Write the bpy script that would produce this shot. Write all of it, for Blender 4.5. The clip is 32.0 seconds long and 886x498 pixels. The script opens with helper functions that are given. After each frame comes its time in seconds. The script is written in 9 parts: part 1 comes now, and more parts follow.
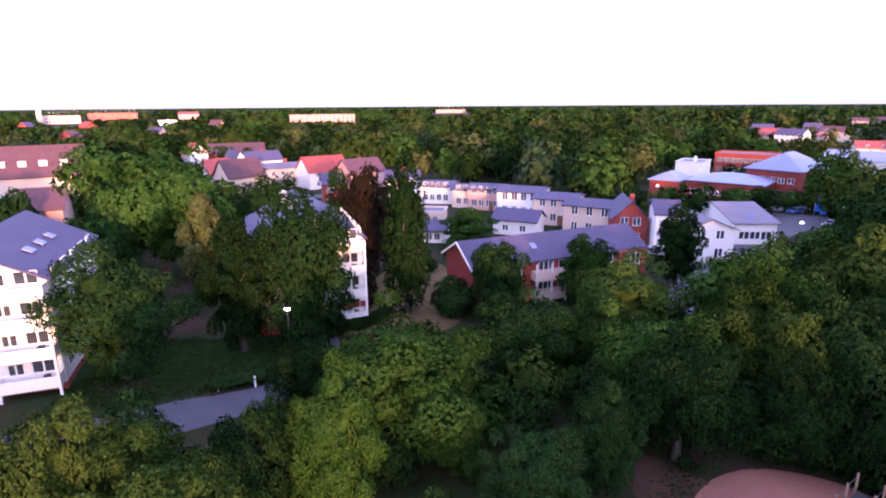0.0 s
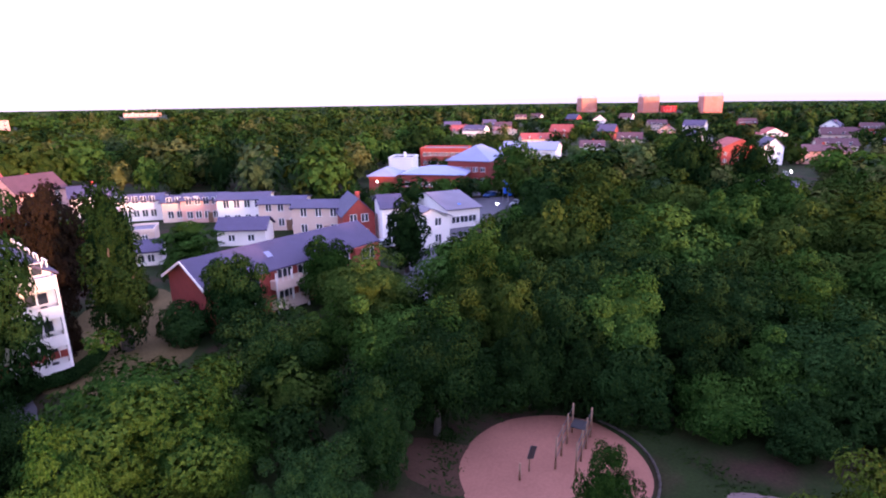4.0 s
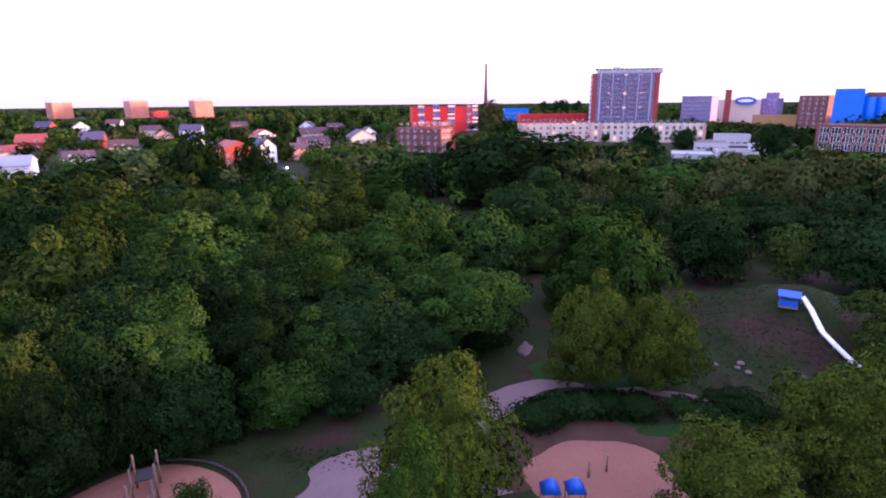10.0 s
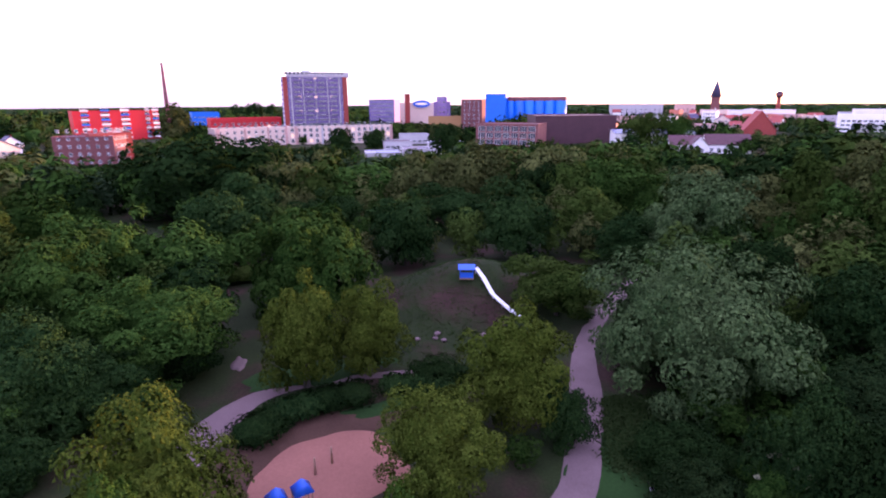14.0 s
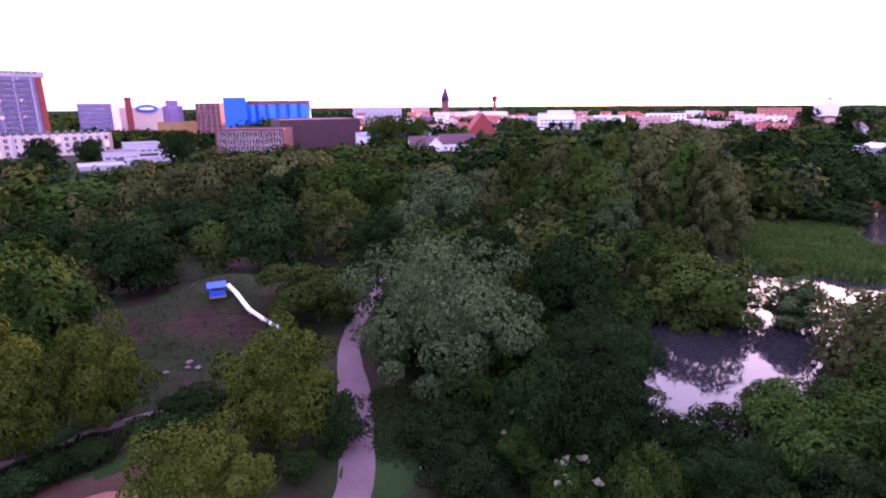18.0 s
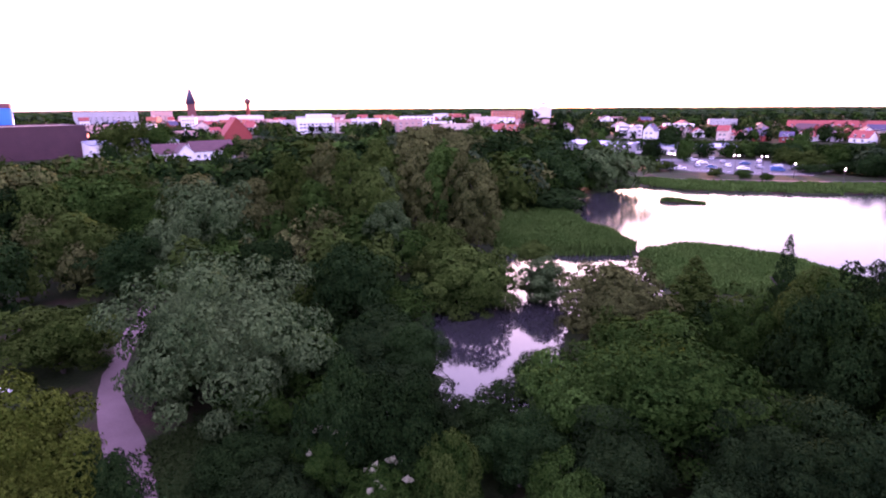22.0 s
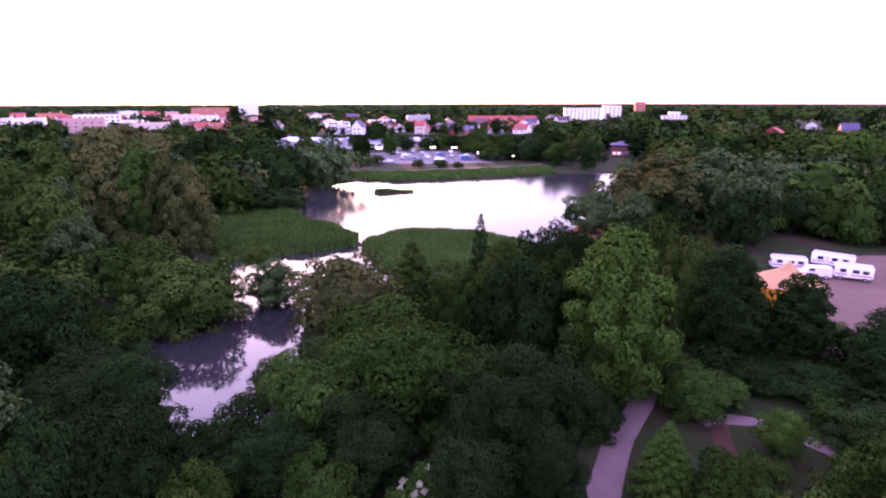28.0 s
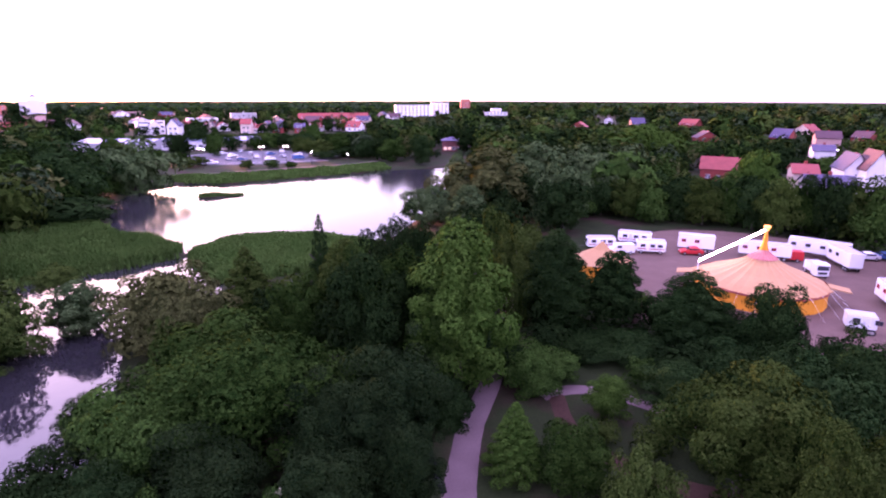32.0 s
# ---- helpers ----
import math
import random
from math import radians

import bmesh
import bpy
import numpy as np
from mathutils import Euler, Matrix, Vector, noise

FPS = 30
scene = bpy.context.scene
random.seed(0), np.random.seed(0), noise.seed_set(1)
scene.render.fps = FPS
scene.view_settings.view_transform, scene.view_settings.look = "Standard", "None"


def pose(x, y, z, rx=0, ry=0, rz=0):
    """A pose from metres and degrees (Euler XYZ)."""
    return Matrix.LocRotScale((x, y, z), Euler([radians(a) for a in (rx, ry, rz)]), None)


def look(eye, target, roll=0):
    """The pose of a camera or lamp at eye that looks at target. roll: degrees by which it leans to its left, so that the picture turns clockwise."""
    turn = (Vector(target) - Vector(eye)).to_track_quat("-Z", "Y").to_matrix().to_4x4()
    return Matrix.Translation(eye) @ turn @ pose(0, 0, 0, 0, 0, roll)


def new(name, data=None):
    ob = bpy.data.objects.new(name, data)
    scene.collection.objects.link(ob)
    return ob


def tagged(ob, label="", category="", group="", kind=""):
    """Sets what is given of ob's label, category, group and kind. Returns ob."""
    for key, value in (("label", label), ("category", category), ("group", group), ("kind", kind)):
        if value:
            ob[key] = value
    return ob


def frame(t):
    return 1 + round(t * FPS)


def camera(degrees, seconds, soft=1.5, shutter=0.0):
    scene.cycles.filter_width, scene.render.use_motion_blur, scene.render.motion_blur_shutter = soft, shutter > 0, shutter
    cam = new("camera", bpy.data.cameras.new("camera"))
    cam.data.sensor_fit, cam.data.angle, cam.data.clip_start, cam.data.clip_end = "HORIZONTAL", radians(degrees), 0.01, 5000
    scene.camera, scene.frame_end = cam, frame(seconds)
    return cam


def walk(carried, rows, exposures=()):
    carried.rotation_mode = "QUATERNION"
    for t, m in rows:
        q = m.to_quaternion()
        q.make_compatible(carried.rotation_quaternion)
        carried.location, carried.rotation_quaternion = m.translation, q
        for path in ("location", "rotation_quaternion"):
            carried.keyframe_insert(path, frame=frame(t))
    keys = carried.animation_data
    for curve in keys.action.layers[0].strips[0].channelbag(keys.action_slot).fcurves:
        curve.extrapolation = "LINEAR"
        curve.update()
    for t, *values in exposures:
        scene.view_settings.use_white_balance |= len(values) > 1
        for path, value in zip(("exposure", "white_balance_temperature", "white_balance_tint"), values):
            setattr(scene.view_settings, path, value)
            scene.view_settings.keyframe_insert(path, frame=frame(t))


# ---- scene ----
cam = camera(77.6, 32.0, soft=2.0)
PATH = [
    (0.0, pose(0.00, 0.00, 25.00, 75.03, 0.40, 0.00)),
    (0.5, pose(-0.11, 0.06, 25.00, 75.07, 0.42, -3.49)),
    (1.0, pose(-0.23, 0.12, 25.03, 75.08, 0.49, -7.10)),
    (1.5, pose(-0.36, 0.18, 25.07, 75.08, 0.54, -10.74)),
    (2.0, pose(-0.50, 0.26, 25.08, 75.06, 0.56, -14.41)),
    (2.5, pose(-0.66, 0.38, 25.03, 75.07, 0.64, -17.89)),
    (3.0, pose(-0.77, 0.61, 24.94, 74.96, 0.68, -21.69)),
    (3.5, pose(-0.85, 0.92, 24.85, 74.90, 0.73, -25.45)),
    (5.5, pose(-0.38, 2.30, 25.30, 74.96, 0.67, -37.89)),
    (6.0, pose(-0.30, 2.50, 25.30, 74.95, 0.75, -41.63)),
    (6.5, pose(-0.26, 2.66, 25.24, 74.92, 0.74, -46.16)),
    (7.0, pose(-0.23, 2.75, 25.22, 74.93, 0.71, -51.38)),
    (7.5, pose(-0.20, 2.80, 25.20, 74.96, 0.65, -55.88)),
    (8.0, pose(-0.18, 2.77, 25.13, 74.91, 0.63, -60.05)),
    (8.5, pose(-0.15, 2.72, 25.05, 74.93, 0.66, -64.18)),
    (9.0, pose(-0.12, 2.63, 24.94, 74.90, 0.75, -68.10)),
    (9.5, pose(-0.09, 2.54, 24.84, 74.90, 0.59, -72.61)),
    (10.0, pose(-0.05, 2.46, 24.72, 74.82, 0.48, -76.94)),
    (10.5, pose(-0.02, 2.32, 24.61, 74.79, 0.48, -80.90)),
    (11.0, pose(-0.02, 2.14, 24.51, 74.85, 0.48, -85.36)),
    (11.5, pose(-0.00, 1.97, 24.41, 74.82, 0.46, -89.65)),
    (12.0, pose(-0.00, 1.86, 24.34, 74.84, 0.42, -93.15)),
    (12.5, pose(-0.03, 1.73, 24.36, 74.93, 0.32, -96.79)),
    (13.0, pose(-0.10, 1.60, 24.48, 75.00, 0.32, -100.02)),
    (13.5, pose(-0.20, 1.41, 24.60, 75.03, 0.36, -103.56)),
    (14.0, pose(-0.35, 1.23, 24.66, 74.91, 0.36, -106.92)),
    (14.5, pose(-0.49, 1.06, 24.71, 74.96, 0.39, -110.07)),
    (16.5, pose(-0.84, 0.54, 24.97, 75.12, 0.40, -122.96)),
    (17.0, pose(-0.78, 0.52, 24.89, 75.07, 0.44, -125.81)),
    (17.5, pose(-0.75, 0.50, 24.82, 75.13, 0.49, -129.01)),
    (18.0, pose(-0.71, 0.49, 24.73, 75.08, 0.49, -132.19)),
    (18.5, pose(-0.64, 0.53, 24.68, 75.10, 0.49, -135.10)),
    (19.0, pose(-0.54, 0.63, 24.69, 75.08, 0.43, -138.40)),
    (19.5, pose(-0.39, 0.77, 24.85, 75.17, 0.44, -141.43)),
    (20.0, pose(-0.24, 0.88, 25.01, 75.23, 0.51, -144.60)),
    (20.5, pose(-0.15, 0.94, 25.16, 75.28, 0.51, -147.91)),
    (21.0, pose(-0.05, 0.91, 25.27, 75.27, 0.43, -150.62)),
    (21.5, pose(0.03, 0.85, 25.31, 75.23, 0.45, -153.51)),
    (22.0, pose(0.08, 0.87, 25.32, 75.19, 0.37, -156.34)),
    (22.5, pose(0.16, 0.96, 25.31, 75.17, 0.33, -158.92)),
    (23.0, pose(0.26, 1.07, 25.29, 75.12, 0.35, -161.88)),
    (23.5, pose(0.35, 1.13, 25.27, 75.13, 0.32, -164.47)),
    (24.0, pose(0.41, 1.20, 25.29, 75.09, 0.28, -167.08)),
    (24.5, pose(0.45, 1.29, 25.23, 75.01, 0.34, -169.87)),
    (25.0, pose(0.45, 1.37, 25.22, 74.92, 0.35, -172.27)),
    (25.5, pose(0.43, 1.40, 25.27, 74.94, 0.42, -174.96)),
    (27.5, pose(0.07, 1.31, 25.50, 74.86, 0.22, -183.51)),
    (28.0, pose(0.00, 1.25, 25.48, 74.78, 0.03, -185.13)),
    (28.5, pose(-0.04, 1.19, 25.39, 74.69, -0.18, -186.78)),
    (29.0, pose(-0.06, 1.15, 25.27, 74.67, -0.31, -188.29)),
    (29.5, pose(-0.10, 1.08, 25.17, 74.53, -0.29, -190.07)),
    (30.0, pose(-0.12, 0.97, 25.15, 74.56, -0.24, -192.23)),
    (30.5, pose(-0.14, 0.81, 25.19, 74.56, -0.10, -194.69)),
    (31.0, pose(-0.16, 0.64, 25.25, 74.58, -0.04, -197.07)),
    (31.5, pose(-0.22, 0.49, 25.31, 74.58, -0.05, -199.54)),
    (32.0, pose(-0.30, 0.31, 25.37, 74.53, -0.14, -201.99)),
]
walk(cam, PATH, exposures=((0, 2.33, 5440, 25), (8, 2.30, 5550, 26), (14, 2.45, 5800, 35), (18, 2.62, 5930, 62), (25, 2.67, 5920, 64), (32, 2.67, 5890, 61)))

# ---- light ----
SUN_AZ, SUN_EL = 164.0, 5.0
world = bpy.data.worlds.new("evening_sky")
scene.world = world
world.use_nodes = True
wn, wl = world.node_tree.nodes, world.node_tree.links
sky = wn.new("ShaderNodeTexSky")
sky.sky_type, sky.sun_disc = "NISHITA", False
sky.sun_elevation, sky.sun_rotation = radians(SUN_EL), radians(SUN_AZ)
sky.air_density, sky.dust_density, sky.ozone_density = 1.0, 1.3, 1.4
# thin high cloud over the clear evening sky, brighter overhead than at the horizon
way, rise = wn.new("ShaderNodeTexCoord"), wn.new("ShaderNodeSeparateXYZ")
wl.new(way.outputs["Generated"], rise.inputs[0])
veil = wn.new("ShaderNodeMapRange")
veil.inputs["To Min"].default_value, veil.inputs["To Max"].default_value = 1.30, 3.4
wl.new(rise.outputs["Z"], veil.inputs["Value"])
cloud = wn.new("ShaderNodeVectorMath")
cloud.operation = "SCALE"
cloud.inputs[0].default_value = (0.80, 0.67, 0.98)
wl.new(veil.outputs[0], cloud.inputs["Scale"])
haze = wn.new("ShaderNodeVectorMath")
haze.operation = "MULTIPLY_ADD"
haze.inputs[1].default_value = (0.8, 0.8, 0.8)
wl.new(sky.outputs[0], haze.inputs[0])
wl.new(cloud.outputs[0], haze.inputs[2])
wl.new(haze.outputs[0], wn["Background"].inputs[0])
wn["Background"].inputs[1].default_value = 0.15
sun = new("sun", bpy.data.lights.new("sun", "SUN"))
sun.data.energy, sun.data.angle, sun.data.color = 2.5, radians(2.0), (1.0, 0.46, 0.22)
sun_way = Vector((math.sin(radians(SUN_AZ)) * math.cos(radians(SUN_EL)), math.cos(radians(SUN_AZ)) * math.cos(radians(SUN_EL)), math.sin(radians(SUN_EL))))
sun.matrix_basis = look(sun_way * 300, (0, 0, 0))

# ---- materials ----
MATS = {}


def mat(name, color, rough=0.7, vary=0.25, scale=1.5, bump=0.15, metal=0.0, per_object=0.12, glow=0.0, spec=0.4):
    """A surface with a base colour, stains at two scales, a little difference from piece to piece and fine relief."""
    if name in MATS:
        return MATS[name]
    m = bpy.data.materials.new(name)
    m.use_nodes = True
    n, l = m.node_tree.nodes, m.node_tree.links
    p = n["Principled BSDF"]
    p.inputs["Roughness"].default_value, p.inputs["Metallic"].default_value = rough, metal
    p.inputs["Specular IOR Level"].default_value = spec
    geo = n.new("ShaderNodeNewGeometry")
    big, fine = n.new("ShaderNodeTexNoise"), n.new("ShaderNodeTexNoise")
    big.inputs["Scale"].default_value, big.inputs["Detail"].default_value = scale * 0.2, 4
    fine.inputs["Scale"].default_value, fine.inputs["Detail"].default_value = scale * 4, 5
    l.new(geo.outputs["Position"], big.inputs["Vector"])
    l.new(geo.outputs["Position"], fine.inputs["Vector"])
    info = n.new("ShaderNodeObjectInfo")
    add = n.new("ShaderNodeMath")
    add.operation = "ADD"
    l.new(big.outputs[0], add.inputs[0])
    l.new(fine.outputs[0], add.inputs[1])
    ramp = n.new("ShaderNodeMapRange")
    ramp.inputs["From Min"].default_value, ramp.inputs["From Max"].default_value = 0.6, 1.4
    ramp.inputs["To Min"].default_value, ramp.inputs["To Max"].default_value = 1 - vary, 1 + vary
    l.new(add.outputs[0], ramp.inputs["Value"])
    each = n.new("ShaderNodeMapRange")
    each.inputs["To Min"].default_value, each.inputs["To Max"].default_value = 1 - per_object, 1 + per_object
    l.new(info.outputs["Random"], each.inputs["Value"])
    both = n.new("ShaderNodeMath")
    both.operation = "MULTIPLY"
    l.new(ramp.outputs[0], both.inputs[0])
    l.new(each.outputs[0], both.inputs[1])
    tone = n.new("ShaderNodeVectorMath")
    tone.operation = "SCALE"
    tone.inputs[0].default_value = color
    l.new(both.outputs[0], tone.inputs["Scale"])
    l.new(tone.outputs[0], p.inputs["Base Color"])
    if bump:
        b = n.new("ShaderNodeBump")
        b.inputs["Strength"].default_value, b.inputs["Distance"].default_value = bump, 0.05
        l.new(fine.outputs[0], b.inputs["Height"])
        l.new(b.outputs[0], p.inputs["Normal"])
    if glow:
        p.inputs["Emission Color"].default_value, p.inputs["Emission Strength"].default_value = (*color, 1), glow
    MATS[name] = m
    return m


def leaf_mat(name, color, other, vary=0.45, rough=0.75, broad=0.16):
    """Foliage: leaf by leaf between two greens, crown by crown lighter or darker."""
    m = bpy.data.materials.new(name)
    m.use_nodes = True
    n, l = m.node_tree.nodes, m.node_tree.links
    p = n["Principled BSDF"]
    p.inputs["Roughness"].default_value, p.inputs["Specular IOR Level"].default_value = rough, 0.0
    geo, info = n.new("ShaderNodeNewGeometry"), n.new("ShaderNodeObjectInfo")
    noise_tex = n.new("ShaderNodeTexNoise")
    noise_tex.inputs["Scale"].default_value, noise_tex.inputs["Detail"].default_value = broad, 3
    l.new(geo.outputs["Position"], noise_tex.inputs["Vector"])
    mid = n.new("ShaderNodeMath")
    mid.operation = "MULTIPLY_ADD"
    mid.inputs[1].default_value = 0.36
    l.new(geo.outputs["Random Per Island"], mid.inputs[0])
    sub = n.new("ShaderNodeMath")
    sub.operation = "MULTIPLY_ADD"
    sub.inputs[1].default_value, sub.inputs[2].default_value = 0.8, -0.2
    l.new(noise_tex.outputs[0], sub.inputs[0])
    l.new(sub.outputs[0], mid.inputs[2])
    mix = n.new("ShaderNodeMix")
    mix.data_type, mix.clamp_factor = "RGBA", True
    mix.inputs[6].default_value, mix.inputs[7].default_value = (*color, 1), (*other, 1)
    l.new(mid.outputs[0], mix.inputs[0])
    each = n.new("ShaderNodeMapRange")
    each.inputs["To Min"].default_value, each.inputs["To Max"].default_value = 1 - vary, 1 + vary
    l.new(info.outputs["Random"], each.inputs["Value"])
    tone = n.new("ShaderNodeVectorMath")
    tone.operation = "SCALE"
    l.new(mix.outputs[2], tone.inputs[0])
    l.new(each.outputs[0], tone.inputs["Scale"])
    l.new(tone.outputs[0], p.inputs["Base Color"])
    cells, bump = n.new("ShaderNodeTexVoronoi"), n.new("ShaderNodeBump")
    cells.inputs["Scale"].default_value = 5.5
    l.new(geo.outputs["Position"], cells.inputs["Vector"])
    bump.inputs["Strength"].default_value, bump.inputs["Distance"].default_value = 1.0, 0.12
    bump.invert = True
    l.new(cells.outputs["Distance"], bump.inputs["Height"])
    l.new(bump.outputs[0], p.inputs["Normal"])
    # leaf by leaf on the inner mass as well
    part_mix = n.new("ShaderNodeMath")
    part_mix.operation = "MULTIPLY_ADD"
    part_mix.inputs[1].default_value = 0.4
    split = n.new("ShaderNodeSeparateColor")
    l.new(cells.outputs["Color"], split.inputs[0])
    l.new(split.outputs[0], part_mix.inputs[0])
    l.new(mid.outputs[0], part_mix.inputs[2])
    low = n.new("ShaderNodeMath")
    low.operation = "SUBTRACT"
    low.inputs[1].default_value = 0.22
    l.new(part_mix.outputs[0], low.inputs[0])
    l.new(low.outputs[0], mix.inputs[0])
    MATS[name] = m
    return m


LEAF = {
    "green": leaf_mat("leaf_green", (0.0060, 0.0197, 0.0036), (0.0416, 0.0838, 0.0156), 0.38),
    "dark": leaf_mat("leaf_dark", (0.0033, 0.0113, 0.0033), (0.0236, 0.0488, 0.0129), 0.38),
    "olive": leaf_mat("leaf_olive", (0.0104, 0.0245, 0.0044), (0.0565, 0.0878, 0.0178), 0.25),
    "bright": leaf_mat("leaf_bright", (0.0138, 0.0397, 0.0053), (0.0552, 0.1049, 0.0180), 0.15),
    # brown and silver are lightened to stand in for haze over background trees
    "brown": leaf_mat("leaf_brown_hazy", (0.0215, 0.0320, 0.0090), (0.1000, 0.1130, 0.0340), 0.25),
    "golden": leaf_mat("leaf_golden", (0.0185, 0.0330, 0.0042), (0.0720, 0.0965, 0.0145), 0.15),
    # near-black green: shade among the near trees put into the leaf colour
    "yew": leaf_mat("leaf_shaded", (0.0046, 0.0130, 0.0044), (0.0200, 0.0360, 0.0105), 0.1),
    "copper": leaf_mat("leaf_copper", (0.0107, 0.0084, 0.0053), (0.0212, 0.0143, 0.0092), 0.2),
    "silver": leaf_mat("leaf_silver", (0.0113, 0.0300, 0.0083), (0.0960, 0.1480, 0.0530), 0.15),
    "blossom": leaf_mat("leaf_blossom", (0.12, 0.15, 0.07), (0.50, 0.47, 0.34), 0.15),
    # distance haze painted in: paler and greyer than the nearer greens
    "far": leaf_mat("leaf_far_hazy", (0.0095, 0.0240, 0.0100), (0.0520, 0.0790, 0.0330), 0.1, broad=0.035),
    "reed": leaf_mat("leaf_reed", (0.0370, 0.0900, 0.0165), (0.0830, 0.1380, 0.0320), 0.1),
    "lawn": leaf_mat("leaf_lawn", (0.0127, 0.0281, 0.0075), (0.0255, 0.0395, 0.0120), 0.1),
}
bark = mat("bark", (0.05, 0.042, 0.035), 0.9, 0.35, 6, 0.4)


def earth_mat(name, soil, green):
    """Park ground: short grass worn through to bare earth, in patches of two sizes."""
    m = mat(name, green, 0.95, 0.45, 1.2, 0.4, spec=0.1)
    n, l = m.node_tree.nodes, m.node_tree.links
    geo, wide, worn = n.new("ShaderNodeNewGeometry"), n.new("ShaderNodeTexNoise"), n.new("ShaderNodeMapRange")
    wide.inputs["Scale"].default_value, wide.inputs["Detail"].default_value = 0.14, 6
    l.new(geo.outputs["Position"], wide.inputs["Vector"])
    worn.inputs["From Min"].default_value, worn.inputs["From Max"].default_value = 0.49, 0.66
    l.new(wide.outputs[0], worn.inputs["Value"])
    mix = n.new("ShaderNodeMix")
    mix.data_type = "VECTOR"
    for k in mix.inputs:
        if k.name == "A" and k.type == "VECTOR":
            k.default_value = green
        if k.name == "B" and k.type == "VECTOR":
            k.default_value = soil
    l.new(worn.outputs[0], mix.inputs[0])
    tone = [k for k in n if k.type == "VECT_MATH" and k.operation == "SCALE"][0]
    l.new([k for k in mix.outputs if k.type == "VECTOR"][0], tone.inputs[0])
    return m


grass = earth_mat("grass_ground", (0.030, 0.018, 0.0135), (0.0145, 0.0235, 0.007))
sand_m = mat("sand", (0.205, 0.098, 0.070), 0.95, 0.16, 1.2, 0.25, spec=0.1)
gravel_m = mat("gravel", (0.129, 0.095, 0.092), 0.95, 0.2, 2.0, 0.4, spec=0.15)
circus_m = mat("reddish_gravel", (0.123, 0.082, 0.064), 0.95, 0.2, 2.0, 0.4, spec=0.15)
lawn_m = mat("dry_lawn", (0.085, 0.064, 0.028), 0.95, 0.35, 1.0, 0.4, spec=0.1)
green_lawn = mat("green_lawn", (0.013, 0.037, 0.008), 0.95, 0.35, 1.0, 0.4, spec=0.1)
asphalt = mat("asphalt", (0.059, 0.059, 0.073), 0.85, 0.2, 2, 0.2)
dirt = mat("bare_soil", (0.046, 0.027, 0.018), 0.95, 0.35, 1.5, 0.3, spec=0.1)
white_wall = mat("white_render", (0.80, 0.76, 0.74), 0.8, 0.06, 0.8, 0.06)
cream_wall = mat("cream_render", (0.594, 0.459, 0.387), 0.8, 0.08, 0.8, 0.06)
pink_wall = mat("pink_render", (0.500, 0.300, 0.270), 0.8, 0.1, 0.8, 0.06)
brick = mat("red_brick", (0.250, 0.045, 0.035), 0.85, 0.2, 5, 0.3)
brown_wall = mat("brown_brick", (0.170, 0.060, 0.060), 0.85, 0.2, 4, 0.2)
# orange of the low sun on far blocks is put into this colour
salmon = mat("sunset_salmon_concrete", (0.500, 0.160, 0.110), 0.8, 0.12, 1, 0.1)
grey_wall = mat("grey_concrete", (0.42, 0.40, 0.42), 0.8, 0.12, 1, 0.1)
purple_wall = mat("mauve_cladding", (0.150, 0.105, 0.270), 0.6, 0.15, 1, 0.08)
maroon_wall = mat("maroon_cladding", (0.068, 0.028, 0.036), 0.75, 0.25, 1, 0.1)
red_panel = mat("red_cladding", (0.500, 0.015, 0.020), 0.55, 0.1, 1, 0.05)
blue_panel = mat("blue_cladding", (0.005, 0.130, 0.580), 0.45, 0.12, 1, 0.05)
slate = mat("grey_roof_tiles", (0.052, 0.042, 0.087), 0.7, 0.22, 3, 0.3)
red_tiles = mat("red_roof_tiles", (0.255, 0.049, 0.041), 0.75, 0.25, 3, 0.3)
brown_tiles = mat("brown_roof_tiles", (0.075, 0.032, 0.039), 0.75, 0.25, 3, 0.3)
felt = mat("roof_felt", (0.128, 0.116, 0.150), 0.85, 0.2, 1, 0.15)
metal_roof = mat("pale_metal_roof", (0.210, 0.232, 0.360), 0.5, 0.12, 1, 0.05, 0.2)
glass = mat("window_glass", (0.035, 0.042, 0.055), 0.08, 0.2, 1, 0.0, spec=0.8)
frame_white = mat("white_window_frame", (0.78, 0.78, 0.78), 0.5, 0.05, 2, 0.0)
door_brown = mat("brown_door", (0.16, 0.09, 0.05), 0.6, 0.15, 4, 0.1)
steel = mat("galvanised_steel", (0.55, 0.55, 0.57), 0.35, 0.15, 3, 0.0, 0.8)
timber = mat("weathered_timber", (0.22, 0.14, 0.09), 0.85, 0.3, 6, 0.3)
dark_metal = mat("dark_metal", (0.06, 0.06, 0.065), 0.5, 0.15, 3, 0.0, 0.5)
rubber = mat("rubber", (0.025, 0.025, 0.027), 0.85, 0.2, 4, 0.1)
blue_plastic = mat("blue_plastic", (0.02, 0.10, 0.50), 0.4, 0.1, 3, 0.0)
red_paint = mat("red_paint", (0.55, 0.03, 0.03), 0.4, 0.08, 3, 0.0)
orange_paint = mat("orange_paint", (0.62, 0.18, 0.04), 0.45, 0.1, 3, 0.0)
white_paint = mat("white_vehicle_paint", (0.80, 0.80, 0.80), 0.3, 0.04, 2, 0.0)
silver_paint = mat("silver_vehicle_paint", (0.45, 0.48, 0.52), 0.3, 0.05, 2, 0.0, 0.5)
blue_paint = mat("blue_vehicle_paint", (0.04, 0.10, 0.26), 0.3, 0.05, 2, 0.0)
# the canvas itself glows, standing in for lamps inside the tent
canvas = mat("glowing_cream_canvas", (0.330, 0.186, 0.080), 0.8, 0.08, 0.8, 0.12, glow=0.02)
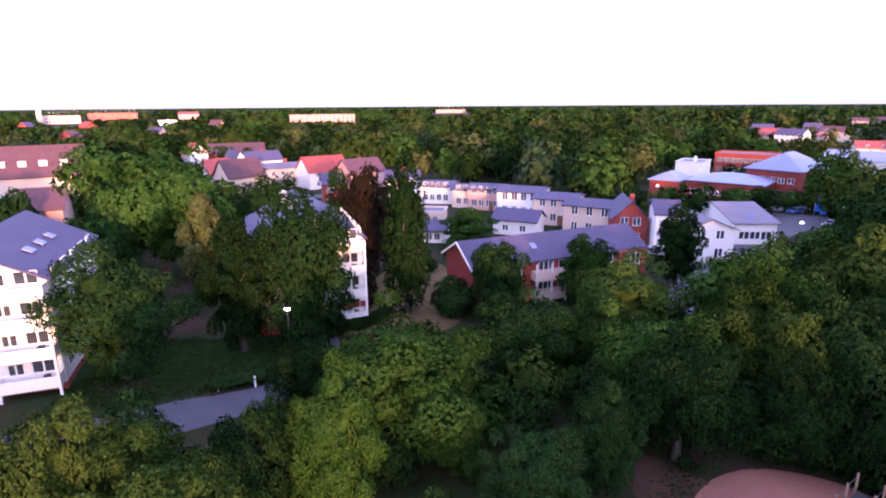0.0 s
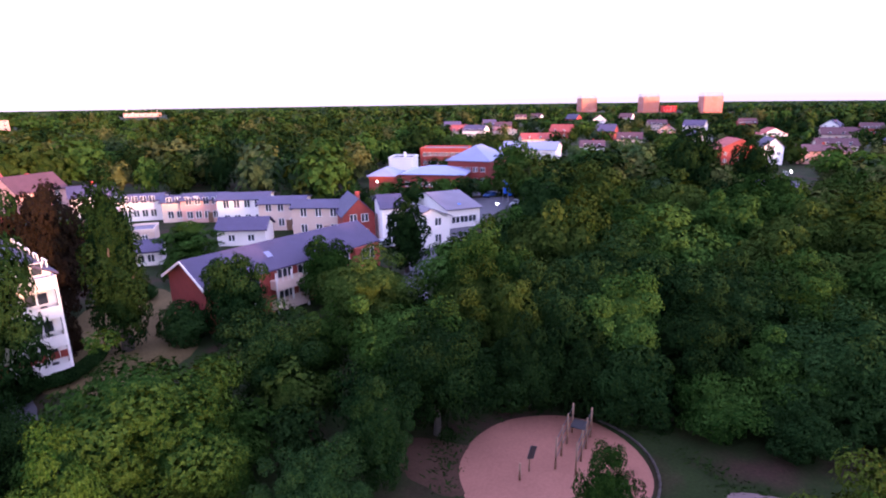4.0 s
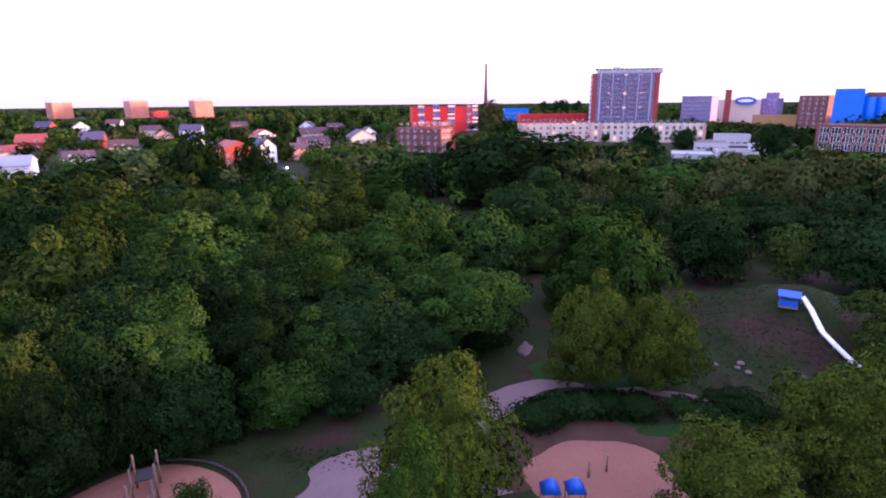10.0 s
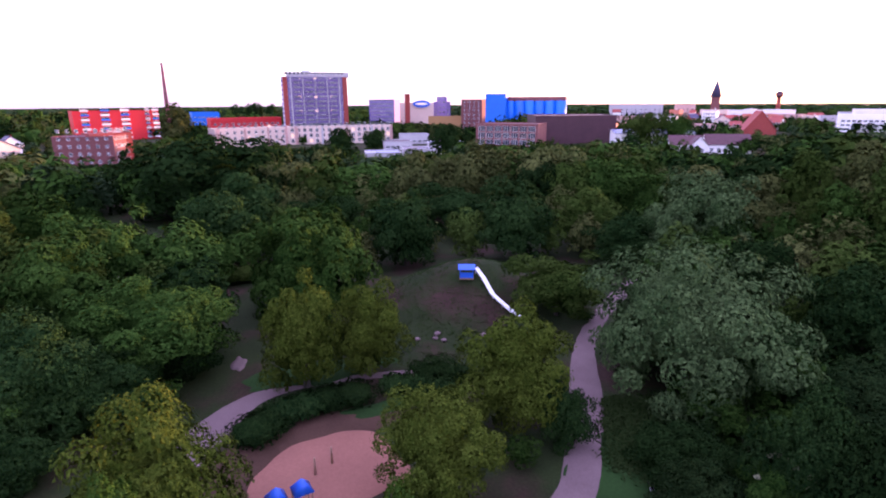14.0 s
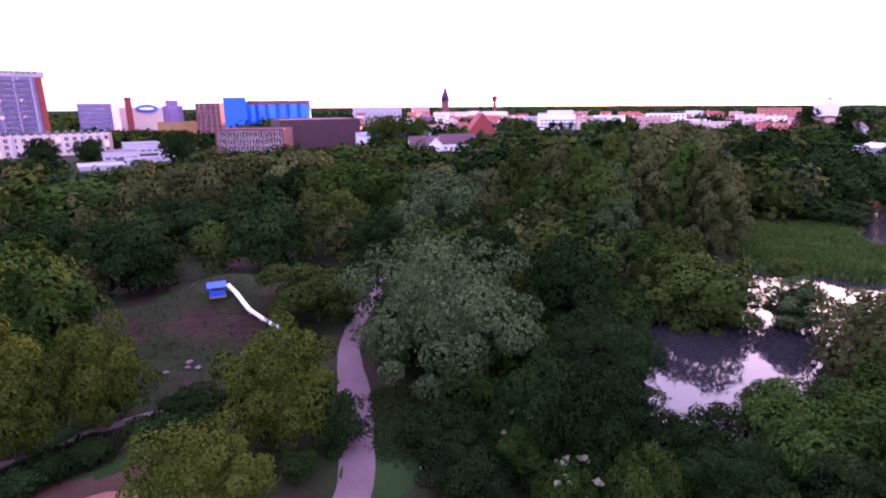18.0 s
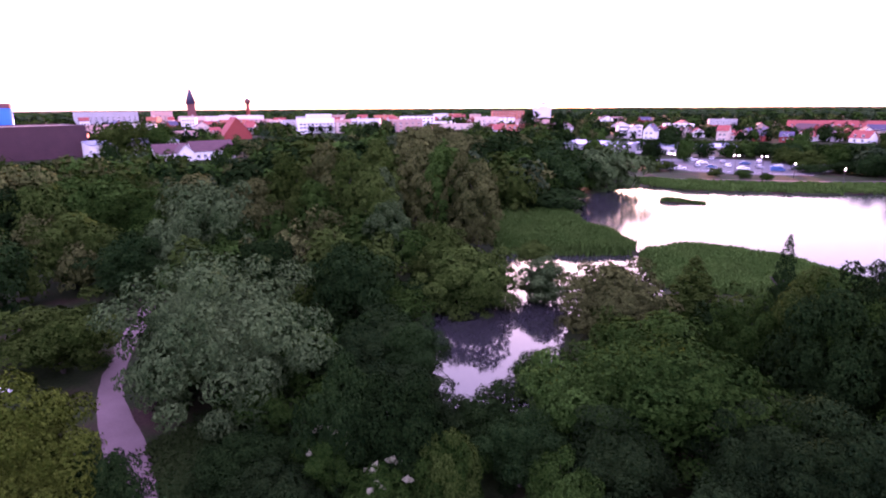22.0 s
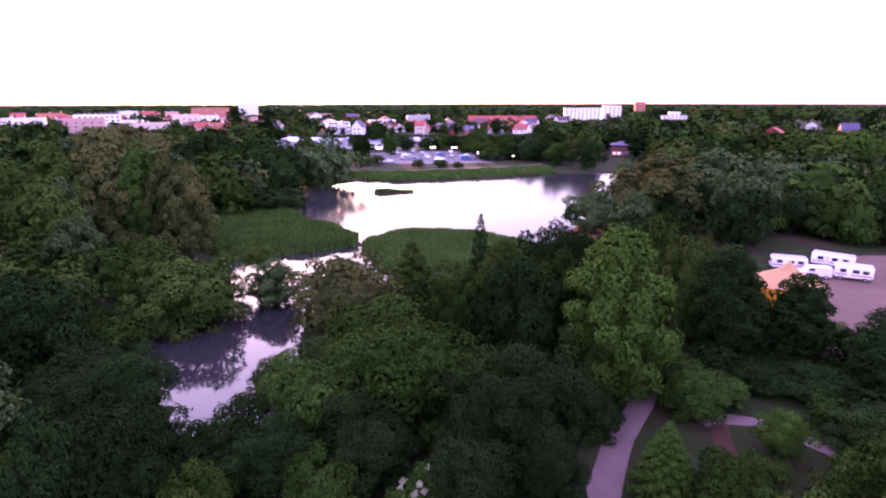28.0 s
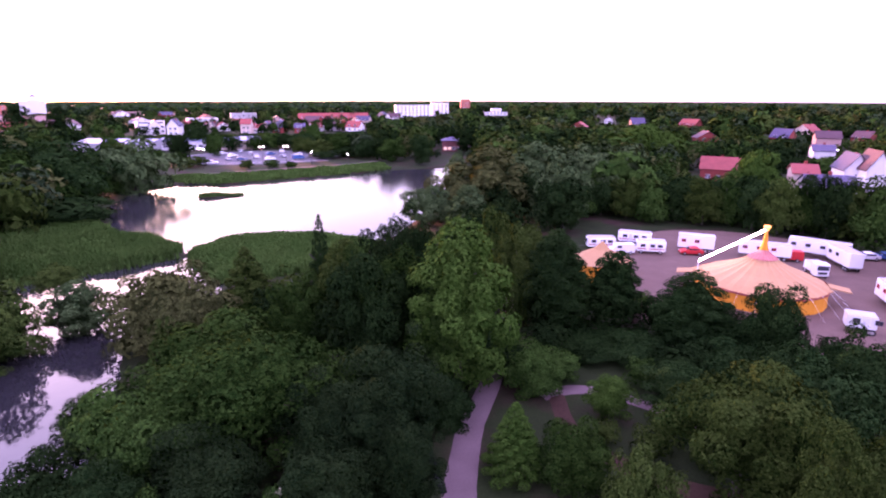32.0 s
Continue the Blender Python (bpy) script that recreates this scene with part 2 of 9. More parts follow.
canvas_yellow = mat("glowing_yellow_canvas", (0.550, 0.210, 0.008), 0.75, 0.1, 0.8, 0.12, glow=0.035)
canvas_pink = mat("faded_red_canvas", (0.46, 0.16, 0.14), 0.8, 0.12, 0.8, 0.12)
red_trim = mat("dark_red_trim", (0.22, 0.045, 0.03), 0.8, 0.12, 0.8, 0.12)
lamp_glow = mat("lamp_glow", (1.0, 0.86, 0.66), 0.5, 0.0, 1, 0, 0, 0, 14)
tube_glow = mat("white_tube_glow", (1.0, 0.78, 0.70), 0.5, 0.0, 1, 0, 0, 0, 5)
fire_glow = mat("orange_lamp_glow", (1.0, 0.36, 0.06), 0.5, 0.0, 1, 0, 0, 0, 0.55)
window_glow = mat("lit_window", (1.0, 0.62, 0.36), 0.5, 0.0, 1, 0, 0, 0, 0.16)



def water_mat(name, ior, rough, wave):
    m = bpy.data.materials.new(name)
    m.use_nodes = True
    n, l = m.node_tree.nodes, m.node_tree.links
    p = n["Principled BSDF"]
    p.inputs["Base Color"].default_value = (0.02, 0.020, 0.022, 1)
    p.inputs["Roughness"].default_value, p.inputs["IOR"].default_value = rough, ior
    w, g, b = n.new("ShaderNodeTexNoise"), n.new("ShaderNodeNewGeometry"), n.new("ShaderNodeBump")
    w.inputs["Scale"].default_value, w.inputs["Detail"].default_value = 1.4, 3
    b.inputs["Strength"].default_value, b.inputs["Distance"].default_value = wave, 0.06
    l.new(g.outputs["Position"], w.inputs["Vector"])
    l.new(w.outputs[0], b.inputs["Height"])
    l.new(b.outputs[0], p.inputs["Normal"])
    return m


water_m = water_mat("still_pond_water", 1.55, 0.04, 0.10)
lake_m = water_mat("lake_water", 1.21, 0.10, 0.25)
# ---- mesh helpers ----


def mesh_of(name, verts, faces, material, smooth=False):
    me = bpy.data.meshes.new(name)
    me.from_pydata([tuple(v) for v in verts], [], [tuple(f) for f in faces])
    me.materials.append(material)
    if smooth:
        me.polygons.foreach_set("use_smooth", [True] * len(me.polygons))
    me.update()
    return me


def part(name, me, parent, m=None, label=""):
    ob = new(name, me)
    ob.parent = parent
    if m is not None:
        ob.matrix_basis = m
    if label:
        ob["label"] = label
    return ob


def thing(name, x, y, z, yaw, label, category, group="", kind=""):
    ob = new(name)
    ob.matrix_basis = pose(x, y, z, 0, 0, yaw)
    return tagged(ob, label, category, group, kind)


CACHE = {}


def box(w, d, h, material, bevel=0.0, z0=0.0):
    """A box on z0, centred in x and y, with worn edges where bevel is given. Alike boxes share one mesh."""
    key = (round(w, 3), round(d, 3), round(h, 3), material.name, bevel, z0)
    if key in CACHE:
        return CACHE[key]
    bm = bmesh.new()
    bmesh.ops.create_cube(bm, size=1)
    bmesh.ops.scale(bm, vec=(w, d, h), verts=bm.verts)
    bmesh.ops.translate(bm, vec=(0, 0, z0 + h / 2), verts=bm.verts)
    if bevel:
        bmesh.ops.bevel(bm, geom=list(bm.edges), offset=bevel, segments=2, affect="EDGES")
    me = bpy.data.meshes.new("box")
    bm.to_mesh(me)
    bm.free()
    me.materials.append(material)
    CACHE[key] = me
    return me


def rod(r0, r1, h, material, n=8):
    """A tapered round bar from z = 0 to z = h."""
    key = ("rod", round(r0, 3), round(r1, 3), round(h, 3), material.name, n)
    if key in CACHE:
        return CACHE[key]
    bm = bmesh.new()
    bmesh.ops.create_cone(bm, cap_ends=True, segments=n, radius1=r0, radius2=r1, depth=h)
    bmesh.ops.translate(bm, vec=(0, 0, h / 2), verts=bm.verts)
    me = bpy.data.meshes.new("rod")
    bm.to_mesh(me)
    bm.free()
    me.materials.append(material)
    me.polygons.foreach_set("use_smooth", [len(p.vertices) == 4 for p in me.polygons])
    CACHE[key] = me
    return me


def bar(a, b):
    """The pose that lays a rod from a towards b."""
    a, b = Vector(a), Vector(b)
    return Matrix.Translation(a) @ (b - a).to_track_quat("Z", "Y").to_matrix().to_4x4()


def prism(profile, length, material):
    """A profile in x, z drawn out along y, centred."""
    n = len(profile)
    v = [(x, -length / 2, z) for x, z in profile] + [(x, length / 2, z) for x, z in profile]
    f = [tuple(range(n)), tuple(range(2 * n - 1, n - 1, -1))]
    f += [(i, i + n, (i + 1) % n + n, (i + 1) % n) for i in range(n)]
    return mesh_of("prism", v, f, material)


# ---- ground and water ----
POND = [(13.5, -36.5), (10.5, -42), (10.5, -55), (11.5, -62), (11, -70), (23, -71), (29, -66), (26, -54), (20.5, -45), (16, -37.5)]
POND_BACK = [(28, -90), (24, -78), (19, -66), (6, -65), (1, -80), (6, -97), (16, -93)]
LAKE = [(25, -150), (19, -117), (13, -113), (6, -98), (1, -104), (-9, -106), (-18, -100), (-24, -92), (-32, -100), (-40, -113), (-56, -130), (-70, -150),
        (-86, -172), (-80, -190), (-54, -191), (-36, -182), (-16, -178), (0, -176), (10, -182), (22, -166)]


def inside(px, py, poly):
    """How far points lie inside a polygon (positive) or outside it (negative)."""
    px, py = np.asarray(px, float), np.asarray(py, float)
    near, odd = np.full(px.shape, 1e9), np.zeros(px.shape, bool)
    for (ax, ay), (bx, by) in zip(poly, poly[1:] + poly[:1]):
        dx, dy = bx - ax, by - ay
        k = np.clip(((px - ax) * dx + (py - ay) * dy) / (dx * dx + dy * dy), 0, 1)
        near = np.minimum(near, np.hypot(px - ax - k * dx, py - ay - k * dy))
        cross = (ay > py) != (by > py)
        odd ^= cross & (px < (bx - ax) * (py - ay) / (by - ay + 1e-12) + ax)
    return np.where(odd, near, -near)


MOUND = (63.0, -22.0, 5.0, 15.0)


def height(px, py):
    px, py = np.asarray(px, float), np.asarray(py, float)
    z = 0.10 * np.sin(px * 0.11) * np.cos(py * 0.13) * (np.hypot(px, py) < 240)
    d = np.hypot(px - MOUND[0], py - MOUND[1]) / MOUND[3]
    z = z - 0.0045 * np.clip(np.hypot(px, py) - 1800, 0, None)
    z = z + MOUND[2] * np.clip(1 - d, 0, 1) ** 2 * (1 + 2 * np.clip(d, 0, 1))
    for poly in (POND, POND_BACK, LAKE):
        wet = np.clip((inside(px, py, poly) + 1.0) / 2.0, 0, 1)
        z = z * (1 - wet) - 1.1 * wet
    return z


def at_ground(x, y):
    return float(height(np.array([x]), np.array([y]))[0])


def sheet(name, xs, ys, material):
    gx, gy = np.meshgrid(xs, ys)
    v = np.stack([gx.ravel(), gy.ravel(), height(gx.ravel(), gy.ravel())], 1)
    nx, ny = len(xs), len(ys)
    i = (np.arange(ny - 1)[:, None] * nx + np.arange(nx - 1)).ravel()
    return mesh_of(name, v.tolist(), np.stack([i, i + 1, i + nx + 1, i + nx], 1).tolist(), material, True)


far_steps = [280, 330, 420, 600, 900, 1400, 2200, 3400, 5000]
gxs = np.concatenate([[-v for v in reversed(far_steps)], np.arange(-240, 241, 2.5), far_steps])
gys = np.concatenate([[-v for v in reversed(far_steps)], np.arange(-240, 201, 2.5), far_steps[0:]])
tagged(new("ground", sheet("ground", gxs, gys, grass)), "dark park lawn and bare earth under the trees", "ground", kind="structure")


def flat_poly(name, poly, z, material, label, category, kind="structure"):
    me = bpy.data.meshes.new(name)
    bm = bmesh.new()
    bm.faces.new([bm.verts.new((x, y, z)) for x, y in poly])
    bmesh.ops.triangulate(bm, faces=bm.faces)
    bm.normal_update()
    for f in bm.faces:
        if f.normal.z < 0:
            f.normal_flip()
    bm.to_mesh(me)
    bm.free()
    me.materials.append(material)
    return tagged(new(name, me), label, category, kind=kind)


def grown(poly, by):
    cx, cy = sum(p[0] for p in poly) / len(poly), sum(p[1] for p in poly) / len(poly)
    return [(x + by * (x - cx) / math.hypot(x - cx, y - cy), y + by * (y - cy) / math.hypot(x - cx, y - cy)) for x, y in poly]


flat_poly("water", grown(POND, 1.2), -0.35, water_m, "still dark pond mirroring the pink evening sky", "pond")
flat_poly("water", grown(POND_BACK, 1.0), -0.352, water_m, "calm pond water between bushes and reeds", "pond")
flat_poly("water", grown(LAKE, 1.5), -0.36, lake_m, "wide calm lake reflecting the bright evening sky", "lake")


def ribbon(name, pts, widths, material, label, category="path", lift=0.06):
    """A path along a smooth line of points, a thin bed that follows the ground."""
    pts = [Vector((*p, 0)) for p in pts]
    line, wide = [], []
    for i in range(len(pts) - 1):
        p0, p1, p2, p3 = pts[max(i - 1, 0)], pts[i], pts[i + 1], pts[min(i + 2, len(pts) - 1)]
        for k in range(8):
            u = k / 8
            line.append(0.5 * (2 * p1 + (p2 - p0) * u + (2 * p0 - 5 * p1 + 4 * p2 - p3) * u * u + (3 * p1 - p0 - 3 * p2 + p3) * u ** 3))
            wide.append(widths[i] * (1 - u) + widths[i + 1] * u)
    line.append(pts[-1]), wide.append(widths[-1])
    v, f = [], []
    for i, p in enumerate(line):
        t = (line[min(i + 1, len(line) - 1)] - line[max(i - 1, 0)]).normalized()
        side = Vector((-t.y, t.x, 0))
        for k in (-1, -0.6, 0, 0.6, 1):
            edge = 1 + 0.10 * noise.noise(p * 0.7 + Vector((k, 0, 0))) if abs(k) == 1 else 1
            q = p + side * wide[i] * 0.5 * k * edge
            v.append((q.x, q.y, at_ground(q.x, q.y) + (lift if abs(k) < 1 else -0.02)))
    for i in range(len(line) - 1):
        f += [(5 * i + k, 5 * i + k + 1, 5 * i + k + 6, 5 * i + k + 5) for k in range(4)]
    return tagged(new(name, mesh_of(name, v, f, material, True)), label, category, kind="structure")


def patch(name, cx, cy, rx, ry, turn, material, label, category, lift=0.09, rough=0.06, n=48):
    """A sandy or worn patch with an uneven outline, slightly raised over the ground."""
    v, f = [(cx, cy, at_ground(cx, cy) + lift)], []
    for ring, (k, dz) in enumerate(((0.5, 0), (0.93, 0), (1.0, -lift - 0.05))):
        for i in range(n):
            a = 2 * math.pi * i / n
            wob = 1 + rough * noise.noise(Vector((math.cos(a) * 1.7 + cx, math.sin(a) * 1.7 + cy, 0.3))) * 2
            x, y = rx * k * wob * math.cos(a), ry * k * wob * math.sin(a)
            c, s = math.cos(radians(turn)), math.sin(radians(turn))
            gx, gy = cx + x * c - y * s, cy + x * s + y * c
            v.append((gx, gy, at_ground(gx, gy) + lift + dz))
    for i in range(n):
        j = (i + 1) % n
        f.append((0, 1 + i, 1 + j))
        f += [(1 + r * n + i, 1 + (r + 1) * n + i, 1 + (r + 1) * n + j, 1 + r * n + j) for r in (0, 1)]
    return tagged(new(name, mesh_of(name, v, f, material, True)), label, category, kind="structure")


# ---- trees ----


def sprays(c, d, size, rng, up=0.12):
    """Leaf sprays: a pointed blade at each place c, facing roughly along d."""
    n = len(c)
    nrm = d + rng.normal(0, 0.26, (n, 3)) + [0, 0, up]
    nrm /= np.linalg.norm(nrm, axis=1)[:, None]
    t = np.cross(nrm, rng.normal(0, 1, (n, 3)))
    t /= np.linalg.norm(t, axis=1)[:, None] + 1e-9
    b = np.cross(nrm, t)
    s = size * rng.uniform(0.65, 1.45, (n, 1))
    return np.stack([c + t * s - nrm * s * 0.2, c - t * s * 0.6 + b * s * 0.55, c - t * s * 0.6 - b * s * 0.55], 1).reshape(-1, 3)


def tufts(c, rad, count, core, size, rng, low=-0.75):
    """Blades spread over the outer faces of the leaf masses, thick enough to close them, with stray ones round the outline."""
    share = (rad ** 2).sum(1)
    pick = rng.choice(len(c), count * 3, p=share / share.sum())
    d = rng.normal(0, 1, (len(pick), 3))
    d /= np.linalg.norm(d, axis=1)[:, None]
    reach = np.where(rng.random(len(pick)) < 0.2, rng.uniform(1.0, 1.3, len(pick)), rng.uniform(0.86, 1.04, len(pick)))
    p = c[pick] + d * rad[pick] * reach[:, None]
    keep = d[:, 2] > low + rng.uniform(0, 0.5, len(d))
    for j in range(len(c)):
        keep &= ~((((p - c[j]) / rad[j]) ** 2).sum(1) < 0.72) | (pick == j)
    p, d = p[keep][:count], d[keep][:count]
    # the sprays lean with their own mass and with the whole crown
    half = (c + rad).max(0) * [1, 1, 0.5]
    dome = (p - [0, 0, half[2] * 0.85]) / half
    d = 0.7 * d + 0.55 * dome / np.linalg.norm(dome, axis=1)[:, None]
    return sprays(p, d / np.linalg.norm(d, axis=1)[:, None], size, rng)


def ico(level):
    bm = bmesh.new()
    bmesh.ops.create_icosphere(bm, subdivisions=level, radius=1)
    v = np.array([x.co[:] for x in bm.verts])
    f = np.array([[x.index for x in p.verts] for p in bm.faces])
    bm.free()
    return v, f


ICO = {1: ico(1), 2: ico(2), 3: ico(3)}


def hull(c, rad, level, shrink, rng):
    """The lumpy inner mass of a crown: a ball drawn out to the leaf masses c with half axes rad, and roughened."""
    iv, ifc = ICO[level]
    mid = np.array([0, 0, c[:, 2].mean()])
    size = np.abs(np.concatenate([c + rad, c - rad]) - mid).max(0)
    d = iv * size
    d /= np.linalg.norm(d, axis=1)[:, None]
    reach = np.full(len(d), 0.2 * size.min())
    for j in range(len(c)):
        o, q = (mid - c[j]) / rad[j], d / rad[j]
        aa, bb, cc = (q * q).sum(1), (q * o).sum(1), (o * o).sum() - 1
        disc = bb * bb - aa * cc
        reach = np.maximum(reach, np.where(disc > 0, (-bb + np.sqrt(np.maximum(disc, 0))) / aa, 0))
    return mid + d * (reach * shrink * (1 + rng.normal(0, 0.05, len(d))))[:, None], ifc


def puffs(shape, rng, f=1.0):
    """Centres and radii of the leaf masses of a crown that is 1 high (from 0) and 1 in radius; f: how finely it is divided."""
    c, r = [], []
    g = 1 / math.sqrt(f)

    def put(x, y, z, q):
        c.append((x, y, z)), r.append(q)

    if shape in ("round", "oak", "shrub", "willow"):
        k = int({"round": 46, "oak": 54, "shrub": 34, "willow": 72}[shape] * f)
        low, high = {"round": (0.64, 0.88), "oak": (0.54, 0.92), "shrub": (0.58, 0.86), "willow": (0.72, 0.90)}[shape]
        q0, q1 = {"round": (0.16, 0.26), "oak": (0.15, 0.28), "shrub": (0.18, 0.29), "willow": (0.12, 0.21)}[shape]
        turn = rng.uniform(0, 6.28)
        for i in range(k):
            z = 1 - (2 if shape != "willow" else 1.8) * (i + 0.5) / k
            a = i * 2.39996 + rng.uniform(-0.35, 0.35)
            q = math.sqrt(max(0, 1 - z * z))
            reach = rng.uniform(low, high) * (1 + 0.15 * math.sin(3 * a + 5 * z + turn) + 0.12 * math.sin(2 * a - 4 * z + 2 * turn))
            put(q * math.cos(a) * reach, q * math.sin(a) * reach, 0.5 + 0.5 * z * reach * 1.06, rng.uniform(q0, q1) * g)
        for i in range(5):
            a = i * 1.257
            put(0.28 * math.cos(a), 0.28 * math.sin(a), 0.36 + 0.07 * i, 0.42)
    elif shape == "column":
        k = int(70 * f)
        for i in range(k):
            z = (i + 0.5) / k
            wide = 0.78 * math.sin(math.pi * min(1, 0.10 + z * 0.88)) ** 0.7
            a = i * 2.4
            put(wide * math.cos(a), wide * math.sin(a), 0.03 + 0.93 * z, rng.uniform(0.16, 0.30) * g * (1.1 - 0.5 * z))
        for i in range(7):
            put(0, 0, 0.10 + 0.115 * i, 0.52 - 0.05 * i)
    elif shape == "cone":
        k = int(70 * f)
        for i in range(k):
            z = (i + 0.5) / k
            wide = 0.84 * (1 - z) ** 0.8
            a = i * 2.4
            put(wide * math.cos(a), wide * math.sin(a), 0.04 + 0.92 * z, (0.07 + 0.16 * (1 - z) * rng.uniform(0.7, 1.2)) * g)
        for i in range(6):
            put(0, 0, 0.10 + 0.12 * i, 0.62 - 0.1 * i)
    elif shape == "birch":
        k = int(76 * f)
        for i in range(k):
            z = (i + 0.5) / k
            wide = math.sin(math.pi * (0.12 + 0.86 * z)) ** 0.8 * rng.uniform(0.5, 0.92)
            a = i * 2.4 + rng.uniform(-0.5, 0.5)
            put(wide * math.cos(a), wide * math.sin(a), 0.04 + 0.92 * z, rng.uniform(0.11, 0.22) * g)
        for i in range(5):
            put(0, 0, 0.2 + 0.14 * i, 0.40 - 0.03 * i)
    return np.array(c), np.array(r)


CROWNS = {}
SIZE = {"round": (4.5, 8.0), "oak": (5.0, 9.0), "shrub": (2.5, 3.5), "column": (2.4, 13.0), "cone": (2.0, 8.0), "birch": (3.5, 10.0), "willow": (6.5, 10.0)}


def crown_mesh(shape, variant, lod, leaf):
    key = (shape, variant, lod)
    name = key + (leaf,)
    if name in CROWNS:
        return CROWNS[name]
    for other in CROWNS:
        if other[:3] == key:
            me = CROWNS[other].copy()
            me.materials[0] = LEAF[leaf]
            CROWNS[name] = me
            return me
    rng = np.random.default_rng(abs(hash((len(shape), ord(shape[0]), ord(shape[1]), variant))) % 10000)
    R, H = SIZE[shape]
    c, r = puffs(shape, rng, {"close": 1.5, "near": 1.0, "mid": 0.75, "back": 0.4}[lod])
    mean = (R * 2 + H) / 3
    scale = np.array([R, R, H])
    c = c * scale
    rad = r[:, None] * np.array([R, R, (R + H / 2) / 2 * 0.85])
    count = {"close": 24000, "near": 15000, "mid": 7500, "back": 3800}[lod]
    if shape == "shrub":
        count = int(count * 0.6)
    if shape == "willow":
        count = int(count * 1.5)
    area = 9.0 * R * (R + H) / 2
    size = math.sqrt((1.1 if lod in ("close", "near") else 1.3) * area / count / 0.9)
    lv = tufts(c, rad, count, 0.72, size, rng)
    lf = np.arange(len(lv)).reshape(-1, 3)
    cv, cf = hull(c, rad, {"close": 3, "near": 3, "mid": 2, "back": 1}[lod], 0.76 if shape == "column" else 0.62, rng)
    me = bpy.data.meshes.new("crown")
    verts = np.concatenate([lv, cv])
    wide = np.percentile(np.hypot(lv[:, 0], lv[:, 1]), 95 if shape in ("cone", "column", "birch") else 93)
    bottom, top = np.percentile(lv[:, 2], 1), np.percentile(lv[:, 2], 99.3)
    verts[:, :2] *= R / wide
    verts[:, 2] = (verts[:, 2] - bottom) * H / (top - bottom)
    loops = np.concatenate([lf.ravel(), cf.ravel() + len(lv)])
    sizes = np.full(len(lf) + len(cf), 3)
    me.vertices.add(len(verts))
    me.vertices.foreach_set("co", verts.ravel())
    me.loops.add(len(loops))
    me.loops.foreach_set("vertex_index", loops.astype(np.int32))
    me.polygons.add(len(sizes))
    me.polygons.foreach_set("loop_start", np.concatenate([[0], np.cumsum(sizes)[:-1]]).astype(np.int32))
    me.update(calc_edges=True)
    me.validate()
    me.materials.append(LEAF[leaf])
    CROWNS[name] = me
    return me


TRUNKS = {}


def trunk_mesh(variant):
    """A tapered, slightly bent trunk with limbs, 1 high."""
    if variant in TRUNKS:
        return TRUNKS[variant]
    rng = random.Random(variant + 5)
    bm = bmesh.new()

    def limb(a, b, r0, r1, n):
        a, b = Vector(a), Vector(b)
        q = (b - a).to_track_quat("Z", "Y")
        rings = []
        for k in range(4):
            u = k / 3
            m = a.lerp(b, u) + Vector((rng.uniform(-1, 1), rng.uniform(-1, 1), 0)) * 0.012 * (0 < k < 3)
            rr = (r0 * (1 - u) + r1 * u) * (1.35 if k == 0 else 1)
            rings.append([bm.verts.new(m + q @ Vector((math.cos(i * 2 * math.pi / n) * rr, math.sin(i * 2 * math.pi / n) * rr, 0))) for i in range(n)])
        for lo, hi in zip(rings, rings[1:]):
            for i in range(n):
                bm.faces.new((lo[i], lo[(i + 1) % n], hi[(i + 1) % n], hi[i])).smooth = True
        bm.faces.new(rings[-1])

    limb((0, 0, -0.03), (rng.uniform(-0.02, 0.02), rng.uniform(-0.02, 0.02), 0.72), 0.026, 0.008, 8)
    for i in range(6):
        a, z = i * 2.4 + rng.uniform(-0.4, 0.4), 0.24 + 0.07 * i
        reach = rng.uniform(0.07, 0.12)
        limb((0, 0, z), (math.cos(a) * reach, math.sin(a) * reach, z + rng.uniform(0.12, 0.2)), 0.011, 0.004, 6)
    me = bpy.data.meshes.new("trunk")
    bm.to_mesh(me)
    bm.free()
    me.materials.append(bark)
    TRUNKS[variant] = me
    return me


WORDS = {"green": "mid-green", "dark": "deep green", "olive": "olive-green", "bright": "fresh light-green", "golden": "yellowish green", "yew": "shade-darkened green", "brown": "brownish green", "copper": "dark copper-leaved", "silver": "silvery grey-green", "blossom": "pale blossoming"}
KIND = {"round": "round-crowned tree", "oak": "spreading broadleaf tree", "shrub": "dense low shrub", "column": "tall slender columnar tree", "cone": "pointed conical tree", "birch": "loose upright birch tree", "willow": "wide domed willow tree"}
tree_count = [0]


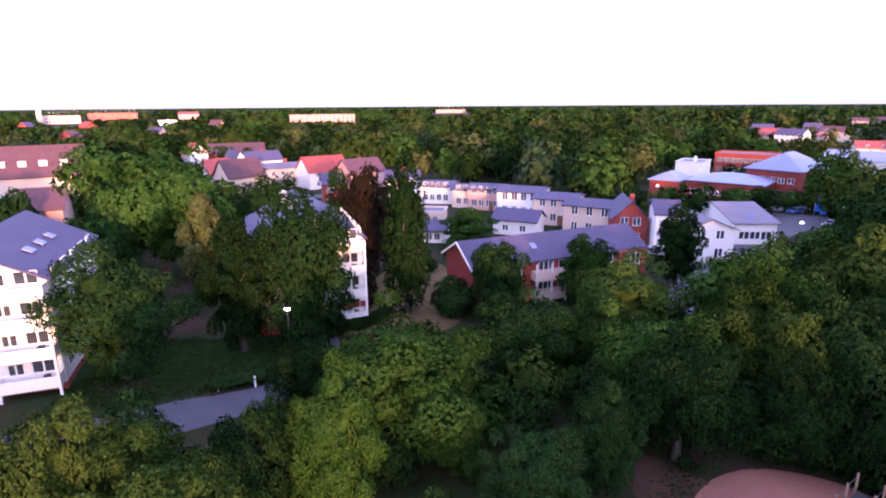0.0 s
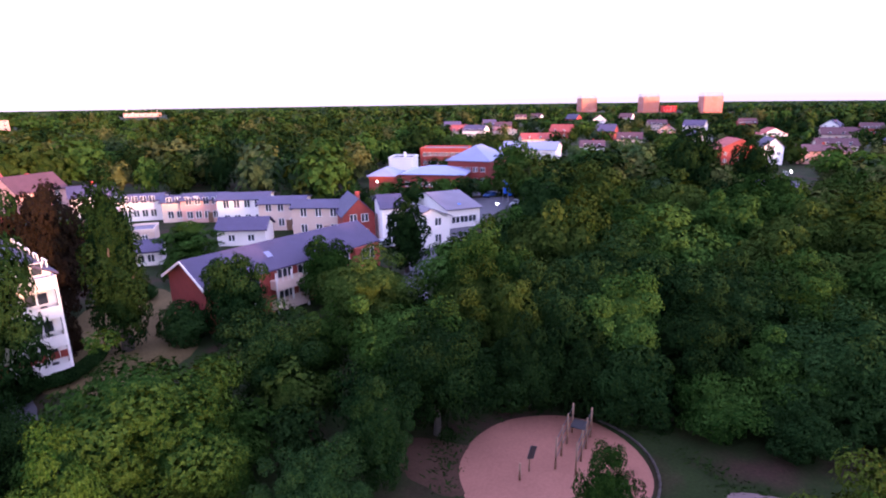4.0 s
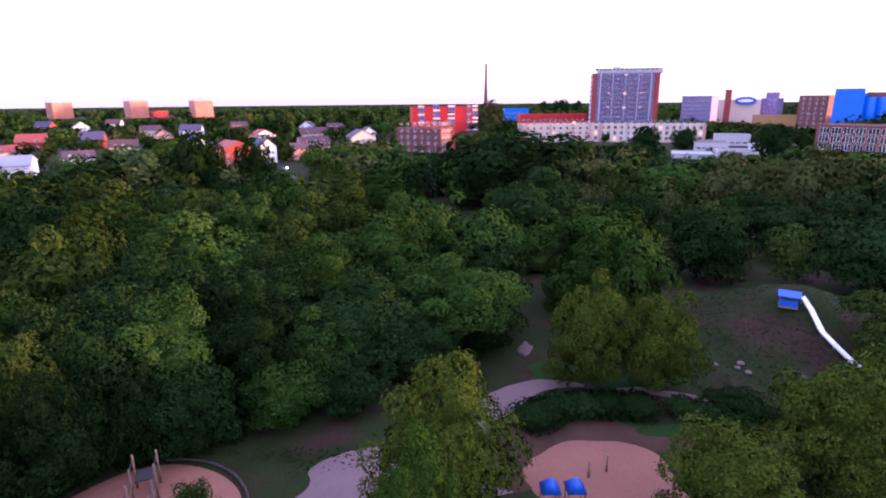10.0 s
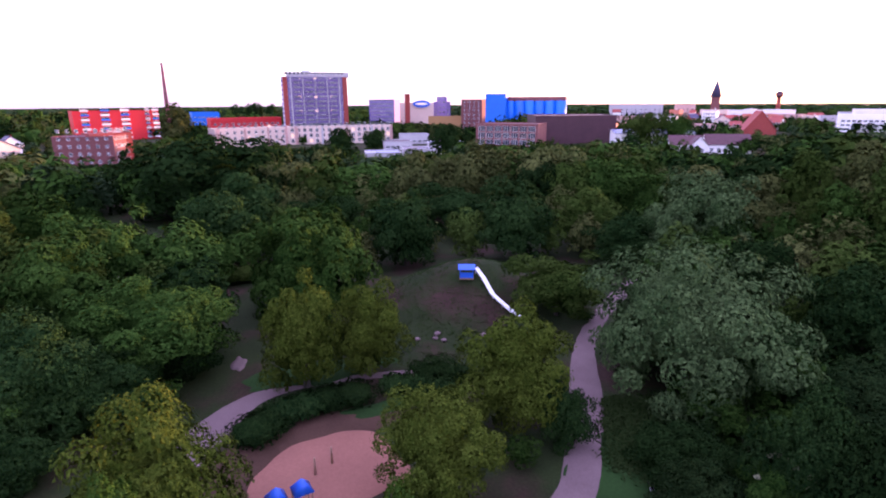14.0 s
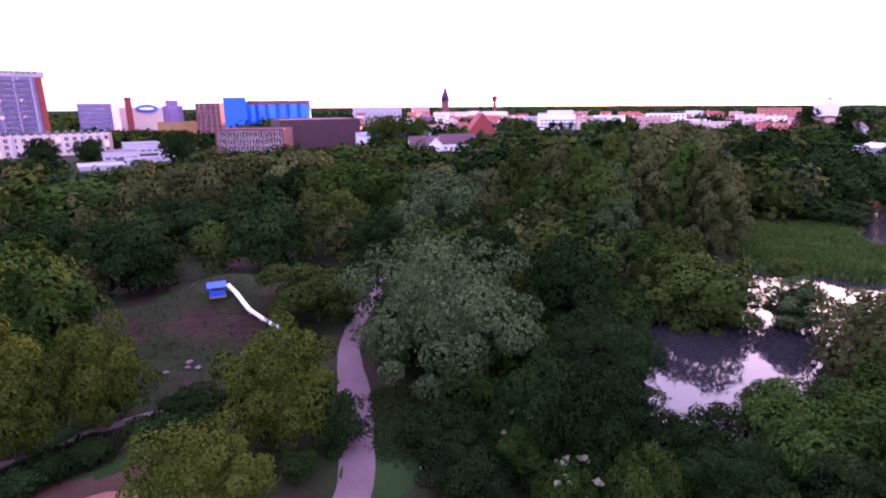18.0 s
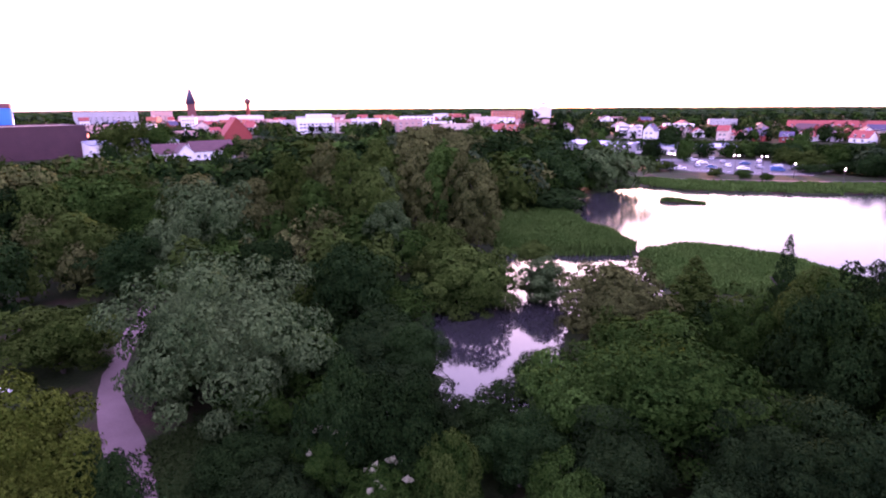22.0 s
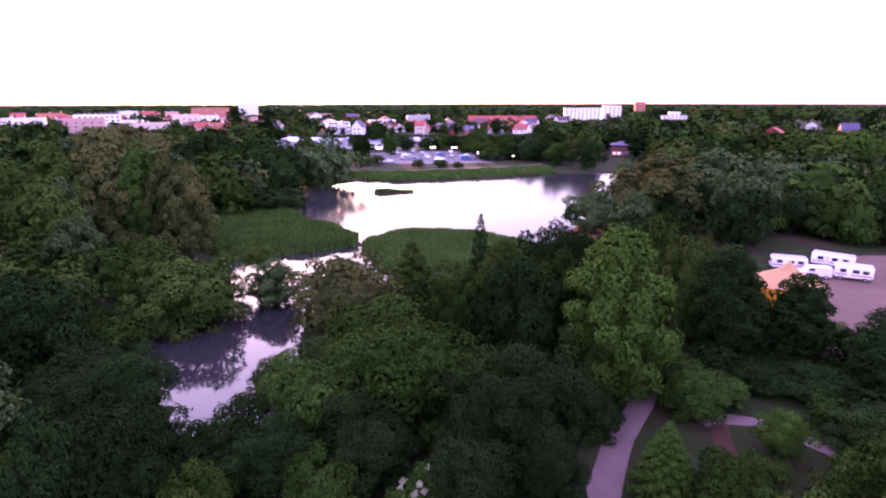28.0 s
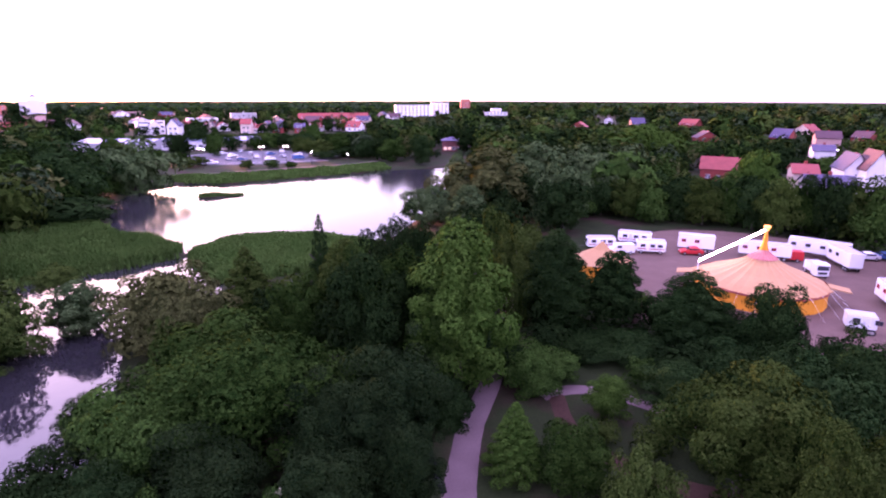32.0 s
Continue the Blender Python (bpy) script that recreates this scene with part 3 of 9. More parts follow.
def tree(shape, leaf, x, y, h, r, place="in the park", lod=""):
    """One tree or shrub: a trunk and a crown under an Empty at its foot."""
    i = tree_count[0] = tree_count[0] + 1
    dist = math.hypot(x, y)
    lod = lod or ("close" if dist < 36 else "near" if dist < 60 else "mid" if dist < 105 else "back")
    z = at_ground(x, y)
    name = "shrub" if shape == "shrub" else "tree"
    root = thing(name, x, y, z, (i * 137.5) % 360, f"{WORDS[leaf]} {KIND[shape]} {place}", name, "trees and shrubs of the park" if dist < 130 else "trees beyond the park")
    R, H = SIZE[shape]
    low = {"round": 0.08, "oak": 0.07, "shrub": -0.05, "column": 0.06, "cone": 0.05, "birch": 0.10, "willow": 0.0}[shape] * h
    variant = i % 3
    part("crown", crown_mesh(shape, variant, lod, "green" if leaf == "blossom" else leaf), root, Matrix.LocRotScale((0, 0, low), None, (r / R, r / R, (h - low) / H)))
    if leaf == "blossom":
        for k, (a, q, up) in enumerate(((0.3, 0.45, 0.89), (0.6, 0.52, 0.85), (0.1, 0.58, 0.80), (1.9, 0.55, 0.83), (2.1, 0.62, 0.78), (3.4, 0.40, 0.92), (3.7, 0.50, 0.86), (3.2, 0.55, 0.84), (4.6, 0.72, 0.70), (5.5, 0.2, 0.99), (5.9, 0.3, 0.96), (2.6, 0.8, 0.62))):
            part("flower_head", crown_mesh("shrub", k % 3, "back", "blossom"), root, Matrix.LocRotScale((q * r * math.cos(a), q * r * math.sin(a), low + (h - low) * up - 0.05), None, (0.07 + 0.015 * (k % 4), 0.08, 0.10)), "cluster of creamy white flowers")
    part("trunk" if shape != "shrub" else "stem", trunk_mesh(variant), root, Matrix.Diagonal((h, h, h, 1)) if shape != "shrub" else Matrix.Diagonal((h, h, h * 0.9, 1)))
    return root


# ---- buildings ----


def window_mesh(w, h, bars=1, lit=False, frame_m=None):
    """A window in one piece: a frame that stands proud of the wall, mullions and panes set back in it. The wall lies at y = 0, outside is -y."""
    fm = frame_m or frame_white
    key = ("win", round(w, 2), round(h, 2), bars, lit, fm.name)
    if key in CACHE:
        return CACHE[key]
    bm = bmesh.new()
    e = min(0.11, w * 0.09)
    lo = [bm.verts.new((-w / 2 + w * k / (bars + 1), -0.09, 0)) for k in range(bars + 2)]
    hi = [bm.verts.new((-w / 2 + w * k / (bars + 1), -0.09, h)) for k in range(bars + 2)]
    cells = [bm.faces.new((lo[k], lo[k + 1], hi[k + 1], hi[k])) for k in range(bars + 1)]
    border = [x for x in bm.edges if len(x.link_faces) == 1]
    got = bmesh.ops.extrude_edge_only(bm, edges=border)["geom"]
    bmesh.ops.translate(bm, vec=(0, 0.12, 0), verts=[v for v in got if isinstance(v, bmesh.types.BMVert)])
    bmesh.ops.inset_individual(bm, faces=cells, thickness=e, depth=0)
    for f in cells:
        f.material_index = 1
        for v in f.verts:
            v.co.y += 0.06
    me = bpy.data.meshes.new("window")
    bm.to_mesh(me)
    bm.free()
    me.materials.append(fm)
    me.materials.append(window_glow if lit else glass)
    CACHE[key] = me
    return me


def tray(w, d, h, deep, rim, floor_m, rim_m):
    """A box, open above: a floor inside a rim, in one piece, on z = 0."""
    bm = bmesh.new()
    bmesh.ops.create_cube(bm, size=1)
    bmesh.ops.scale(bm, vec=(w, d, h), verts=bm.verts)
    bmesh.ops.translate(bm, vec=(0, 0, h / 2), verts=bm.verts)
    top = [f for f in bm.faces if f.normal.z > 0.9]
    for f in bm.faces:
        f.material_index = 1
    bmesh.ops.inset_individual(bm, faces=top, thickness=rim, depth=0)
    got = bmesh.ops.extrude_face_region(bm, geom=top)["geom"]
    verts = [v for v in got if isinstance(v, bmesh.types.BMVert)]
    bmesh.ops.delete(bm, geom=top, context="FACES")
    bmesh.ops.translate(bm, vec=(0, 0, -deep), verts=verts)
    for f in bm.faces:
        if all(v in verts for v in f.verts):
            f.material_index = 0
    me = bpy.data.meshes.new("tray")
    bm.to_mesh(me)
    bm.free()
    me.materials.append(floor_m)
    me.materials.append(rim_m)
    return me


def shell(w, d, h, rise, roof, ridge, wall):
    """The walls of a house, with the gables where it has them."""
    if roof == "gable" and ridge == "y":
        return prism([(-w / 2, -0.3), (w / 2, -0.3), (w / 2, h), (0, h + rise), (-w / 2, h)], d, wall)
    if roof == "gable":
        me = prism([(-d / 2, -0.3), (d / 2, -0.3), (d / 2, h), (0, h + rise), (-d / 2, h)], w, wall)
        me.transform(Matrix.Rotation(radians(90), 4, "Z"))
        return me
    return box(w, d, h + 0.3, wall, 0.0, -0.3)


def gable_roof(w, d, h, rise, ridge, material, over=0.45, thick=0.22):
    span, length = (w, d) if ridge == "y" else (d, w)
    s = rise / (span / 2)
    o = over
    prof = [(-span / 2 - o, h - o * s + 0.03), (0, h + rise + 0.03), (span / 2 + o, h - o * s + 0.03), (span / 2 + o, h - o * s + thick), (0, h + rise + thick), (-span / 2 - o, h - o * s + thick)]
    n = len(prof)
    L = length / 2 + over
    v = [(x, -L, z) for x, z in prof] + [(x, L, z) for x, z in prof]
    f = [(0, 1, 4, 5), (1, 2, 3, 4), (n + 5, n + 4, n + 1, n), (n + 4, n + 3, n + 2, n + 1)]
    f += [(i + n, i, (i + 1) % n, (i + 1) % n + n) for i in range(n)]
    me = mesh_of("roof", v, [tuple(reversed(q)) for q in f], material)
    if ridge == "x":
        me.transform(Matrix.Rotation(radians(90), 4, "Z"))
    return me


def hip_roof(w, d, h, rise, material, over=0.6):
    a, b = w / 2 + over, d / 2 + over
    k = max(0.0, a - b) if a > b else 0.0
    m = max(0.0, b - a) if b > a else 0.0
    v = [(-a, -b, h), (a, -b, h), (a, b, h), (-a, b, h), (-a, -b, h + 0.2), (a, -b, h + 0.2), (a, b, h + 0.2), (-a, b, h + 0.2), (-k, -m, h + rise), (k, m, h + rise)]
    f = [(0, 3, 2, 1), (0, 1, 5, 4), (1, 2, 6, 5), (2, 3, 7, 6), (3, 0, 4, 7)]
    f += [(4, 5, 9, 8), (5, 6, 9), (6, 7, 8, 9), (7, 4, 8)] if a >= b else [(4, 5, 8), (5, 6, 9, 8), (6, 7, 9), (7, 4, 8, 9)]
    return mesh_of("roof", v, f, material)


def flat_roof(w, d, h, material, wall, lip=0.5):
    """A flat roof with a parapet round it."""
    me = tray(w + 0.2, d + 0.2, lip + 0.05, lip - 0.1, 0.3, material, wall)
    me.transform(Matrix.Translation((0, 0, h - 0.02)))
    return me


FACES = {"front": (0, lambda w, d: (w, d / 2)), "back": (180, lambda w, d: (w, d / 2)), "right": (90, lambda w, d: (d, w / 2)), "left": (-90, lambda w, d: (d, w / 2))}


def windows(root, w, d, face, cols, rows, ww, wh, z0, step, margin=0.8, bars=1, lit=(), skip=(), shift=0.0, balcony=False):
    """Rows of windows on one side of a house."""
    turn, dims = FACES[face]
    wide, off = dims(w, d)
    lane = (wide - 2 * margin) / cols
    for i in range(rows):
        for j in range(cols):
            if (i, j) in skip:
                continue
            x = -wide / 2 + margin + lane * (j + 0.5) + shift
            m = pose(0, 0, 0, 0, 0, turn) @ Matrix.Translation((x, -off, z0 + i * step))
            part("window", window_mesh(ww, wh, bars, (i, j) in lit), root, m)
            if balcony:
                part("balcony", balcony_mesh(min(lane * 0.9, 3.2), 1.2), root, pose(0, 0, 0, 0, 0, turn) @ Matrix.Translation((x, -off, z0 + i * step - 0.35)))


def balcony_mesh(w, d, panel=None):
    """A balcony slab with a solid railing, hung on a wall at y = 0."""
    pm = panel or white_wall
    key = ("balcony", round(w, 2), round(d, 2), pm.name)
    if key not in CACHE:
        me = tray(w, d, 1.1, 0.92, 0.07, grey_wall, pm)
        me.transform(Matrix.Translation((0, -d / 2 - 0.005, -0.1)))
        CACHE[key] = me
    return CACHE[key]


def house(name, label, x, y, yaw, w, d, h, wall, roof="gable", cover=None, rise=3.0, ridge="x", wins=(), door=None, chimney=0, group="", dormer=0, bays=(), piers=()):
    """A building: walls, a roof, windows side by side and storey by storey, a door and chimneys."""
    root = thing(name, x, y, 0, yaw, label, name.replace("_", " "), group)
    part("wall", shell(w, d, h, rise, roof, ridge, wall), root)
    cover = cover or felt
    if roof == "gable":
        top = part("roof", gable_roof(w, d, h, rise, ridge, cover), root)
    elif roof == "hip":
        top = part("roof", hip_roof(w, d, h, rise, cover), root)
    else:
        top = part("roof", flat_roof(w, d, h, cover, wall), root)
    for at_x, wide, storeys, step, cloth in bays:
        for k in range(storeys):
            part("balcony", balcony_mesh(wide, 1.3, cloth[k % len(cloth)]), root, Matrix.Translation((w * at_x, -d / 2, 1.2 + k * step)))
            part("balcony_door", window_mesh(wide * 0.8, step * 0.66, 2), root, Matrix.Translation((w * at_x, -d / 2 - 0.02, 1.3 + k * step)))
    for at_x, wide, cloth in piers:
        part("pier", box(wide, 0.7, h + 0.4, cloth, 0.03), root, Matrix.Translation((w * at_x, -d / 2 - 0.3, 0)))
    for spec in wins:
        windows(root, w, d, *spec)
    if door is not None:
        part("door", box(1.1, 0.12, 2.1, door_brown, 0.02), root, Matrix.Translation((door, -d / 2 - 0.03, 0)))
    for k in range(chimney):
        cx = (k - (chimney - 1) / 2) * w * 0.5 + 0.4
        zz = h + (rise * 0.62 if roof != "flat" else 0)
        part("chimney", box(0.8, 0.6, 1.7, brick if roof != "flat" else white_wall, 0.03), top, Matrix.Translation((cx if ridge == "x" else 0.9, 0.6 if ridge == "x" else cx, zz)))
    for k in range(dormer):
        cx = (k - (dormer - 1) / 2) * w / dormer * 0.8
        part("dormer", box(1.6, 2.0, 1.4, white_wall, 0.04), top, Matrix.Translation((cx, -d * 0.27, h + rise * 0.30)))
    return root

# ---- paths, sand and roads ----
ribbon("path", [(24.0, -13.5), (27.8, -17.2), (36.6, -22.6), (46.5, -28.6), (56, -38), (66, -52), (72, -70)], [3.0, 3.2, 3.2, 2.2, 2.4, 2.4, 2.4], gravel_m, "pale gravel path curving past the big silvery tree")
ribbon("path", [(37.4, 9.7), (42.2, 7.0), (45.3, 4.2), (46.4, 0.1), (46.2, -5.1), (45.0, -10.3), (41.5, -13.0)], [4.6, 3.4, 2.2, 1.4, 1.2, 1.4, 1.4], gravel_m, "narrow gravel path round the hedge")
patch("worn_ground", 52.3, 6.2, 1.5, 0.7, 0, gravel_m, "pale worn gravel spot between the trees", "ground", 0.06, 0.2)
patch("worn_ground", 30.5, 11.5, 4.2, 9.0, 22, gravel_m, "trodden pinkish gravel between the two sand pits", "ground", 0.05, 0.15, 64)
ribbon("brook", [(-13.7, -41.8), (-13.2, -37.3), (-12.7, -34.2), (-12.2, -30.9), (-12.0, -28.1)], [0.3, 0.7, 0.9, 0.8, 0.4], water_m, "dark brook beside the straight gravel path", "brook", 0.07)
ribbon("brook", [(29.2, -22.8), (26.8, -21.6), (25.6, -20.9), (23.1, -19.7)], [0.15, 0.5, 0.45, 0.15], water_m, "narrow brook glinting between grass and bushes", "brook", 0.07)
ribbon("path", [(-9, -21), (-12.8, -27.7), (-16.6, -34.2), (-20.8, -39.5), (-27, -48), (-34, -60)], [2.6, 2.5, 2.3, 2.2, 2.2, 2.2], gravel_m, "straight gravel path beside the ditch")
ribbon("path", [(-24.5, -36.2), (-27.6, -36.5), (-30.2, -35.0), (-32.0, -32.1), (-33.7, -28.8), (-35.1, -25.2), (-36.7, -22.1), (-37.2, -19.3)], [1.0, 1.8, 1.6, 1.6, 1.4, 2.0, 1.8, 1.8], gravel_m, "winding gravel path through the shrubs")
ribbon("path", [(-26, -36.5), (-24, -31), (-25, -26), (-29, -21), (-36, -18)], [1.6, 1.6, 2.0, 2.2, 2.4], dirt, "bare earth trail through the shrubs")
ribbon("road", [(-60, 28), (-42, 31.6), (-30, 36.8), (-22, 40.6), (-15, 44.6), (-12, 51), (-14, 60)], [6, 6, 6.2, 6.0, 4.2, 2.6, 2.4], asphalt, "narrow grey asphalt lane beside a lawn", "road")
ribbon("road", [(28, 62), (31.6, 69.4), (38, 79), (47, 88), (56, 98), (74, 113)], [4, 4, 4.5, 7, 8, 10], asphalt, "asphalt driveway to the white buildings", "road")
ribbon("road", [(-60, 152), (0, 148), (45, 141), (66, 134), (95, 124), (140, 112)], [7] * 6, asphalt, "street behind the terraced houses", "road")
patch("parking_lot", 76, 114, 17, 9, -25, asphalt, "grey asphalt parking lot by the white hall", "parking lot", 0.10)
patch("sandpit", 21.6, 27.0, 7.0, 6.7, 20, sand_m, "round pinkish sand pit of the playground", "sandpit", 0.12, 0.03, 64)
patch("worn_ground", 34.6, 5.4, 3.6, 3.4, 12, dirt, "trodden reddish earth at the edge of the sand", "ground", 0.07, 0.2)
patch("sandpit", 33.4, -0.6, 4.6, 5.3, 12, sand_m, "uneven sand pit with a climbing tower", "sandpit", 0.13, 0.12, 64)
patch("worn_ground", 38.6, -1.5, 2.6, 6.5, 8, dirt, "worn reddish earth beside the hedge", "ground", 0.05, 0.2)
patch("lawn", 40.4, -6.0, 1.1, 3.6, 8, green_lawn, "short green grass between hedge and sand", "lawn", 0.06, 0.25)
patch("lawn", 48.5, -1.5, 2.2, 8.5, 6, green_lawn, "short green grass below the climbing mound", "lawn", 0.06, 0.25)
patch("worn_ground", 15.6, 31.0, 3.2, 5.0, 40, dirt, "worn reddish earth round the sand pit", "ground", 0.05, 0.2)
patch("worn_ground", -29.5, 45.5, 2.2, 1.4, 10, dirt, "bare earth at the foot of a tree", "ground", 0.05, 0.3)
patch("lawn", -4.6, 69.0, 7.6, 16.0, -10, lawn_m, "dry brownish lawn between the apartment houses", "lawn", 0.05, 0.15)
patch("lawn", -35.1, 48.8, 13.0, 3.6, 24, green_lawn, "green lawn strip beside the lane", "lawn", 0.05, 0.12)
patch("lawn", -23.6, 51.7, 9.0, 4.0, 24, green_lawn, "green lawn below the garden trees", "lawn", 0.05, 0.15)
patch("lawn", 28.3, -20.8, 3.2, 6.5, 35, green_lawn, "green grass strip beside the park path", "lawn", 0.04, 0.12)
patch("circus_ground", -72, -55, 30, 25, 35, circus_m, "wide reddish gravel circus ground", "ground", 0.09, 0.05, 64)
patch("parking_lot", -16, -252, 36, 30, 0, asphalt, "grey asphalt car park on the far shore", "parking lot", 0.10, 0.03)
ribbon("path", [(22, -199), (0, -203), (-26, -208), (-46, -213), (-60, -219)], [2.4] * 5, gravel_m, "pale path along the lake shore")
flat_poly("shore_wall", [(6, -222), (-40, -217), (-40, -217.5), (6, -222.5)], 1.2, grey_wall, "low grey retaining wall at the car park", "wall")
patch("island", 0, -156.5, 6.0, 2.4, 5, grass, "small flat grassy island in the lake", "island", 0.90, 0.2)

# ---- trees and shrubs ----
# Bearing ranges from the camera with sightline slopes that trees must stay below
SIGHTLINES = []
SIGHTLINES += [(12.6, 18.6, 0.231, 104), (9.4, 14.3, 0.2221, 112), (5.5, 10.8, 0.2121, 119), (2.3, 6.7, 0.2018, 127), (357.2, 1.2, 0.1929, 138), (0.6, 4.8, 0.1931, 132), (4.9, 10.0, 0.2347, 104), (357.3, 0.4, 0.2551, 98), (357.1, 360.2, 0.2205, 114), (17.8, 21.7, 0.2401, 98), (21.9, 24.8, 0.2465, 94), (24.9, 29.7, 0.2686, 92), (28.9, 32.9, 0.2204, 108), (335.2, 337.4, 0.0914, 232), (336.9, 342.6, 0.0941, 252), (339.0, 340.9, 0.1086, 190), (340.4, 344.1, 0.1075, 186), (336.7, 339.4, 0.1402, 160), (338.4, 342.4, 0.1379, 150), (341.9, 346.6, 0.1236, 176)]
SIGHTLINES += [(346.1, 350.6, 0.1364, 170), (350.2, 354.3, 0.1344, 166), (347.3, 349.5, 0.167, 138), (353.7, 357.8, 0.1636, 150), (319.5, 327.2, 0.1329, 160), (321.5, 325.2, 0.1698, 112), (28.4, 33.2, 0.1357, 166), (23.6, 30.6, 0.1412, 158), (20.3, 23.4, 0.1466, 160), (25.7, 31.1, 0.1018, 215), (22.4, 25.5, 0.1136, 186), (33.8, 40.0, 0.1082, 232), (324.5, 327.7, 0.0328, 900), (327.7, 332.0, 0.0229, 1000), (344.6, 351.5, 0.0342, 700), (359.0, 2.6, 0.0239, 1300), (334.7, 337.0, 0.0251, 900), (29.1, 31.3, 0.0588, 420), (42.0, 44.4, 0.0243, 1100), (47.7, 50.1, 0.0254, 1050)]
SIGHTLINES += [(53.0, 55.5, 0.0262, 1000), (49.5, 51.4, 0.0257, 1060), (54.7, 59.1, 0.1078, 235), (58.5, 60.6, 0.1021, 240), (61.1, 65.5, 0.0922, 250), (57.1, 61.9, 0.1435, 180), (52.2, 54.8, 0.0774, 330), (67.4, 70.3, 0.0737, 300), (42.2, 45.1, 0.0908, 330), (45.7, 48.6, 0.0775, 420), (36.4, 40.5, 0.0758, 420), (29.1, 31.7, 0.0609, 430), (33.6, 36.5, 0.0609, 520), (62.5, 66.0, 0.0647, 420), (62.3, 65.8, 0.0812, 330), (68.1, 70.4, 0.0766, 330), (71.9, 77.0, 0.0963, 262), (74.7, 78.5, 0.0914, 268), (73.6, 80.8, 0.0618, 440), (82.9, 85.8, 0.0382, 540)]
SIGHTLINES += [(84.5, 91.5, 0.0484, 430), (84.8, 92.1, 0.0817, 335), (91.5, 102.3, 0.0817, 345), (91.3, 97.9, 0.0441, 405), (99.3, 102.4, 0.0361, 520), (101.8, 106.3, 0.0392, 560), (105.7, 108.0, 0.0267, 600), (106.0, 107.6, 0.0056, 598), (108.5, 111.2, 0.0481, 480), (105.2, 109.4, 0.0423, 500), (111.0, 113.6, 0.0327, 462), (110.0, 116.8, 0.0822, 308), (116.1, 124.4, 0.0816, 335), (123.9, 131.5, 0.0752, 335), (128.8, 132.7, 0.0823, 292), (130.7, 132.7, 0.0817, 284), (132.0, 136.2, 0.0905, 290), (134.8, 137.9, 0.0572, 450), (98.9, 103.0, 0.1028, 232), (102.7, 106.1, 0.0968, 240)]
SIGHTLINES += [(105.2, 109.5, 0.0854, 262), (100.6, 104.1, 0.0824, 290), (102.4, 105.8, 0.0703, 330), (151.8, 155.8, 0.0501, 560), (155.2, 157.5, 0.0479, 570), (141.6, 145.7, 0.0543, 520), (142.5, 145.4, 0.029, 530), (160.9, 164.8, 0.0341, 860), (165.2, 167.2, 0.025, 1000), (123.0, 128.3, 0.0277, 800), (128.8, 131.1, 0.0268, 850), (133.3, 139.0, 0.0299, 700), (171.5, 174.2, 0.03, 760), (196.9, 201.0, 0.0334, 730), (200.6, 202.8, 0.0293, 760), (203.5, 205.0, 0.02, 1100), (206.0, 208.7, 0.0338, 800), (206.6, 208.2, 0.0284, 805), (173.3, 176.1, 0.0602, 430), (177.5, 180.6, 0.0532, 470)]
SIGHTLINES += [(168.2, 174.3, 0.0801, 302), (174.9, 180.6, 0.078, 300), (180.0, 184.3, 0.0785, 292), (187.5, 194.8, 0.0476, 600), (174.2, 175.8, 0.0566, 417.0), (175.6, 177.2, 0.0584, 409.0), (176.5, 178.3, 0.0575, 529.0), (177.3, 178.7, 0.0597, 481.0), (178.4, 180.0, 0.0595, 536.0), (179.0, 180.4, 0.0599, 528.0), (179.9, 181.6, 0.0599, 546.0), (181.1, 182.5, 0.057, 545.0), (182.0, 183.5, 0.0569, 404.0), (182.8, 184.7, 0.0634, 504.0), (183.9, 185.3, 0.061, 496.0), (184.9, 186.3, 0.0642, 446.0), (185.8, 187.2, 0.0569, 508.0), (187.0, 188.5, 0.0643, 524.0), (187.8, 189.5, 0.0598, 471.0), (188.8, 190.2, 0.0631, 433.0)]
SIGHTLINES += [(189.7, 191.6, 0.0614, 491.0), (191.0, 193.0, 0.0589, 544.0), (191.9, 193.8, 0.0634, 443.0), (192.5, 194.3, 0.0566, 555.0), (201.6, 204.2, 0.092, 268), (226.7, 230.5, 0.1306, 190), (234.2, 236.6, 0.1282, 180), (235.4, 239.5, 0.1433, 165), (237.8, 240.0, 0.1184, 190), (239.3, 241.5, 0.1199, 185), (235.3, 237.5, 0.0851, 260), (235.4, 237.7, 0.0671, 320), (217.6, 219.0, 0.0459, 700), (179.1, 188.4, 0.1207, 260), (170.1, 202.8, 0.2467, 205), (28.6, 30.9, 0.0485, 462.0), (30.4, 33.1, 0.0567, 384.0), (32.7, 34.5, 0.0472, 466.0), (33.7, 35.9, 0.0498, 450.0), (35.8, 37.5, 0.0335, 664.0)]
SIGHTLINES += [(37.1, 38.8, 0.0324, 669.0), (39.2, 41.8, 0.0595, 375.0), (40.6, 42.3, 0.0366, 588.0), (43.3, 45.2, 0.0388, 542.0), (43.6, 46.0, 0.0587, 362.0), (45.7, 47.5, 0.0347, 617.0), (48.5, 50.8, 0.0463, 472.0), (49.4, 51.5, 0.0584, 382.0), (51.5, 53.9, 0.0485, 441.0), (56.1, 58.2, 0.0438, 506.0), (58.1, 60.7, 0.0617, 360.0), (62.3, 64.2, 0.0474, 455.0), (65.1, 67.2, 0.0495, 450.0), (68.4, 70.5, 0.0613, 354.0), (322.6, 323.9, 0.0325, 650.0), (325.2, 326.9, 0.0503, 439.0), (327.3, 328.8, 0.0351, 637.0), (331.9, 333.6, 0.0473, 450.0), (333.0, 335.1, 0.0291, 601.0), (337.2, 338.7, 0.0363, 598.0)]
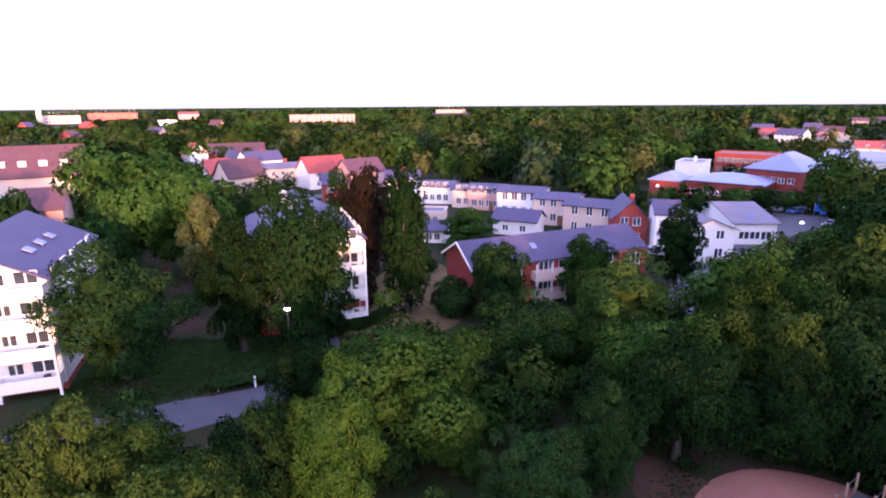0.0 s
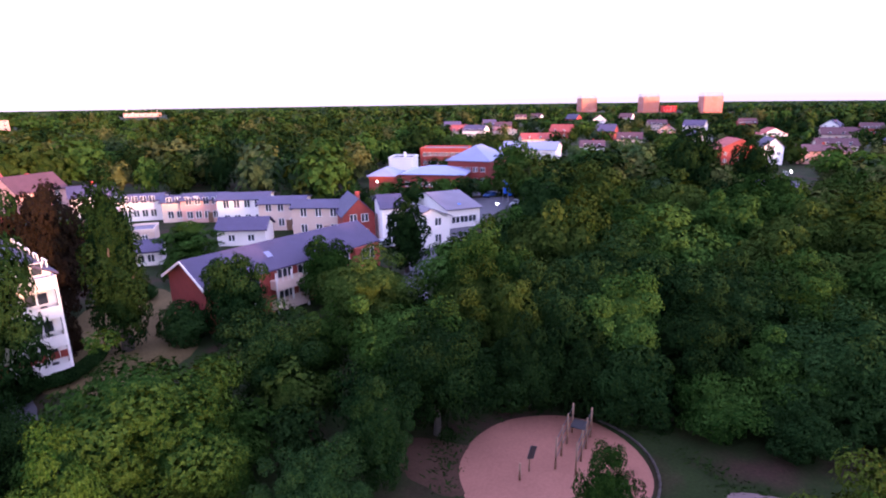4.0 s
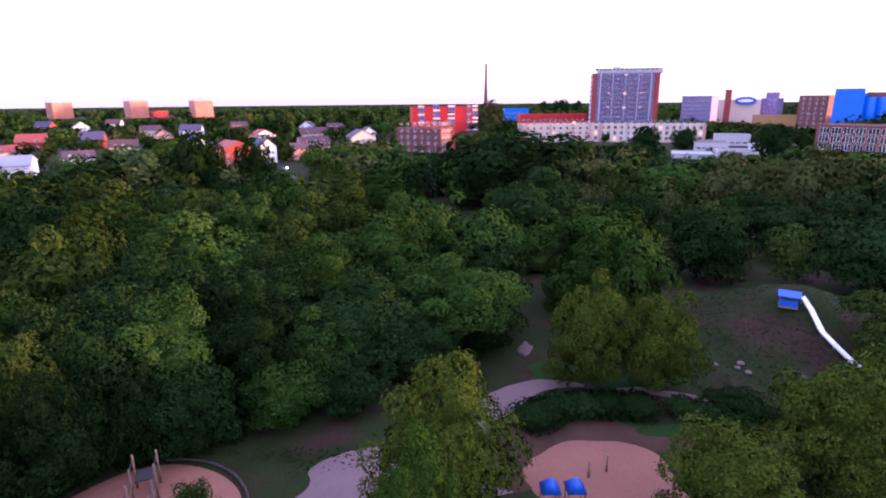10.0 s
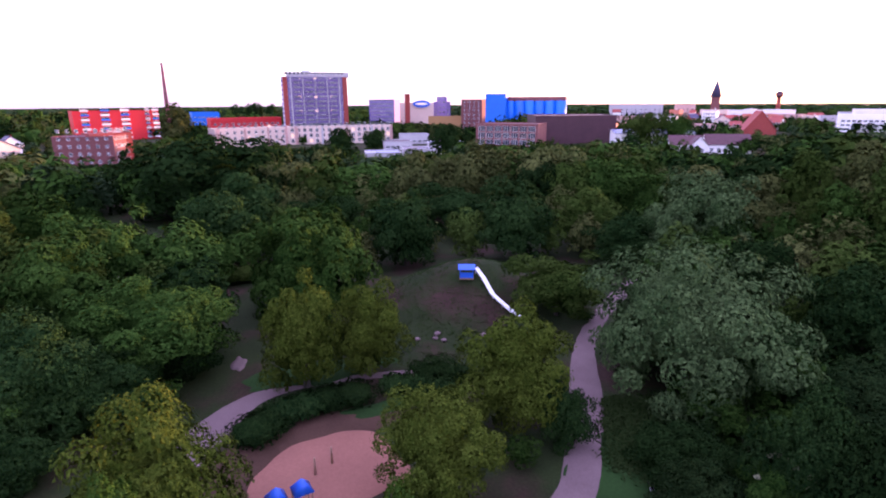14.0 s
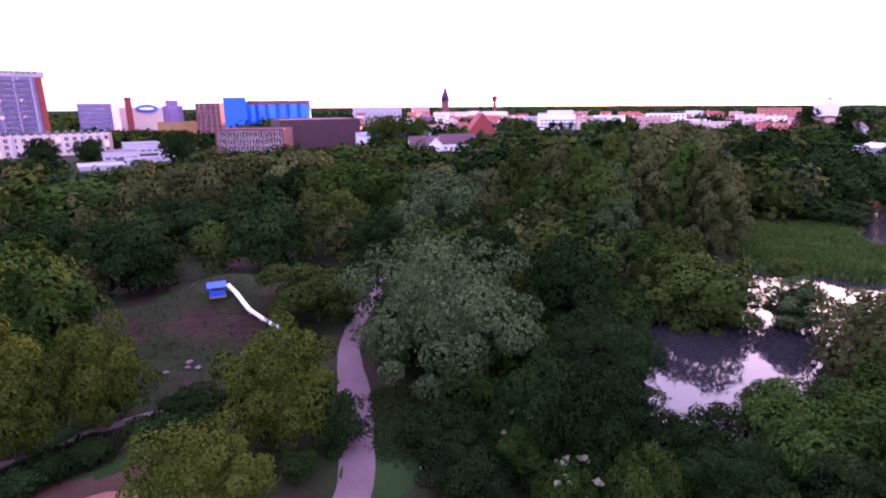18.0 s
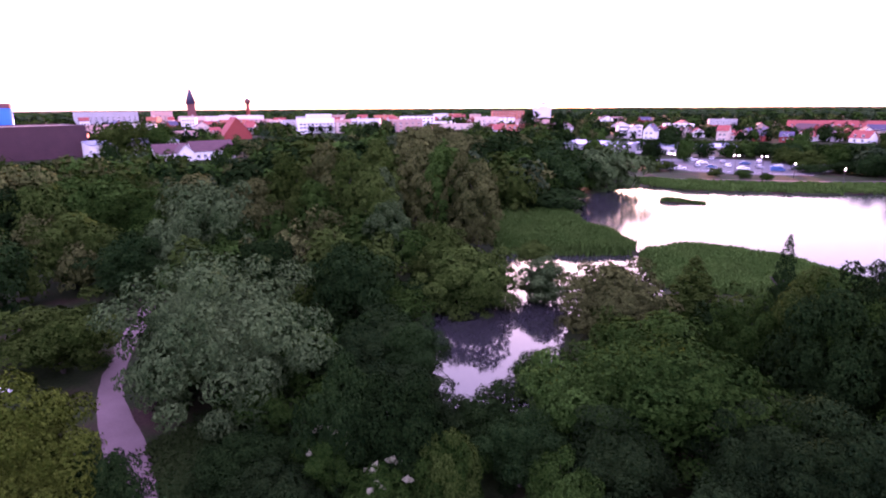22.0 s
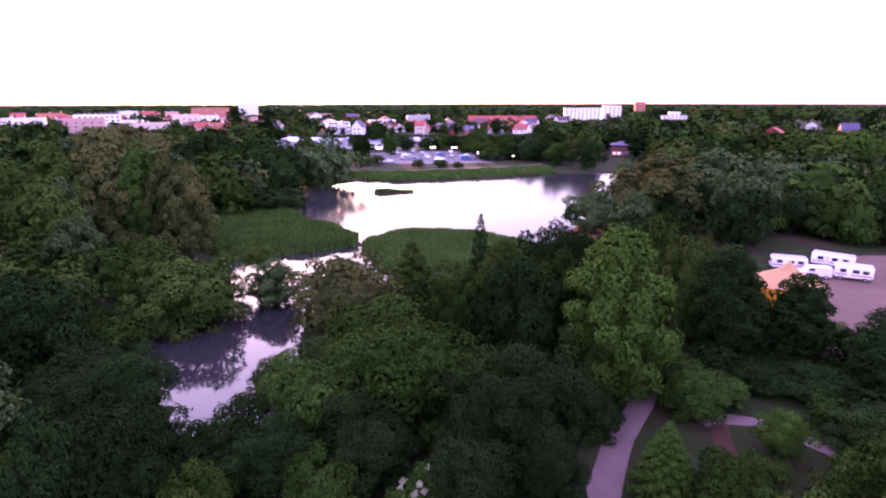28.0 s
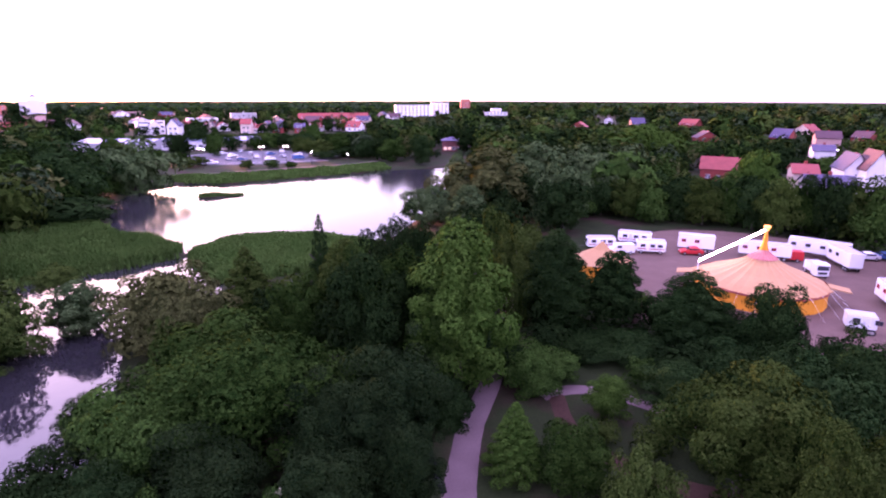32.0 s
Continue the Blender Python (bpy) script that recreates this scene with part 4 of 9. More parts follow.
SIGHTLINES += [(125.2, 126.9, 0.0363, 598.0), (125.8, 127.3, 0.0295, 716.0), (127.0, 128.4, 0.0335, 634.0), (128.4, 129.6, 0.0286, 768.0), (129.3, 130.5, 0.0317, 679.0), (130.3, 131.6, 0.0323, 661.0), (131.2, 133.0, 0.0231, 604.0), (132.6, 134.0, 0.0325, 671.0), (133.6, 135.2, 0.0449, 493.0), (134.6, 135.9, 0.0351, 599.0), (135.8, 137.5, 0.0459, 477.0), (136.7, 138.1, 0.0359, 606.0), (130.4, 131.7, 0.0286, 756.0), (132.2, 134.1, 0.0363, 579.0), (134.3, 135.7, 0.0298, 727.0), (134.6, 136.4, 0.0304, 707.0), (136.0, 138.6, 0.0198, 749.0), (139.3, 141.0, 0.03, 704.0), (140.3, 143.6, 0.0292, 579.0), (141.5, 144.5, 0.0234, 619.0)]
SIGHTLINES += [(144.6, 146.2, 0.0295, 715.0), (144.1, 148.0, 0.0296, 538.0), (147.2, 148.5, 0.0272, 786.0), (148.8, 150.3, 0.0333, 643.0), (150.6, 152.1, 0.0279, 758.0), (151.7, 153.8, 0.0407, 536.0), (153.5, 155.5, 0.0376, 566.0), (155.1, 157.1, 0.0493, 428.0), (155.3, 159.6, 0.0397, 423.0), (158.4, 160.0, 0.032, 696.0), (160.3, 162.1, 0.0435, 499.0), (161.6, 163.6, 0.0484, 453.0), (163.1, 164.6, 0.0353, 634.0), (163.2, 167.2, 0.0319, 488.0), (167.5, 169.4, 0.0446, 480.0), (171.8, 173.4, 0.0289, 747.0), (173.0, 175.1, 0.0405, 548.0), (175.4, 177.0, 0.0307, 722.0), (178.5, 180.5, 0.0385, 547.0), (181.3, 184.2, 0.0305, 557.0)]
SIGHTLINES += [(184.9, 186.6, 0.0405, 550.0), (187.8, 189.8, 0.0445, 500.0), (190.4, 191.8, 0.036, 605.0), (192.8, 194.8, 0.0435, 511.0), (195.1, 196.6, 0.0338, 633.0), (196.4, 198.0, 0.0378, 592.0), (214.4, 216.5, 0.0529, 406.0), (220.2, 222.0, 0.046, 463.0), (224.4, 226.4, 0.0453, 485.0), (226.1, 228.5, 0.0674, 318.0), (231.9, 233.8, 0.0624, 357.0), (233.6, 235.5, 0.0512, 427.0), (237.7, 239.5, 0.0585, 370.0)]


def under_sightlines(x, y, h, r):
    """The height a far tree may have below the camera's sightlines to water, streets, yards and buildings; 0: none
    here.
    """
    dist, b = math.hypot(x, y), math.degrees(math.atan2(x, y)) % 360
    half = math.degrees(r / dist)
    for b0, b1, slope, upto in SIGHTLINES:
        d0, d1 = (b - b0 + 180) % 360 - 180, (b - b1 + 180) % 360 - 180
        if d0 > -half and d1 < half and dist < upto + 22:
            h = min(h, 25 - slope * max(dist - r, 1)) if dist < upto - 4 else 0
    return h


for row in (
    ("oak", "dark", -30.0, 46.9, 13.6, 5.5),
    ("birch", "dark", -20.9, 53.0, 14.2, 3.6),
    ("oak", "dark", -14.7, 55.1, 17.9, 5.4),
    ("column", "dark", -4.5, 63.8, 19.0, 2.9),
    ("round", "dark", 6.4, 60.7, 9.5, 3.5),
    ("round", "green", 17.9, 65.6, 9.2, 3.6),
    ("oak", "olive", 17.8, 53.1, 10.1, 5.4),
    ("oak", "dark", 6.6, 45.5, 8.9, 4.5),
    ("oak", "green", -2.7, 36.9, 10.3, 6.2),
    ("oak", "bright", -6.6, 28.4, 10.7, 2.7),
    ("round", "dark", -10.6, 39.6, 7.0, 3.1),
    ("oak", "green", 15.9, 38.9, 9.9, 4.7),
    ("round", "dark", 10.5, 31.3, 8.1, 2.2),
    ("round", "dark", 5.4, 28.5, 6.0, 3.3),
    ("oak", "olive", -19.4, 22.9, 11.6, 3.1),
    ("shrub", "dark", -18.3, 27.5, 9.1, 3.1),
    ("oak", "olive", -13.1, 21.9, 10.4, 3.8),
    ("shrub", "dark", -11.8, 28.7, 7.4, 2.7),
    ("round", "green", 10.9, 46.7, 7.2, 3.1),
    ("shrub", "copper", -9.6, 65.3, 4.0, 1.4),
    ("shrub", "dark", -12.2, 56.7, 2.9, 1.6),
    ("shrub", "dark", 1.4, 63.2, 4.4, 3.0),
    ("shrub", "green", -12.6, 34.8, 5.1, 1.7),
):
    tree(*row, "near the houses")
for row in (
    ("round", "green", 0.5, 33.0, 6.5, 2.7),
    ("oak", "olive", 23.9, 41.8, 11.0, 3.9),
    ("oak", "dark", 16.6, 34.5, 10.6, 4.1),
):
    tree(*row, "near the houses")
for row in (
    ("oak", "green", -42.3, 80.6, 19.4, 10.3),
    ("birch", "brown", -30.9, 69.4, 13.8, 3.2),
    ("round", "copper", -11.3, 79.2, 15.9, 4.7),
    ("column", "dark", -64.9, 100.9, 16.6, 2.7),
    ("round", "dark", -44.7, 72.3, 12.3, 3.5),
    ("round", "dark", -68.5, 86.1, 11.8, 4.5),
    ("round", "green", -37.0, 92.9, 10.0, 3.0),
    ("oak", "olive", 79.1, -49.0, 10.6, 6.7),
    ("willow", "silver", 69.2, -63.3, 13.5, 8.5),
    ("willow", "silver", 66.2, -53.2, 9.3, 4.6),
    ("round", "dark", 67.9, -47.7, 8.2, 5.2),
    ("oak", "brown", 124.6, -81.8, 13.4, 10.6),
    ("oak", "green", 86.7, -66.0, 10.7, 6.7),
    ("oak", "brown", 68.9, -70.8, 12.1, 8.1),
    ("birch", "olive", 63.0, -75.5, 16.6, 4.9),
    ("birch", "brown", 58.6, -80.6, 18.4, 5.2),
    ("birch", "olive", 54.2, -81.0, 17.4, 4.6),
    ("birch", "green", 57.0, -74.8, 12.8, 3.8),
    ("birch", "olive", 51.8, -87.6, 18.8, 5.0),
    ("birch", "brown", 46.0, -90.6, 18.6, 5.4),
    ("birch", "green", 40.8, -91.4, 17.9, 4.6),
    ("birch", "silver", 48.6, -84.0, 14.2, 3.0),
    ("birch", "brown", 36.8, -90.6, 16.8, 3.6),
    ("birch", "brown", 32.6, -88.4, 15.5, 4.6),
    ("birch", "olive", 47.5, -77.8, 14.9, 4.7),
    ("oak", "brown", 66.2, -73.8, 13.0, 6.1),
    ("birch", "silver", 41.3, -72.2, 10.7, 3.9),
    ("shrub", "silver", 21.8, -172.9, 14.0, 11.6),
    ("shrub", "dark", 33.0, -137.3, 6.1, 12.7),
    ("shrub", "green", 40.9, -133.1, 4.7, 6.4),
    ("oak", "green", 97.2, -69.0, 11.2, 8.5),
):
    tree(*row, "by the ponds")
for row in (
    ("oak", "brown", 99.0, -82.9, 11.0, 7.9),
    ("oak", "dark", 108.2, -102.6, 13.3, 7.6),
    ("oak", "brown", 72.9, -163.7, 18.7, 14.5),
    ("oak", "dark", 53.3, -160.6, 16.8, 10.3),
    ("column", "dark", 107.6, -405.2, 20.1, 9.3),
    ("column", "dark", 88.4, -409.8, 18.3, 7.6),
    ("oak", "dark", 33.7, -155.7, 15.4, 9.7),
    ("oak", "green", 39.4, -143.9, 13.8, 9.1),
    ("birch", "brown", 40.7, -101.3, 9.1, 6.7),
    ("oak", "olive", 34.6, -76.8, 6.5, 5.2),
    ("oak", "green", 30.4, -166.5, 11.4, 7.7),
    ("oak", "green", 106.4, -64.0, 12.2, 7.6),
    ("birch", "brown", -53.8, -104.9, 15.2, 8.3),
    ("willow", "silver", -72.0, -114.1, 14.6, 11.6),
    ("willow", "silver", -84.5, -109.0, 14.6, 10.4),
    ("birch", "silver", -42.1, -90.5, 9.6, 4.1),
    ("willow", "silver", -39.6, -103.6, 7.8, 5.6),
    ("oak", "brown", -46.4, -105.0, 9.5, 5.2),
    ("willow", "silver", -67.2, -99.3, 11.7, 7.3),
    ("birch", "silver", -60.1, -137.2, 11.6, 3.8),
    ("oak", "bright", -134.4, -148.0, 16.7, 12.1),
    ("round", "dark", -61.5, -88.7, 9.9, 5.5),
    ("round", "bright", -117.6, -93.2, 13.2, 6.0),
    ("oak", "dark", -62.2, -104.8, 9.5, 4.0),
    ("oak", "olive", -68.7, -104.3, 7.0, 4.1),
    ("oak", "green", -72.2, -99.5, 7.6, 4.0),
):
    tree(*row, "by the ponds")
for row in (
    ("oak", "dark", -78.4, -98.6, 7.5, 4.1),
    ("oak", "olive", -81.3, -93.6, 8.1, 4.0),
    ("oak", "green", -83.7, -88.7, 8.8, 4.0),
    ("oak", "dark", -89.4, -87.4, 8.8, 4.1),
    ("oak", "olive", -91.3, -82.5, 9.5, 4.0),
    ("oak", "green", -96.6, -80.9, 9.5, 4.1),
    ("oak", "dark", -97.9, -76.2, 10.2, 4.0),
    ("oak", "olive", -98.9, -71.6, 10.9, 3.9),
    ("oak", "green", -103.7, -69.9, 11.0, 4.0),
    ("oak", "dark", -104.2, -65.6, 11.6, 4.0),
    ("oak", "olive", -108.7, -63.9, 11.7, 4.1),
    ("oak", "green", -108.8, -59.8, 12.3, 4.0),
    ("round", "dark", 13.9, -253.4, 9.7, 4.6),
    ("round", "green", 1.2, -260.7, 9.7, 4.2),
    ("round", "green", -7.6, -298.7, 6.8, 5.4),
    ("round", "olive", 33.1, -246.5, 7.9, 5.0),
    ("round", "green", 22.7, -237.7, 5.6, 4.4),
    ("round", "olive", 10.3, -223.5, 3.8, 3.2),
    ("round", "olive", -40.5, -240.4, 7.8, 6.2),
    ("round", "green", -51.1, -243.5, 8.7, 6.3),
    ("round", "dark", -58.4, -231.5, 8.3, 5.3),
    ("round", "green", -65.3, -214.1, 9.5, 5.7),
    ("round", "dark", -73.1, -201.0, 11.4, 4.8),
    ("round", "dark", -111.1, -233.8, 12.6, 10.5),
):
    tree(*row, "by the ponds")
for row in (
    ("round", "olive", -9.6, -212.5, 3.0, 2.6),
    ("round", "green", -18.1, -210.0, 3.1, 2.8),
    ("round", "green", -24.5, -209.3, 2.3, 2.1),
    ("round", "olive", -36.6, -266.3, 7.3, 4.9),
    ("round", "olive", -22.6, -297.9, 7.3, 4.5),
    ("round", "green", 42.2, -275.6, 8.5, 5.1),
    ("round", "dark", 34.0, -327.0, 6.2, 5.0),
    ("round", "green", 26.5, -338.7, 5.2, 5.1),
    ("round", "dark", 17.4, -330.3, 5.3, 5.0),
    ("round", "olive", 9.2, -341.6, 4.2, 5.2),
    ("round", "dark", 0.3, -332.7, 4.4, 5.0),
    ("round", "green", -8.7, -343.6, 3.3, 5.2),
    ("round", "dark", -17.2, -334.3, 5.5, 5.1),
    ("round", "olive", -26.8, -344.7, 4.5, 5.2),
    ("round", "dark", -35.0, -334.9, 4.7, 5.1),
    ("round", "green", -45.2, -344.8, 3.7, 5.3),
    ("round", "dark", -52.8, -334.6, 4.0, 5.1),
    ("round", "olive", -59.9, -324.3, 4.2, 5.0),
    ("round", "dark", -70.5, -333.4, 5.3, 5.2),
    ("round", "green", -77.0, -322.7, 5.5, 5.0),
    ("round", "dark", -88.1, -331.3, 4.6, 5.2),
    ("round", "olive", -93.9, -320.3, 4.9, 5.1),
    ("round", "dark", 18.1, -290.3, 7.7, 4.8),
    ("round", "dark", 9.5, -303.7, 12.1, 5.6),
    ("round", "green", 0.4, -294.8, 8.2, 6.1),
    ("round", "dark", -6.7, -288.8, 6.6, 4.8),
    ("round", "green", -17.6, -288.3, 6.5, 4.8),
    ("round", "green", -26.3, -293.7, 7.9, 5.5),
    ("round", "dark", -31.6, -287.1, 7.1, 4.8),
    ("round", "green", 14.0, -230.4, 5.0, 3.8),
    ("round", "olive", 6.5, -226.8, 3.7, 3.0),
    ("round", "dark", -37.9, -271.2, 8.1, 6.2),
    ("round", "green", -46.7, -295.2, 11.3, 6.2),
    ("round", "green", -54.3, -263.3, 9.1, 6.6),
    ("round", "dark", -62.3, -256.4, 10.0, 7.1),
    ("round", "dark", -53.0, -238.1, 4.8, 6.0),
    ("round", "dark", -42.2, -235.1, 3.2, 5.4),
    ("round", "dark", -75.3, -242.5, 6.3, 7.8),
    ("round", "olive", -81.5, -224.6, 8.5, 5.4),
    ("round", "green", -65.9, -240.0, 7.0, 6.2),
    ("round", "dark", -89.5, -264.2, 7.8, 6.9),
):
    tree(*row, "by the ponds")
for row in (
    ("oak", "green", 31.4, 53.5, 11.0, 6.7),
    ("oak", "green", 28.8, 45.8, 12.7, 4.9),
    ("oak", "dark", 39.3, 39.5, 12.4, 6.2),
    ("oak", "dark", 44.0, 30.2, 11.2, 5.8),
    ("round", "dark", 33.2, 39.9, 10.2, 4.2),
    ("oak", "dark", 51.9, 23.4, 6.6, 4.1),
    ("oak", "green", 53.8, 13.3, 8.7, 6.5),
    ("oak", "dark", 43.7, 19.6, 6.5, 5.3),
    ("round", "green", 18.0, 18.4, 8.3, 1.8),
    ("oak", "green", 39.5, 31.4, 5.8, 4.0),
    ("oak", "olive", 40.7, 49.3, 14.3, 6.0),
    ("oak", "green", 53.9, 43.9, 12.9, 7.6),
    ("oak", "olive", 56.5, 32.4, 10.7, 5.3),
    ("oak", "olive", 69.7, 27.1, 10.6, 7.2),
    ("oak", "golden", 26.2, 8.7, 11.5, 4.2),
    ("oak", "bright", 20.0, 8.6, 10.9, 2.2),
    ("oak", "dark", 29.8, 36.2, 11.4, 4.0),
    ("oak", "green", 33.5, 32.6, 10.9, 4.4),
    ("oak", "dark", 36.8, 27.5, 9.9, 4.3),
    ("round", "green", 40.2, 22.7, 7.9, 3.8),
    ("oak", "dark", 44.1, 15.4, 6.3, 3.5),
    ("round", "olive", 26.4, 37.8, 10.0, 3.3),
    # shrubs added to darken the open ground in front of the wood
    ("shrub", "dark", 25.3, 34.2, 8.0, 3.3),
    ("shrub", "dark", 31.0, 28.6, 6.5, 3.6),
):
    tree(*row, "round the playground")
for row in (
    # further shrubs added there for the same darkening
    ("shrub", "green", 34.9, 24.0, 5.1, 3.4),
    ("shrub", "dark", 37.8, 19.4, 4.2, 3.0),
    ("shrub", "dark", 28.7, 31.8, 7.3, 3.1),
    ("willow", "green", 65.8, -1.7, 12.0, 8.0),
    ("round", "golden", 45.9, 0.1, 10.3, 3.5),
    ("round", "golden", 46.3, -5.7, 9.1, 3.5),
    ("oak", "green", 51.7, 13.0, 9.5, 7.2),
    ("oak", "dark", 43.2, 20.0, 9.7, 5.2),
    ("round", "golden", 34.3, -14.6, 9.8, 4.1),
    ("round", "golden", 27.6, -6.9, 8.0, 3.8),
    ("oak", "olive", 52.9, -28.5, 7.1, 5.4),
    ("shrub", "dark", 31.5, -17.7, 5.0, 2.1),
    ("shrub", "bright", 18.4, -2.7, 9.2, 1.5),
    ("shrub", "dark", 43.0, -11.3, 2.1, 3.0),
    ("oak", "green", 63.9, 24.6, 11.5, 5.6),
    ("oak", "green", 51.2, 28.7, 10.9, 4.8),
    ("shrub", "dark", 24.2, 35.6, 5.1, 4.1),
    ("shrub", "dark", 32.5, 35.0, 1.3, 3.6),
    ("shrub", "dark", 40.1, 24.9, 1.6, 3.6),
    ("shrub", "dark", 51.3, 10.6, 4.3, 3.4),
):
    tree(*row, "round the playground")
for row in (
    ("cone", "olive", 13.1, 214.6, 15.6, 6.9),
    ("birch", "dark", 32.2, 73.2, 11.2, 3.3),
    ("birch", "green", 4.4, 94.9, 6.9, 4.9),
    ("oak", "olive", 69.2, 71.9, 13.7, 6.9),
    ("oak", "olive", 79.6, 63.0, 12.7, 6.1),
    ("oak", "green", 77.3, 52.4, 11.5, 5.6),
    ("oak", "green", 84.6, 45.7, 10.7, 5.8),
    ("oak", "green", 59.2, 56.3, 12.4, 4.9),
    ("round", "dark", 91.6, 9.8, 10.8, 7.0),
    ("round", "dark", 127.2, 81.9, 14.9, 4.8),
    ("round", "silver", 114.4, 128.3, 11.3, 4.3),
    ("round", "silver", 111.1, 103.3, 14.3, 6.8),
    ("round", "dark", 107.6, 84.0, 17.5, 6.1),
    ("round", "green", 89.2, 123.2, 13.8, 6.8),
    ("oak", "bright", 147.4, 64.6, 12.1, 9.7),
    ("column", "brown", 326.5, 49.8, 23.9, 8.6),
    ("round", "dark", 151.9, 52.4, 11.2, 5.6),
    ("round", "dark", 295.1, -50.5, 10.0, 6.0),
    ("round", "dark", 287.8, -31.9, 7.8, 7.3),
    ("oak", "dark", 66.3, 83.9, 12.6, 6.4),
    ("oak", "green", 103.4, 63.3, 10.9, 7.3),
    ("oak", "green", 108.4, 40.6, 9.9, 7.0),
    ("oak", "olive", 118.1, 56.6, 10.7, 6.6),
    ("round", "dark", 79.8, -16.8, 11.5, 5.7),
    ("round", "dark", 211.7, -64.9, 15.4, 6.8),
    ("round", "dark", 213.1, -73.5, 11.4, 4.2),
    ("round", "dark", 166.6, -117.6, 13.9, 3.2),
    ("round", "dark", 298.0, -33.1, 11.1, 5.8),
    ("round", "dark", 285.5, -48.8, 7.0, 4.5),
    ("oak", "olive", 183.9, -46.1, 8.6, 4.3),
    ("oak", "green", 180.9, -36.9, 7.8, 4.6),
    ("oak", "brown", 167.0, -65.4, 8.7, 4.4),
    ("oak", "brown", 167.7, -76.2, 9.2, 4.9),
    ("oak", "dark", 167.9, -87.0, 9.4, 4.3),
    ("oak", "olive", 154.8, -90.0, 11.1, 4.8),
    ("oak", "brown", 156.2, -97.3, 12.2, 4.6),
    ("round", "green", 168.6, -55.3, 9.0, 4.0),
    ("oak", "olive", 187.8, -26.8, 7.3, 4.3),
    ("oak", "olive", 265.3, -194.4, 17.4, 11.5),
    ("oak", "green", 262.8, -213.9, 16.8, 10.5),
):
    tree(*row, "beyond the park meadow")
for row in (
    ("round", "dark", 91.4, 11.3, 11.1, 4.9),
    ("oak", "dark", 128.9, 17.5, 17.4, 14.4),
    ("oak", "dark", 77.8, -34.7, 12.8, 6.8),
    ("oak", "brown", 139.8, -2.5, 13.0, 9.9),
    ("oak", "green", 128.4, -17.8, 11.0, 9.2),
    ("oak", "brown", 134.8, -35.9, 11.4, 8.5),
    ("oak", "brown", 139.8, -52.6, 14.2, 9.1),
    ("oak", "dark", 111.0, -55.7, 11.9, 7.6),
    ("oak", "dark", 114.8, 6.3, 11.3, 7.0),
    ("oak", "dark", 99.5, -7.2, 9.6, 6.1),
    ("oak", "dark", 99.5, -31.8, 8.9, 7.5),
    ("round", "olive", 103.9, -58.3, 12.0, 5.5),
    ("shrub", "green", 78.8, 14.5, 8.6, 7.4),
    ("oak", "green", 77.1, 22.7, 11.6, 5.7),
    ("oak", "olive", 86.1, 41.4, 13.1, 6.7),
    ("oak", "olive", 70.4, 39.4, 12.1, 4.9),
    ("round", "dark", 649.1, 34.4, 21.5, 9.1),
    ("round", "dark", 659.7, 17.9, 23.2, 9.9),
    ("round", "dark", 649.9, 0.3, 21.9, 7.8),
    ("oak", "brown", 115.2, -58.6, 14.5, 7.9),
    ("oak", "brown", 119.9, -48.4, 13.8, 7.9),
    ("oak", "brown", 115.8, -28.8, 13.5, 7.3),
    ("oak", "brown", 113.3, -37.4, 14.0, 7.3),
):
    tree(*row, "beyond the park meadow")
for row in (
    ("willow", "silver", 35.6, -32.0, 12.8, 8.4),
    ("round", "dark", 34.8, -50.3, 9.4, 5.0),
    ("oak", "yew", 25.6, -42.0, 5.6, 4.6),
    ("round", "dark", 20.9, -40.0, 6.7, 3.0),
    ("willow", "olive", 24.9, -63.5, 8.4, 7.1),
    ("birch", "silver", 15.9, -68.5, 6.6, 3.5),
    ("willow", "brown", 6.0, -61.0, 7.9, 6.8),
    ("oak", "blossom", 19.7, -25.4, 5.1, 2.4),
    ("shrub", "yew", 21.3, -21.4, 4.0, 3.0),
    ("shrub", "blossom", 14.9, -23.9, 4.5, 2.5),
    ("shrub", "yew", 20.0, -34.9, 4.6, 4.1),
    ("shrub", "dark", 25.9, -23.8, 3.3, 3.4),
    ("shrub", "green", 12.0, -26.6, 5.6, 2.5),
    ("shrub", "yew", 26.9, -37.5, 3.7, 3.6),
    ("oak", "dark", 48.7, -51.9, 9.5, 5.2),
    ("willow", "dark", 11.2, -45.9, 3.3, 2.6),
    ("oak", "green", -0.6, -38.0, 10.4, 7.0),
    ("oak", "green", 5.6, -36.2, 8.6, 4.6),
    ("oak", "yew", 2.2, -31.6, 6.6, 3.6),
    ("oak", "yew", -5.6, -33.6, 7.6, 3.4),
    ("shrub", "olive", 11.8, -26.3, 6.0, 2.1),
    ("shrub", "dark", 19.5, -26.6, 9.1, 3.0),
    ("shrub", "dark", 15.8, -27.7, 8.1, 3.4),
    ("shrub", "dark", 11.2, -33.4, 5.6, 3.2),
    ("shrub", "yew", 14.0, -32.2, 4.6, 2.6),
    ("oak", "dark", 8.4, -30.8, 5.8, 3.0),
    ("shrub", "green", 4.7, -26.3, 6.2, 2.4),
):
    tree(*row, "beside the park path")
